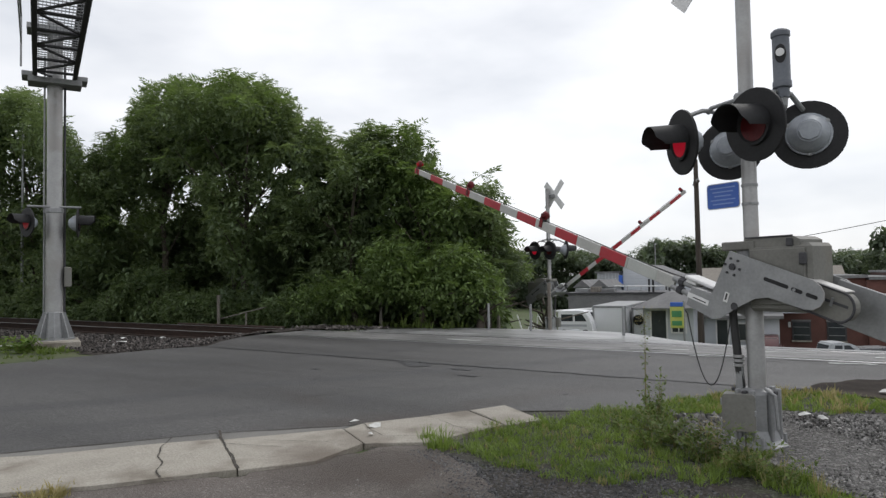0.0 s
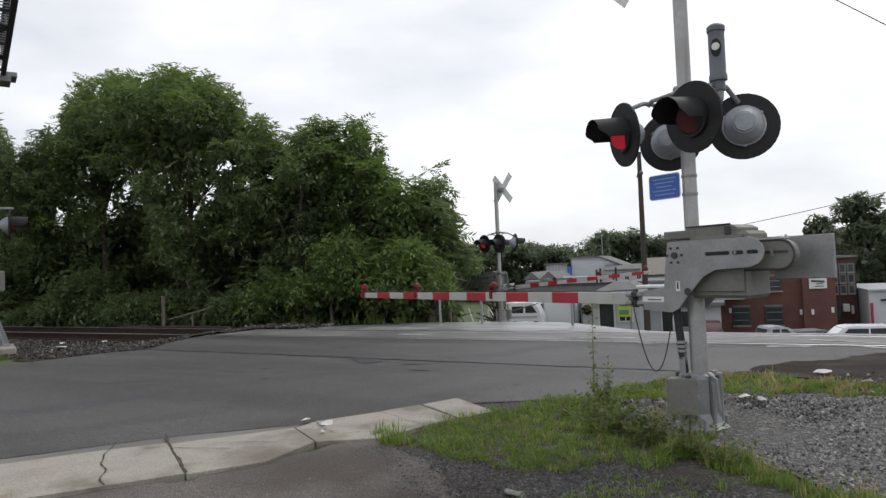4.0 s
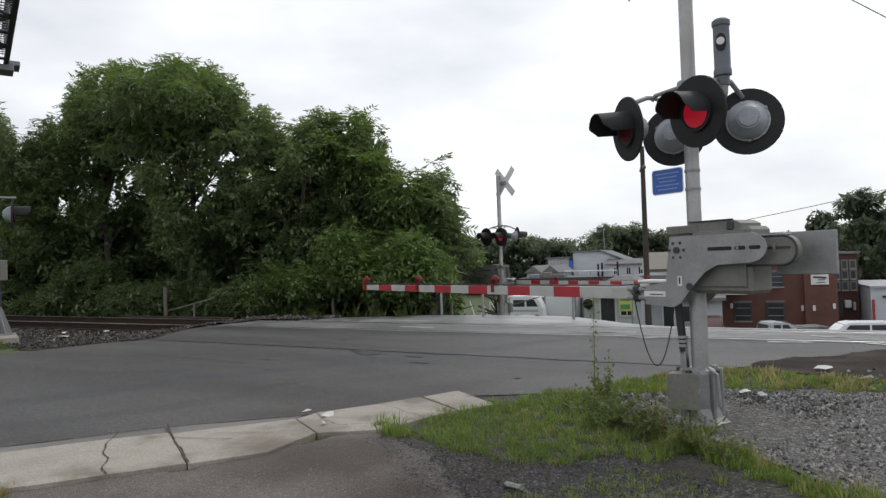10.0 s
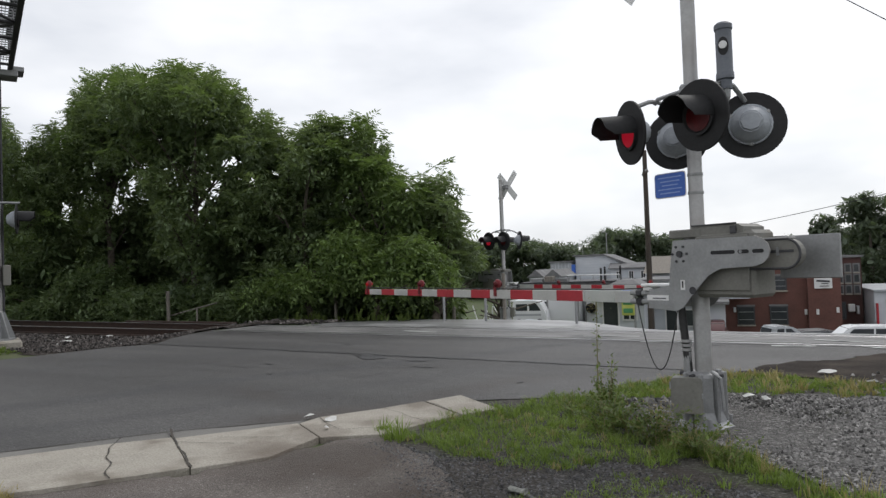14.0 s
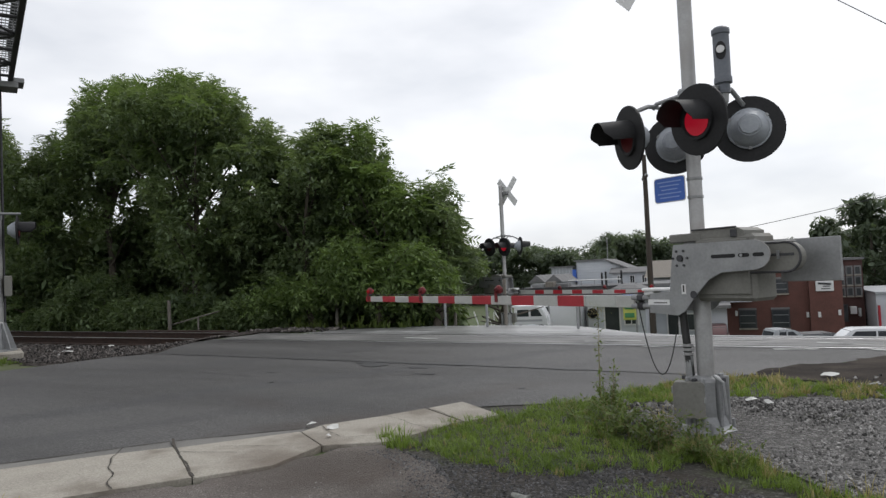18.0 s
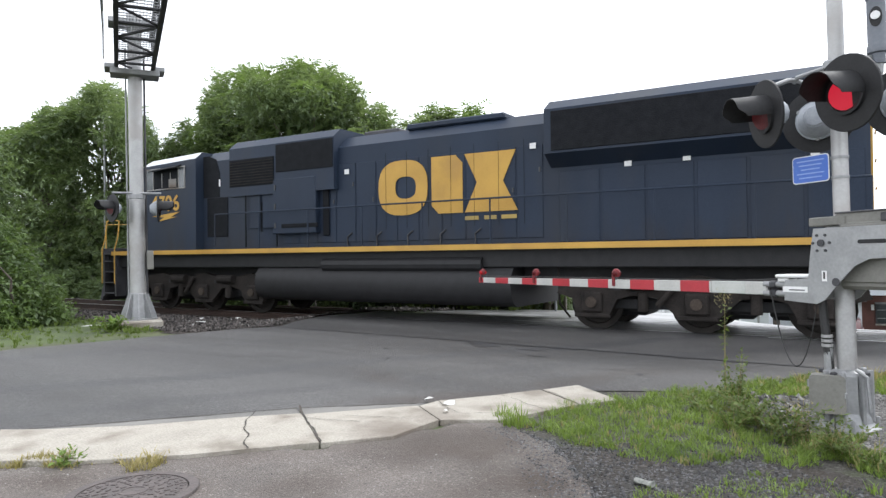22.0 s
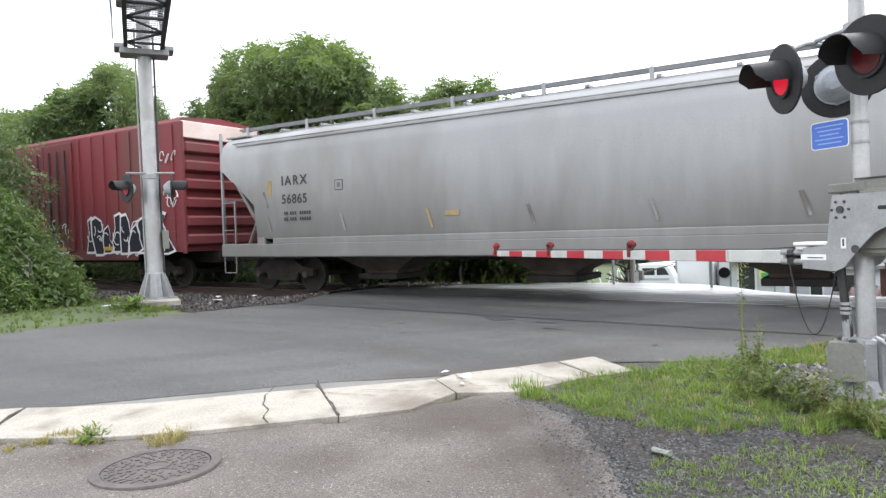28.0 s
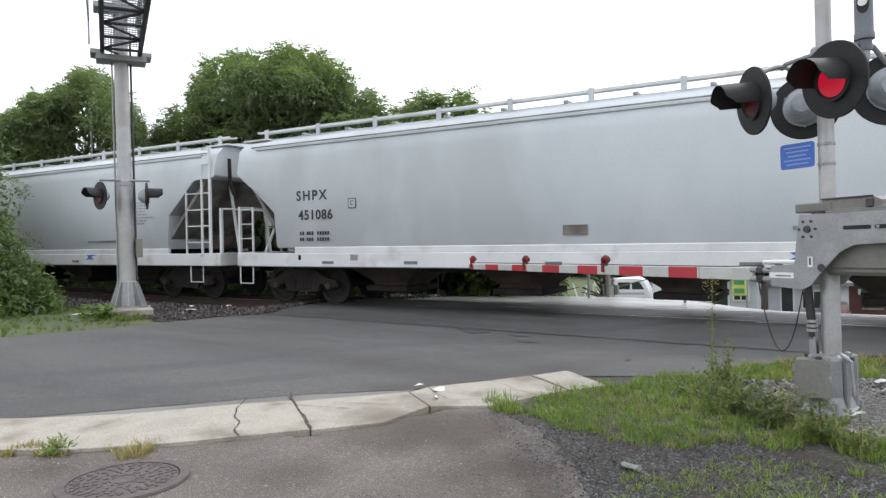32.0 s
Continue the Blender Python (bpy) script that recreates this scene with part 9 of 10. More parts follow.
for k, (x, y, h, w) in enumerate(((15.0, 84, 8.6, 4.2), (20.5, 86, 9.0, 5), (28, 92, 10, 6), (11.9, 90, 6.6, 2.9), (-16.0, 104, 6.9, 1.8))):
    z0 = gz(x, y)
    t = thing("tree", pose(x, y, z0), "large dark-green tree beyond the low buildings", "tree", "far trees")
    rr = random.Random(900 + k)
    rg = np.random.default_rng(900 + k)
    bl = []
    for j in range(int(26 * w)):
        a, q = rr.uniform(0, 6.28), rr.random() ** 0.5
        zz = rr.uniform(0.12, 1.0)
        ww = w * math.sin(math.pi * min(zz * 0.8 + 0.14, 1)) ** 0.6
        bl.append((ww * q * math.cos(a), ww * q * math.sin(a), (h - z0) * zz - 0.8, rr.uniform(0.5, 1.25)))
    part("trunk", one(rod, (0, 0, -0.3), (0, 0, (h - z0) * 0.7), 0.35, 0.1, seg=8), BARK, t)
    leaf_mesh("crown", clump_points(bl, 210, rg, 0.65), 0.27, rg, LEAF_FAR, t)
    leaf_mesh("inner_foliage", clump_points(bl, 26, rg, 0.1), 1.0, rg, LEAF_FAR, t)
# ---- the low town behind the crossing ----
def block(parent, name, x0, x1, y0, y1, z0, z1, mat, bev=0.0, label=""):
    return part(name, one(box, ((x0 + x1) / 2, (y0 + y1) / 2, (z0 + z1) / 2), (x1 - x0, y1 - y0, z1 - z0), None, bev), mat, parent, label)


def opening(parent, x, y, z, w, h, pane=WINDOW, frame=SIGN_WHITE, name="window", bars=1):
    """A window or door let into a front that faces the crossing: frame, pane and bars."""
    f = part(name, one(box, (x, y - 0.02, z), (w + 0.16, 0.08, h + 0.16)), frame, parent)
    part("pane", one(box, (x, y - 0.07, z), (w, 0.03, h)), pane, f)
    for k in range(bars):
        part("bar", one(box, (x - w / 2 + w * (k + 1) / (bars + 1), y - 0.09, z), (0.05, 0.02, h)), frame, f)
    return f


FAR_TOWN = Matrix.Translation((0, 0, 1.5)) @ Matrix.Scale(1.3, 4) @ Matrix.Translation((0, 0, -1.5))


def house_at(label, category="building", m=FAR_TOWN):
    return thing("building", m, label, category, "buildings of the low town")


# white gabled house
h = house_at("white gabled house with low flat annexe", "house", Matrix.Identity(4))
part("wall", one(prism, [(-16.9, -6.5), (-16.9, 2.3), (-13.4, 2.3), (-10.9, 1.15), (-10.9, -6.5)], 86.3, 96), WALL_WHITE, h, "white sided walls")
part("roof", one(prism, [(-17.2, 2.3), (-17.2, 2.45), (-13.4, 2.5), (-10.5, 1.27), (-10.5, 1.1), (-13.4, 2.32)], 86.0, 96.3), ROOF_GREY, h)
for k in range(10):
    part("siding_board", one(box, (-13.9, 86.29, -1.4 + 0.32 * k), (5.9, 0.02, 0.015)), WALL_GREY, h)
block(h, "annexe", -20.1, -17.4, 86.0, 93, -6.5, 1.6, WALL_GREY, label="grey flat annexe")
block(h, "annexe_roof", -20.3, -17.2, 85.8, 93.2, 1.6, 1.78, ROOF_GREY)
for k in range(6):
    block(h, "annexe_batten", -19.9 + 0.42 * k, -19.86 + 0.42 * k, 85.95, 86.0, -1.0, 1.6, WALL_WHITE)
block(h, "blue_panel", -17.38, -16.92, 85.9, 86.2, -0.2, 1.3, SIGN_BLUE)
block(h, "side_wing", -12.3, -7.6, 84.6, 86.2, -6.5, 0.62, WALL_WHITE)
part("wing_roof", one(prism, [(84.2, 0.6), (84.2, 0.72), (86.3, 1.32), (86.3, 1.2)], -12.6, -7.2, "x"), ROOF_GREY, h)
for x in (-11.4, -9.9, -8.5):
    opening(h, x, 84.6, -0.15, 0.45, 0.8)
part("chimney_pipe", one(rod, (-13.2, 88, 2), (-13.2, 88, 5.2), 0.06, seg=6), GALV, h)
# dark-roofed low houses and a yard with pipes
h = house_at("low house with two dark gables", "house", Matrix.Identity(4))
block(h, "wall", -19.2, -15.9, 72, 80, -6, 0.15, WALL_GREY)
for x0, x1 in ((-19.4, -17.5), (-17.5, -15.6)):
    part("gable_roof", one(prism, [(x0, 0.1), ((x0 + x1) / 2, 0.9), (x1, 0.1)], 71.7, 80.2), ROOF_GREY, h)
for x in (-18.6, -16.6):
    opening(h, x, 72, -0.7, 0.6, 0.7)
h = house_at("low dark shed with a pale rail on its flat roof", "shed", Matrix.Identity(4))
block(h, "wall", -17.5, -8.0, 63, 70, -6, -0.35, ROOF_GREY)
block(h, "roof", -17.7, -7.8, 62.8, 70.2, -0.35, -0.22, DARK_STEEL)
part("roof_rail", one(rod, (-13.2, 63.2, 0.35), (-8.4, 63.2, 0.32), 0.05, seg=6), SIGN_WHITE, h)
for x in (-13.2, -12.0, -10.8, -9.6, -8.4):
    part("rail_post", one(rod, (x, 63.2, -0.25), (x, 63.2, 0.35), 0.04, seg=6), GALV, h)
for x, z in ((-10.15, 0.85), (-9.8, 0.95), (-8.4, 1.0)):
    part("vent_pipe", one(rod, (x, 63.6, -0.25), (x, 63.6, z), 0.09, seg=8), BLACK, h)
    part("pipe_cap", one(rod, (x, 63.6, z), (x, 63.6, z + 0.12), 0.13, 0.05, seg=8), BLACK, h)
for k, (x, w, hh) in enumerate(((-16.9, 1.1, 0.35), (-15.6, 0.8, 0.5), (-14.6, 1.2, 0.3))):
    block(h, "roof_unit", x, x + w, 64, 65.2, -0.22, -0.22 + hh, (GALV, WOOD_GREY, ROOF_GREY)[k], 0.03)
# long low white shed
h = house_at("long low white shed with flat roof")
block(h, "wall", -15.6, -4.5, 57, 68, -6, -0.6, WALL_WHITE)
block(h, "roof", -15.9, -4.2, 56.7, 68.3, -0.6, -0.42, ROOF_GREY)
for x in (-14, -12.3, -10.2, -8.1):
    opening(h, x, 57, -1.6, 0.8, 0.7)
for k in range(9):
    block(h, "roof_unit" if k % 3 == 0 else "vent", -15 + k * 1.25, -14.6 + k * 1.25, 58, 58.5, -0.42, -0.1 - 0.1 * (k % 2), GALV)
# shop with dark roof and yellow sign
h = house_at("small white shop with dark hipped roof")
block(h, "wall", -5.95, -3.6, 35.6, 41, -4, -0.25, WALL_WHITE)
part("roof", one(loft, [[(-6.5, 34.9, -0.25), (-3.0, 34.9, -0.25), (-3.0, 41.6, -0.25), (-6.5, 41.6, -0.25)], [(-5.0, 36.8, 0.5), (-4.2, 36.8, 0.5), (-4.2, 39, 0.5), (-5.0, 39, 0.5)]]), ROOF_GREY, h, "dark shingled roof")
opening(h, -5.25, 35.6, -1.2, 0.7, 1.6, name="door", bars=0)
opening(h, -4.3, 35.6, -1.0, 0.6, 0.9)
sgn = thing("shop_sign", FAR_TOWN @ pose(-4.08, 33.2, 0), "yellow-green shop sign on a post", "sign")
part("post", one(rod, (0.3, 0.05, -3.2), (0.3, 0.05, 0.2), 0.05), GALV, sgn)
part("panel", one(box, (0, 0, -0.48), (0.6, 0.1, 1.2), None, 0.03), YELLOW_SIGN, sgn)
part("panel_top", one(box, (0, -0.03, 0.02), (0.58, 0.1, 0.2), None, 0.02), SIGN_BLUE, sgn)
part("panel_field", one(box, (0, -0.06, -0.42), (0.44, 0.03, 0.3), None, 0.02), GREEN_SIGN, sgn)
part("panel_field", one(box, (0, -0.06, -0.85), (0.44, 0.03, 0.22), None, 0.02), GREEN_SIGN, sgn)
# row of low fronts
h = house_at("low white and tan shop fronts")
block(h, "wall", -4.6, -3.3, 37.9, 46, -4.5, -1.1, WALL_GREY)
block(h, "wall", -3.3, 0.2, 38.0, 46, -4.5, -0.9, WALL_WHITE)
block(h, "roof", -4.8, 0.4, 37.5, 46.3, -0.9, -0.74, ROOF_GREY)
block(h, "upper_wall", -4.2, 1.5, 41, 47, -0.8, 0.25, WALL_WHITE)
block(h, "upper_roof", -4.6, 1.9, 40.5, 47.5, 0.25, 0.4, ROOF_GREY)
opening(h, -2.45, 38.0, -1.75, 0.5, 1.5, name="door", bars=0)
opening(h, -1.3, 38.0, -1.6, 0.9, 0.8)
opening(h, -3.9, 37.9, -1.9, 0.6, 0.8)
# brown hall roof behind
h = house_at("low hall with weathered brown roof", "building", Matrix.Identity(4))
block(h, "wall", -6.5, 5.5, 70, 82, -6, 0.2, WALL_GREY)
part("roof", one(prism, [(69.5, 0.2), (82.5, 0.2), (76, 1.9)], -7, 6, "x"), WOOD_GREY, h, "weathered brown roof")
# trailers and a truck
def trailer(x0, x1, y, ztop, label, deep=7.0):
    t = thing("box_trailer", FAR_TOWN, label, "trailer", "parked trailers")
    zb = ztop - 2.6
    block(t, "box", x0, x1, y, y + deep, zb, ztop, CAR_WHITE, 0.04)
    block(t, "top_rail", x0 - 0.03, x1 + 0.03, y - 0.03, y + deep, ztop - 0.1, ztop + 0.02, GALV, 0.01)
    block(t, "corner_post", x0 - 0.02, x0 + 0.08, y - 0.03, y + 0.05, zb, ztop, GALV)
    block(t, "corner_post", x1 - 0.08, x1 + 0.02, y - 0.03, y + 0.05, zb, ztop, GALV)
    block(t, "bumper", x0, x1, y - 0.05, y + 0.05, zb - 0.5, zb - 0.4, DARK_STEEL)
    for x in (x0 + 0.3, x1 - 0.3):
        w = part("wheel", one(rod, (x - 0.15, y + 1.2, zb - 0.5), (x + 0.15, y + 1.2, zb - 0.5), 0.48, seg=16), RUBBER, t)
    return t
trailer(-9.45, -7.6, 39.2, -0.35, "white box trailer parked behind the crossing")
t = trailer(-7.45, -6.75, 40.4, -0.5, "narrow grey-white trailer with dark round emblem")
part("emblem", one(rod, (-7.1, 40.3, -1.2), (-7.1, 40.38, -1.2), 0.3, seg=16), GRILLE, t, "plain dark round mark")
ft = thing("flatbed_truck", FAR_TOWN @ pose(-10.9, 40.5, 0), "cluttered white service truck with ladder rack", "truck")
block(ft, "bed", -1.3, 0.9, 0, 4, -2.6, -2.35, DARK_STEEL)
block(ft, "cab", -1.1, 0.9, 4.0, 5.6, -2.7, -0.9, CAR_WHITE, 0.12)
block(ft, "windshield", -0.9, 0.7, 3.93, 4.0, -1.6, -1.0, WINDOW)
for k in range(4):
    part("rack_post", one(rod, (-1.2 + 0.68 * k, 0.1, -2.4), (-1.2 + 0.68 * k, 0.1, -0.7), 0.04, seg=6), SIGN_WHITE, ft)
for z in (-0.75, -1.3):
    part("rack_rail", one(rod, (-1.3, 0.1, z), (0.95, 0.1, z), 0.04, seg=6), SIGN_WHITE, ft)
for k in range(5):
    block(ft, "tool_box", -1.2 + 0.42 * k, -0.85 + 0.42 * k, 0.2, 1.0, -2.35, -2.0 + 0.12 * (k % 3), (CAR_WHITE, GALV, DARK_STEEL)[k % 3], 0.02)
for x in (-1.1, 0.7):
    part("wheel", one(rod, (x - 0.12, 1.0, -2.9), (x + 0.12, 1.0, -2.9), 0.42, seg=14), RUBBER, ft)
part("awning", one(box, (0.7, -0.5, -0.55), (3.4, 1.0, 0.04), Euler((0, radians(-4), 0)).to_matrix()), SIGN_WHITE, ft, "pale tarp edge")
van = thing("delivery_van", pose(-13.1, 48.6, -3.15, 0, 0, 4), "white delivery van with dark side windows", "van")
bm = bmesh.new()
prism(bm, [(-1.2, 0.35), (-1.2, 1.9), (-1.05, 2.02), (0.55, 2.02), (0.8, 1.9), (1.2, 1.15), (1.3, 0.4)], 0.0, 1.9)
bmesh.ops.bevel(bm, geom=bm.edges[:], offset=0.06, segments=2, affect="EDGES")
vb = part("body", bm, CAR_WHITE, van, smooth=True)
part("side_window", one(prism, [(-0.95, 1.25), (-0.95, 1.75), (-0.1, 1.75), (-0.1, 1.25)], -0.012, 0.01), WINDOW, vb)
part("side_window", one(prism, [(0.05, 1.25), (0.05, 1.75), (0.6, 1.75), (0.9, 1.25)], -0.012, 0.01), WINDOW, vb)
part("side_stripe", one(box, (-0.1, -0.006, 0.95), (2.0, 0.012, 0.16)), WALL_GREY, vb)
for x in (-0.75, 0.8):
    w = part("wheel", one(rod, (x, -0.03, 0.33), (x, 0.2, 0.33), 0.33, seg=16), RUBBER, van)
    part("rim", one(rod, (x, -0.04, 0.33), (x, -0.03, 0.33), 0.18, seg=12), GALV, w)
r7 = random.Random(77)
lad = thing("ladder_stack", pose(-15.6, 47.5, -3.3), "white ladders and frames leaning in a heap", "ladders")
for k in range(9):
    x, a = r7.uniform(-1.1, 1.3), r7.uniform(-0.9, 0.9)
    part("ladder_rail", one(rod, (x, r7.uniform(-0.3, 0.3), 0.1), (x + a, r7.uniform(-0.3, 0.3), r7.uniform(1.2, 2.2)), 0.045, seg=6), SIGN_WHITE if k % 3 else GALV, lad)
for k in range(6):
    box_ = thing("crate", pose(-16.4 + 0.75 * k, 47.0 + 0.2 * (k % 2), -3.3, 0, 0, 12 * (k % 3)), "pale crate in the yard behind the crossing", "crate", "yard crates")
    part("body", one(box, (0, 0, 0.3 + 0.06 * (k % 3)), (0.55, 0.5, 0.6 + 0.12 * (k % 3)), None, 0.02), (CAR_WHITE, WALL_GREY, WOOD_GREY)[k % 3], box_)
    part("lid", one(box, (0, 0, 0.64 + 0.12 * (k % 3)), (0.59, 0.54, 0.05), None, 0.01), (GALV, CAR_WHITE, WALL_WHITE)[k % 3], box_)
# brick building
h = house_at("two-storey red brick building with dark windows", "brick building")
block(h, "wall", 0.2, 4.6, 44.0, 56, -6, 1.0, BRICK, label="red brick wall")
block(h, "wall", 4.6, 6.25, 43.6, 56, -6, 0.9, BRICK, label="red brick wall")
block(h, "parapet", 0.1, 4.7, 43.8, 56.2, 1.0, 1.16, ROOF_GREY)
block(h, "parapet", 4.7, 6.35, 43.4, 56.2, 0.9, 1.06, ROOF_GREY)
block(h, "low_wall", -1.4, 0.2, 44.6, 56, -6, -0.9, WALL_GREY)
block(h, "low_roof", -1.6, 0.3, 44.3, 56.2, -0.9, -0.75, ROOF_GREY)
# dark board stands in for the shade inside the open bay
block(h, "bay_shadow_board", -1.2, 0.0, 44.5, 44.6, -3.4, -1.5, DARK_STEEL)
for x in (1.35, 3.1):
    for z, hh in ((-1.98, 0.95), (-0.1, 0.72)):
        w = opening(h, x, 44.0, z, 0.8, hh, frame=DARK_STEEL, bars=0)
        for q in (-0.17, 0.17):
            part("bar", one(box, (x, 43.9, z + q * hh / 0.72), (0.8, 0.02, 0.03)), GALV, w)
        part("sill", one(box, (x, 43.95, z - hh / 2 - 0.1), (1.0, 0.16, 0.08)), CONCRETE, w)
        part("lintel", one(box, (x, 43.97, z + hh / 2 + 0.12), (1.0, 0.08, 0.1)), ROOF_GREY, w)
for x, z in ((4.5, -1.78), (5.05, -1.75), (6.05, -1.65), (0.75, -1.62)):
    part("notice", one(box, (x, 43.55 if x > 4.6 else 43.95, z), (0.14, 0.04, 0.3)), SIGN_WHITE, h)
bs = part("wall_sign", one(box, (5.38, 43.53, -0.15), (0.9, 0.06, 0.58), None, 0.02), SIGN_WHITE, h, "white wall sign with unreadable lines")
for k, (w, dx, th) in enumerate(((0.66, 0.0, 0.11), (0.34, 0.08, 0.05), (0.46, 0.05, 0.045))):
    part("sign_line", one(box, (5.38 + dx, 43.49, -0.02 - 0.14 * k), (w, 0.02, th), Euler((0, radians(5 if k == 0 else 0), 0)).to_matrix()), DARK_STEEL, bs)
h = house_at("tall dark brick annexe with narrow windows", "brick building")
block(h, "wall", 6.35, 7.75, 46.4, 58, -6, 1.25, BRICK_SHADED)
block(h, "parapet", 6.25, 7.85, 46.2, 58.2, 1.25, 1.38, ROOF_GREY)
for x in (6.62, 7.05, 7.48):
    for z in (-0.65, 0.0, 0.62):
        w = opening(h, x, 46.4, z, 0.22, 0.4, frame=ROOF_GREY, bars=0)
        part("sill", one(box, (x, 46.34, z - 0.28), (0.36, 0.1, 0.07)), CONCRETE, w)
opening(h, 6.65, 46.4, -1.9, 0.3, 0.9, frame=DARK_STEEL, bars=0)
block(h, "wall_box", 6.95, 7.3, 46.1, 46.4, -1.95, -1.5, SIGN_WHITE, 0.03)
block(h, "wall_box", 7.38, 7.52, 46.1, 46.4, -2.1, -1.6, LOCO_ROOF, 0.03)
h = house_at("long blank white wall of a low building")
block(h, "wall", 7.85, 16, 43.7, 52, -6, -0.66, WALL_WHITE)
block(h, "roof", 7.8, 16.2, 43.5, 52.2, -0.66, -0.56, WALL_GREY)
block(h, "red_post", 7.88, 7.98, 43.4, 43.6, -4, -1.3, ARM_RED)
block(h, "wall_lamp", 8.4, 8.65, 43.4, 43.7, -1.2, -1.1, DARK_STEEL)


def motor_car(name, x, y, ztop, label, paint, yaw, pickup=False, length=4.6):
    """A parked car: shaped body, glasshouse, windows, lamps, wheels."""
    g0 = gz(x, y)
    c = thing(name, pose(x, y, ztop - 1.62, 0, 0, yaw), label, "car", "parked cars")
    L = length / 2
    body = [(-L, 0.45), (-L + 0.05, 0.85), (-L + 1.0, 0.98), (L - 0.1, 1.0), (L, 0.8), (L, 0.42), (L - 0.3, 0.3), (-L + 0.3, 0.3)]
    bm = bmesh.new()
    prism(bm, body, -0.88, 0.88)
    bmesh.ops.bevel(bm, geom=bm.edges[:], offset=0.06, segments=2, affect="EDGES")
    b = part("body", bm, paint, c, smooth=True)
    roof = [(-L + 1.1, 0.97), (-L + 1.75, 1.55), (-L + 2.1, 1.62), ((0.55 if pickup else L - 0.6), 1.6), ((0.75 if pickup else L - 0.1), 0.97)]
    bm = bmesh.new()
    prism(bm, roof, -0.74, 0.74)
    bmesh.ops.bevel(bm, geom=bm.edges[:], offset=0.07, segments=2, affect="EDGES")
    cabin = part("cabin", bm, paint, c, smooth=True)
    for s in (-1, 1):
        x1 = 0.35 if pickup else L - 0.75
        part("side_window", one(prism, [(-L + 1.5, 1.02), (-L + 1.95, 1.5), (x1, 1.5), (x1 + 0.1, 1.02)], s * 0.745, s * 0.755), WINDOW, cabin)
        part("pillar", one(box, ((-L + 1.5 + x1) / 2 + 0.2, s * 0.757, 1.26), (0.08, 0.012, 0.5)), paint, cabin)
        part("mirror", one(box, (-L + 1.4, s * 0.95, 1.05), (0.12, 0.16, 0.12), None, 0.03), paint, cabin)
        part("headlamp", one(box, (-L + 0.05, s * 0.65, 0.72), (0.1, 0.3, 0.14), None, 0.03), LOCO_ROOF, b)
        part("tail_lamp", one(box, (L - 0.02, s * 0.72, 0.8), (0.08, 0.18, 0.24), None, 0.02), ARM_RED, b)
        for wx in (-L + 0.85, L - 0.85):
            w = part("wheel", one(rod, (wx, s * 0.7, 0.34), (wx, s * 0.9, 0.34), 0.34, seg=18), RUBBER, c)
            part("rim", one(rod, (wx, s * 0.9, 0.34), (wx, s * 0.91, 0.34), 0.21, seg=14), GALV, w)
    part("windshield", one(prism, [(-L + 1.16, 1.0), (-L + 1.18, 0.98), (-L + 1.76, 1.5), (-L + 1.74, 1.53)], -0.64, 0.64), WINDOW, cabin)
    part("rear_window", one(prism, [(roof[3][0] + 0.02, 1.5), (roof[3][0] + 0.05, 1.5), (roof[4][0] - 0.02, 1.05), (roof[4][0] - 0.06, 1.05)], -0.6, 0.6), WINDOW, cabin)
    if pickup:
        part("bed_rail", one(box, (L - 0.75, 0, 1.04), (1.5, 1.72, 0.06), None, 0.02), paint, b)
    return c


CAR_AT = ((2.75, 40.0, -2.18, "silver pickup truck parked below the crossing", CAR_SILVER, 200, True), (6.35, 40.0, -2.18, "white estate car parked below the crossing", CAR_WHITE, 8, False), (10.6, 42.2, -2.2, "dark red car parked below the crossing", CAR_DARK, 190, False), (4.9, 41.2, -2.5, "dark grey car waiting on the falling road", CAR_GREY, 200, False), (-0.55, 47.5, -2.6, "dark car parked in an open bay", CAR_DARK, 90, False))
for x, y, z, label, paint, yaw, pick in CAR_AT:
    motor_car("parked_pickup" if pick else "parked_car", x, y, z, label, paint, yaw, pick)

# utility poles and wires
up = thing("utility_pole", pose(-4.0, 43.5, gz(-4.0, 43.5)), "dark wooden utility pole with a transformer arm", "utility pole", "utility poles")
part("pole", one(rod, (0, 0, -0.3), (0.02, 0, 12.6), 0.2, 0.13, seg=12), POLE_WOOD, up, smooth=True)
part("cross_arm", one(box, (0, 0.1, 11.2), (0.1, 1.8, 0.12), Euler((0, 0, radians(15))).to_matrix()), POLE_WOOD, up)
for k in (-0.7, -0.25, 0.25, 0.7):
    part("insulator", one(turned, [(0.05, 11.26), (0.06, 11.34), (0.03, 11.4)], pose(-0.26 * k, 0.1 + k, 0), 8), GALV, up)
part("ground_wire", one(rod, (0.14, -0.12, 0.2), (0.12, -0.1, 8.0), 0.012, seg=5), RUBBER, up)
up2 = thing("utility_pole", pose(17.5, 40, gz(17.5, 40)), "dark wooden utility pole out by the road", "utility pole", "utility poles")
part("pole", one(rod, (0, 0, -0.3), (0.02, 0, 11), 0.17, 0.11, seg=12), POLE_WOOD, up2, smooth=True)
def wire(a, b, sag, r, label):
    pts = []
    for k in range(17):
        f = k / 16
        p = Vector(a).lerp(Vector(b), f)
        pts.append((p.x, p.y, p.z - sag * 4 * f * (1 - f)))
    tagged(part("overhead_wire", one(pipe, pts, r, 5), RUBBER), label, "wire", "overhead wires")
wire((-4.0, 43.5, 2.6), (17.5, 40, 6.6), 0.35, 0.018, "thin dark service wire over the road")
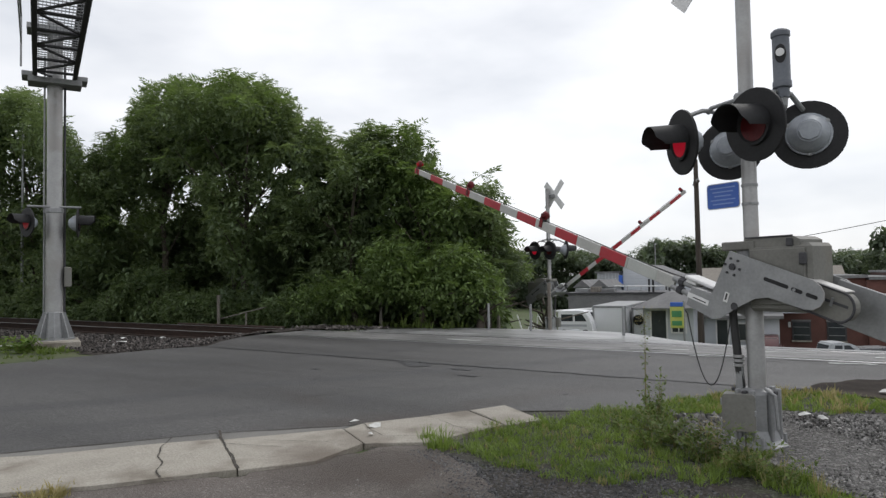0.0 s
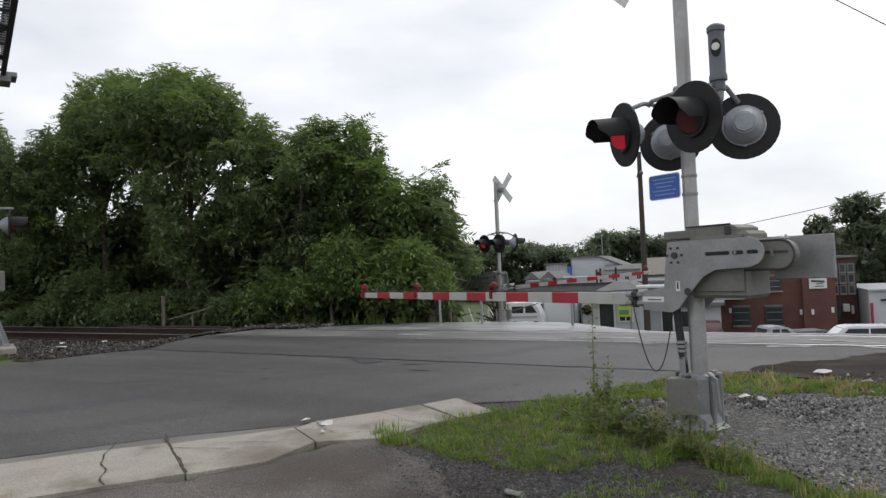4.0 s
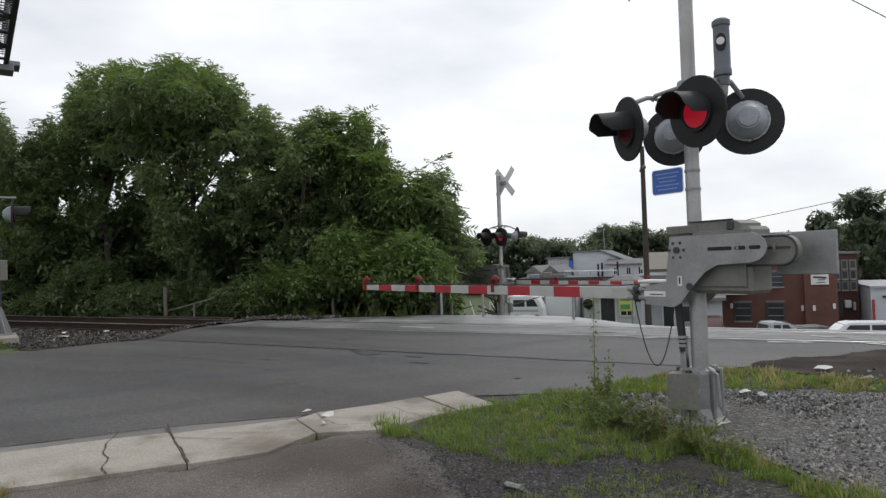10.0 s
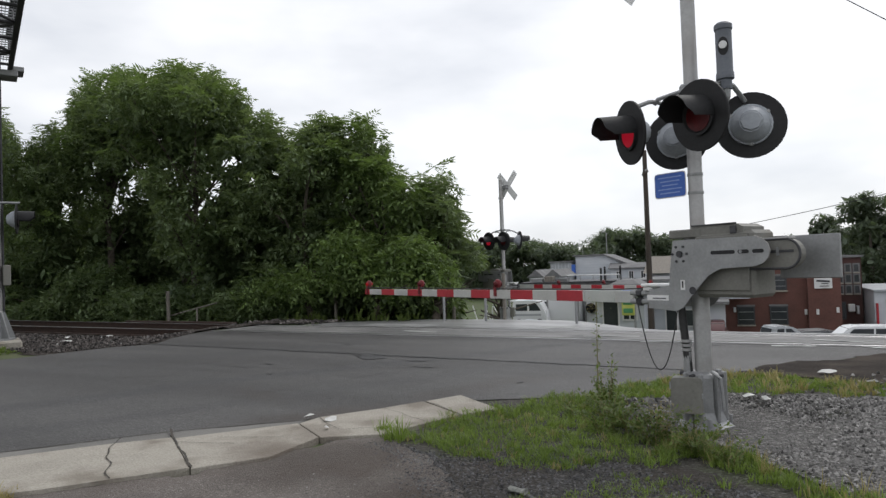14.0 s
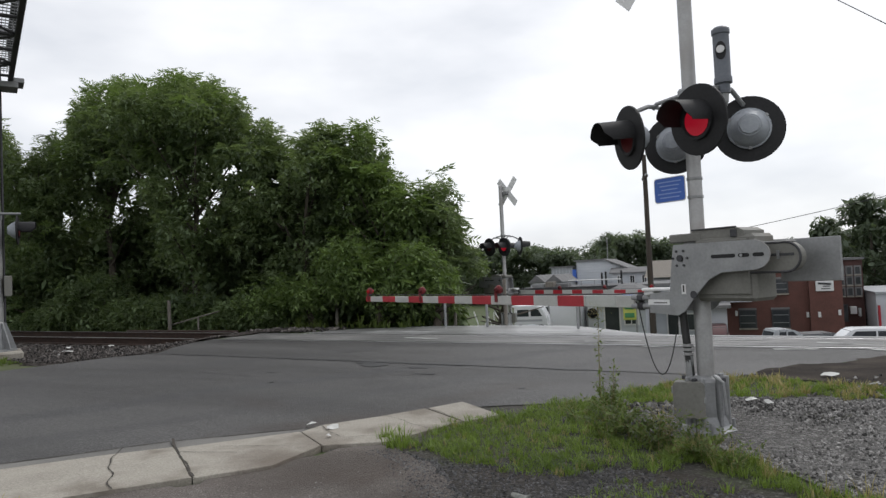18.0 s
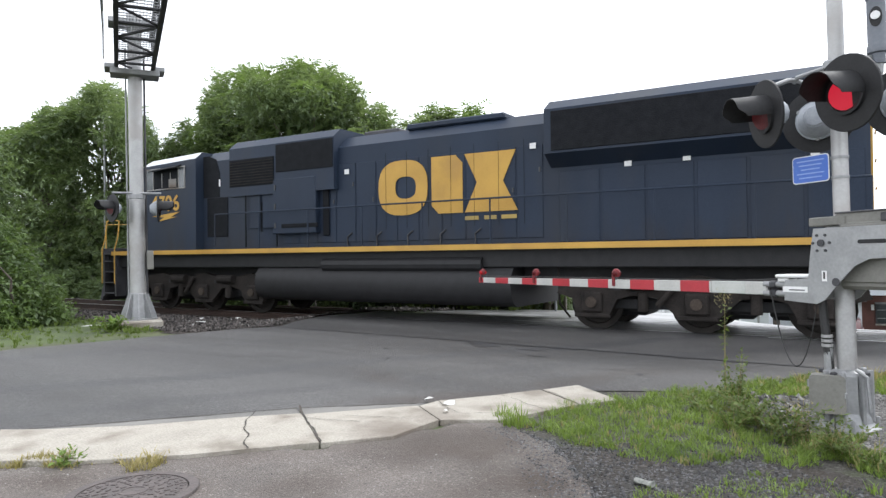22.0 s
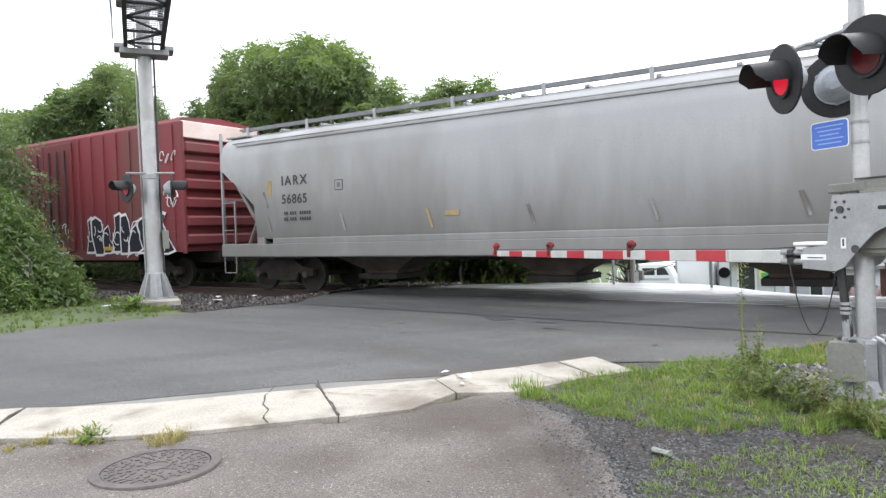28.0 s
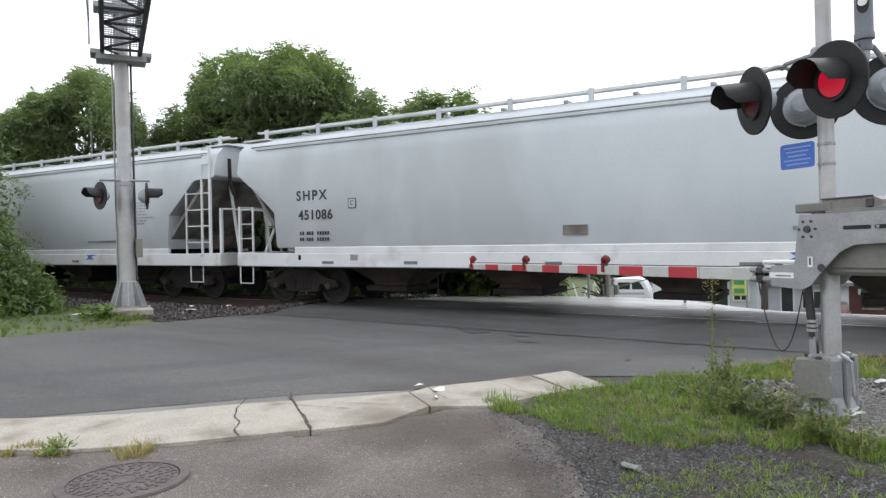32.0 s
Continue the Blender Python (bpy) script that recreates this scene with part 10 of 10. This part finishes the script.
wire((1.33 - 2.67 * 3, 19.9 + 1.05, 9.54 + 6.9), (4.0 + 2.67 * 3, 19.57 - 1.05, 7.03 - 6.6), 0.0, 0.012, "thin dark guy wire slanting across the sky")
wp = thing("white_pole", pose(-25.4, 17.2, gz(-25.4, 17.2)), "slim white pole among the trees", "pole")
part("pole", one(rod, (0, 0, 0), (0, 0, 8.4), 0.035, seg=8), SIGN_WHITE, wp)
# posts and a broken rail behind the track
for x, y, hh, lean in ((-16.9, 17.4, 1.25, 2), (-7.75, 19.9, 1.5, 0), (-6.0, 19.6, 1.4, 0), (-11.0, 18.2, 0.9, -3)):
    p = thing("fence_post", pose(x, y, gz(x, y), lean, lean * 0.5), "weathered grey post beside the track", "post", "posts by the track")
    part("post", one(box, (0, 0, hh / 2 - 0.1), (0.09, 0.09, hh + 0.2), None, 0.012), WOOD_GREY, p)
p = thing("broken_rail", pose(-16.0, 17.5, gz(-16, 17.5)), "fallen thin pale rail leaning in the weeds", "rail")
part("bar", one(rod, (-0.9, 0, 0.45), (1.0, 0.1, 0.85), 0.022, seg=6), WOOD_GREY, p)
part("stake", one(rod, (0.2, 0, -0.1), (0.2, 0, 0.7), 0.03, seg=6), WOOD_GREY, p)
p = thing("fence_post", pose(-14.6, 6.3, gz(-14.6, 6.3)), "pale wooden post in front of the bush", "post", "posts by the track")
part("post", one(rod, (0, 0, -0.2), (-0.03, 0, 1.15), 0.075, 0.07, seg=10), WOOD_GREY, p)
# ---- grass, weeds, litter ----
GRASS_POLY = [(-2.7, 5.55), (-2.55, 6.07), (-2.21, 6.56), (-1.59, 7.47), (-1.0, 8.53), (-0.47, 9.16), (-0.42, 7.98), (-0.89, 7.46), (-0.96, 6.37), (-0.62, 5.55), (-0.33, 5.61), (-0.03, 5.31), (-0.04, 5.11), (-0.32, 5.26), (-0.99, 5.45), (-0.98, 4.9), (-1.33, 4.79), (-1.7, 4.81), (-1.98, 4.96), (-2.45, 5.17)]
VERGE_POLY = [(-0.1, 9.6), (0.37, 9.85), (0.89, 9.45), (1.87, 9.1), (4.5, 9.0), (4.5, 8.35), (1.66, 8.3), (0.86, 8.3), (0.18, 8.38), (-0.99, 7.76), (-1.06, 8.39), (-0.58, 8.93)]
STRIP_POLY = [(-0.5, 6.4), (-0.13, 6.0), (0.29, 5.36), (0.75, 4.95), (1.5, 4.2), (1.3, 4.0), (0.66, 4.66), (0.2, 5.0), (-0.35, 5.4)]
SPARSE_POLY = [(-0.87, 4.68), (-0.4, 4.92), (-0.07, 4.63), (0.4, 4.2), (0.2, 3.4), (-0.99, 3.5), (-1.26, 4.11)]


def grass(name, n, poly, h, mat, label, clump=0.75, lean=0.95, seed=1, width=0.005):
    """Grass blades in tufts over an outline, in one mesh: each a bent strip that narrows to its tip."""
    r = random.Random(seed)
    x0, x1 = min(p[0] for p in poly), max(p[0] for p in poly)
    y0, y1 = min(p[1] for p in poly), max(p[1] for p in poly)
    verts, faces, k = [], [], 0
    while k < n:
        cx, cy = r.uniform(x0, x1), r.uniform(y0, y1)
        ex, ey = 0.36 * noise.noise((cx * 2.6, cy * 2.6, 4)) + 0.12 * noise.noise((cx * 9, cy * 9, 5)), 0.36 * noise.noise((cx * 2.6, cy * 2.6, 8)) + 0.12 * noise.noise((cx * 9, cy * 9, 9))
        if not inside(cx + ex, cy + ey, poly) or noise.noise((cx * 1.7, cy * 1.7, seed)) < r.uniform(-0.5, 0.25) * clump * 2:
            continue
        tuft = r.randint(5, 14)
        th = h * r.choice((0.45, 0.7, 1.0, 1.1, 1.6)) * r.uniform(0.8, 1.2)
        for j in range(tuft):
            a, q = r.uniform(0, 6.28), r.random() * 0.05
            x, y = cx + q * math.cos(a), cy + q * math.sin(a)
            l = th * r.uniform(0.5, 1.15)
            b = r.uniform(0.1, lean) * l
            w = width * r.uniform(0.7, 1.4)
            dx, dy = math.cos(a), math.sin(a)
            z = gz(x, y)
            i = len(verts)
            verts += [(x - dy * w, y + dx * w, z), (x + dy * w, y - dx * w, z), (x + dx * b * 0.4 - dy * w * 0.8, y + dy * b * 0.4 + dx * w * 0.8, z + l * 0.6), (x + dx * b * 0.4 + dy * w * 0.8, y + dy * b * 0.4 - dx * w * 0.8, z + l * 0.6), (x + dx * b, y + dy * b, z + l * 0.95)]
            faces += [(i, i + 1, i + 3, i + 2), (i + 2, i + 3, i + 4)]
            k += 1
    return tagged(raw(name, verts, faces, mat), label, "grass", kind="stuff")


grass("grass", 19000, GRASS_POLY, 0.048, BLADE, "bright green uncut grass at the road edge", seed=1, clump=1.7, width=0.003, lean=1.4)
grass("grass", 1100, GRASS_POLY, 0.05, DRY, "dry straw among the grass", seed=2, width=0.0025)
grass("grass", 230, [(-2.85, 5.3), (-2.5, 5.75), (-2.3, 5.5), (-2.6, 5.1)], 0.13, BLADE, "coarse tall tuft at the slab's end", seed=3, lean=0.9, width=0.004)
grass("grass", 9000, VERGE_POLY, 0.05, BLADE, "green grass verge beside the gravel", seed=4, clump=1.2, width=0.004)
grass("grass", 2500, VERGE_POLY, 0.09, DRY, "dry grass in the verge", seed=5)
grass("grass", 5200, STRIP_POLY, 0.055, BLADE, "strip of green grass through the gravel", seed=6, clump=1.5, width=0.003)
grass("grass", 500, STRIP_POLY, 0.12, DRY, "dry stalks through the gravel", seed=7, width=0.003)
grass("grass", 4200, SPARSE_POLY, 0.03, BLADE, "thin tufts of grass in dark gravel", clump=1.1, seed=8, width=0.0026, lean=1.4)
grass("grass", 16000, [(-12.15, 4.0), (-11.75, 6.3), (-11.4, 7.9), (-12.5, 8.9), (-14.3, 8.9), (-18.6, 10.5), (-22, 11), (-22, 3), (-16, 1)], 0.07, WEED_DULL, "rough grass between bush and road", seed=9, width=0.006)
grass("grass", 1200, [(-5.6, 2.15), (-5.05, 2.55), (-4.4, 3.1), (-4.3, 3.2), (-4.4, 3.22), (-5.1, 2.68), (-5.7, 2.22)], 0.05, DRY, "short dry grass in the slab's edge", seed=10)
grass("grass", 2500, [(-30, 17.3), (-8, 17.0), (-8, 18.4), (-30, 18.6)], 0.26, WEED_DULL, "tall weeds behind the track", seed=11, width=0.012)
grass("grass", 700, [(-14.2, 8.4), (-12.5, 8.2), (-12.2, 8.8), (-14, 9.1)], 0.08, WEED_DULL, "weeds round the mast footing", seed=12, width=0.012)


def weed(x, y, h, stems, label, seed, spread=0.35, leaf=0.07, per=26, mat=WEED):
    """A leafy weed: thin bent stems with leaves along them."""
    r, rg = random.Random(seed), np.random.default_rng(seed)
    w = thing("weed", pose(x, y, gz(x, y)), label, "weed", "roadside weeds")
    pts = []
    for s in range(stems):
        a, l = r.uniform(0, 6.28), h * r.uniform(0.55, 1.1)
        out = spread * r.uniform(0.2, 1)
        p0 = Vector((0.06 * math.cos(a), 0.06 * math.sin(a), -0.02))
        prev = p0
        path = [p0]
        for k in range(1, 6):
            f = k / 5
            p = Vector((p0.x + out * f * f * math.cos(a), p0.y + out * f * f * math.sin(a), l * f))
            path.append(p)
            for j in range(per // 5):
                q = prev.lerp(p, r.random())
                pts.append((q.x + r.uniform(-0.03, 0.03), q.y + r.uniform(-0.03, 0.03), q.z))
            prev = p
        part("stem", one(pipe, path, 0.005, 4, 0.001), DRY, w)
    leaf_mesh("foliage", np.array(pts), leaf, rg, mat, w, droop=-0.1)
    return w


weed(-1.27, 7.36, 1.05, 2, "tall thin wayside weed stalk", 1, 0.04, 0.05, 60, mat=WEED_DULL)
tall = scene.objects["weed"]
r3 = np.random.default_rng(33)
tagged(leaf_mesh("seed_head", r3.normal(0, 1, (150, 3)) * np.array((0.055, 0.055, 0.05)) + np.array((0.05, 0.02, 1.02)), 0.02, r3, DRY, tall, "dry brown seed head", droop=-0.4), kind="stuff")
weed(-1.1, 7.1, 0.5, 5, "upright leafy green roadside weed", 2, 0.1, 0.045, 60, mat=WEED_DULL)
weed(-1.04, 6.8, 0.38, 7, "leafy green weed clump", 3, 0.2, 0.045, 50, mat=WEED_DULL)
weed(-0.9, 6.45, 0.3, 9, "leafy green weed clump", 4, 0.28, 0.045, 50, mat=WEED_DULL)
weed(-0.72, 6.12, 0.28, 11, "leafy green weed clump", 5, 0.3, 0.045, 50, mat=WEED_DULL)
weed(-0.52, 5.85, 0.3, 14, "leafy green weed clump", 6, 0.3, 0.045, 50, mat=WEED_DULL)
weed(-0.4, 5.9, 0.36, 6, "drying yellow-green weed clump", 7, 0.15, 0.035, 40, mat=DRY)
weed(-0.2, 5.62, 0.26, 12, "low leafy weed clump", 8, 0.3, 0.045, 50, mat=WEED_DULL)
weed(-0.95, 6.05, 0.24, 10, "low leafy weed clump", 9, 0.3, 0.045, 50, mat=WEED_DULL)
weed(-1.3, 6.6, 0.2, 5, "low leafy weed clump", 10, 0.25, 0.045, 40, mat=WEED_DULL)
weed(0.05, 5.35, 0.18, 10, "low leafy weed clump", 14, 0.3, 0.04, 40, mat=WEED_DULL)
weed(-4.86, 2.72, 0.12, 9, "small weed tuft at the slab's edge", 11, 0.12, 0.045, 20)
weed(-13.2, 8.35, 0.3, 12, "broad-leaved weed by the mast footing", 13, 0.4, 0.12)
# litter
def scrap(x, y, w, l, mat, label, seed):
    r = random.Random(seed)
    bm = bmesh.new()
    n = 7
    top = [bm.verts.new((w * r.uniform(0.6, 1) * math.cos(6.28 * k / n), l * r.uniform(0.6, 1) * math.sin(6.28 * k / n), 0.01 + r.uniform(0, 0.035))) for k in range(n)]
    c = bm.verts.new((0, 0, 0.05))
    for k in range(n):
        bm.faces.new((top[k], top[(k + 1) % n], c))
    ob = part("litter", bm, mat)
    ob.matrix_basis = pose(x, y, gz(x, y) + 0.02, 0, 0, r.uniform(0, 180))
    tagged(ob, label, "litter", "litter")
scrap(-3.72, 5.67, 0.035, 0.14, LITTER, "torn white paper strip on the slab", 7)
scrap(-3.46, 5.63, 0.06, 0.1, LITTER, "white paper scrap on the slab", 2)
scrap(-3.3, 5.3, 0.03, 0.04, LITTER, "small white scrap on the slab", 3)
bm = bmesh.new()
loft(bm, [[(xx, rr * math.cos(6.283 * k / 10), 0.022 + rr * q * math.sin(6.283 * k / 10)) for k in range(10)] for xx, rr, q in ((-0.07, 0.02, 0.8), (-0.065, 0.028, 0.7), (-0.02, 0.034, 0.35), (0.015, 0.026, 0.5), (0.055, 0.03, 0.7), (0.06, 0.022, 0.8))])
can = part("litter", bm, SCRAP, smooth=True)
can.matrix_basis = pose(-1.23, 4.28, gz(-1.23, 4.28) + 0.006, 0, 0, -20)
tagged(can, "crushed pale can in the gravel", "litter", "litter")
scrap(1.25, 9.88, 0.14, 0.12, LITTER, "white plastic lump in the verge", 5)
scrap(1.6, 9.15, 0.05, 0.14, SCRAP, "white scrap in the verge", 6)
scrap(0.26, 7.9, 0.08, 0.16, LITTER, "white torn plastic beside the base", 7)
scrap(0.42, 7.8, 0.05, 0.1, LITTER, "white torn plastic on the gravel", 8)
scrap(-14.1, 8.5, 0.06, 0.3, LITTER, "white scrap on the ballast", 9)
scrap(-12.8, 10.3, 0.1, 0.16, LITTER, "white bag on the ballast", 10)
scrap(-13.6, 11.0, 0.08, 0.1, LITTER, "pale scrap on the ballast", 11)
scrap(-12.9, 11.5, 0.08, 0.12, LITTER, "pale scrap on the ballast", 12)


# ---- what moves ----
SPEED, NOSE_AT_21 = 9.6, -9.82


def flash_rows(lens_place, first_on, states):
    """Half-turns of a lens: its lit face outwards while on."""
    rows, on = [(0, lens_place @ pose(0, 0, 0, 0, 0, 0 if states[0][1] else 180))], states[0][1]
    for t, s in states[1:]:
        if s == on:
            continue
        a, b = (0, 180) if on else (180, 360)
        for k, f in enumerate((0.0, 1 / 3, 2 / 3, 1.0)):
            rows.append((t + k / 30, lens_place @ pose(0, 0, 0, 0, 0, a + (b - a) * f)))
        on = s
    rows.append((32.0, rows[-1][1]))
    return rows


# from each of these moments the pair-side lamp 0.0 is lit, until the next the lamp 0.5
CHANGES = [(0.0, 0.5), (0.25, 0.0), (0.75, 0.5), (1.25, 0.0), (1.38, 0.5), (1.85, 0.0), (2.75, 0.5), (3.25, 0.0), (3.75, 0.5), (4.25, 0.0), (4.72, 0.5), (5.2, 0.0), (5.3, 0.5), (5.82, 0.0), (6.3, 0.5), (6.8, 0.0), (7.3, 0.5), (7.8, 0.0),
           (8.3, 0.5), (8.8, 0.0), (9.36, 0.5), (9.82, 0.0), (10.33, 0.5), (10.8, 0.0), (11.3, 0.5), (12.25, 0.0), (12.75, 0.5), (13.25, 0.0), (13.75, 0.5), (14.3, 0.0), (14.8, 0.5), (15.3, 0.0), (15.8, 0.5), (16.25, 0.0), (16.75, 0.5),
           (17.6, 0.0), (18.2, 0.5), (18.6, 0.0), (19.15, 0.5), (19.75, 0.0), (20.2, 0.5), (20.75, 0.0), (21.2, 0.5), (21.8, 0.0), (22.65, 0.5), (24.9, 0.0), (25.35, 0.5), (25.9, 0.0), (26.4, 0.5), (26.9, 0.0), (27.4, 0.5),
           (28.3, 0.0), (28.7, 0.5), (29.3, 0.0), (29.75, 0.5), (30.5, 0.0), (30.8, 0.5), (31.5, 0.0)]


def nose_x(t):
    """Where the leading nose is: the train comes a little faster at first and then holds its speed."""
    return NOSE_AT_21 - SPEED * (t - 21) + float(np.interp(t, (0, 20, 20.6, 21.0, 21.5, 32), (9.9, 0.69, 0.4, 0.21, 0, 0)))


def motions():
    for c, off in CARS:
        rows = []
        for t in (0.0, 20.0, 20.6, 21.0, 21.5, 32.0):
            x = nose_x(t) + off
            rows.append((t, pose(x, TRACK_Y, rail_z(x), 0, math.degrees(math.atan(GRADE)), 0)))
        walk(c, rows)
        for fc in c.animation_data.action.layers[0].strips[0].channelbag(c.animation_data.action_slot).fcurves:
            for k in fc.keyframe_points:
                k.interpolation = "LINEAR"
    for ob, x, r in AXLES:
        walk(ob, [(k / 15, pose(x, 0, r, 0, -math.degrees((nose_x(0) - nose_x(k / 15)) / r), 0)) for k in range(0, 481)])
    near = [(0.0, 19.6), (0.5, 16.7), (1.0, 13.8), (1.5, 10.6), (2.0, 8.1), (2.5, 5.6), (3.0, 2.8), (3.5, 0.6), (3.8, 0.0), (32.0, 0.0)]
    far = [(0.0, 27.5), (0.5, 24.6), (1.0, 22.0), (1.5, 18.6), (2.0, 15.4), (2.5, 13.6), (3.0, 10.0), (3.5, 6.9), (4.0, 4.0), (4.6, 1.2), (5.0, 0.0), (32.0, 0.0)]
    for arm, is_near in ARMS:
        walk(arm, [(t, pose(0, 0, 1.545 if is_near else 1.61, 0, -a, 0)) for t, a in (near if is_near else far)])
    for lens, place, phase in FLASH:
        side = phase % 1.0
        side = 0.0 if side in (0.0, 0.25) else 0.5
        states = [(t, s == side) for t, s in CHANGES]
        walk(lens, flash_rows(place, 0, states))


motions()
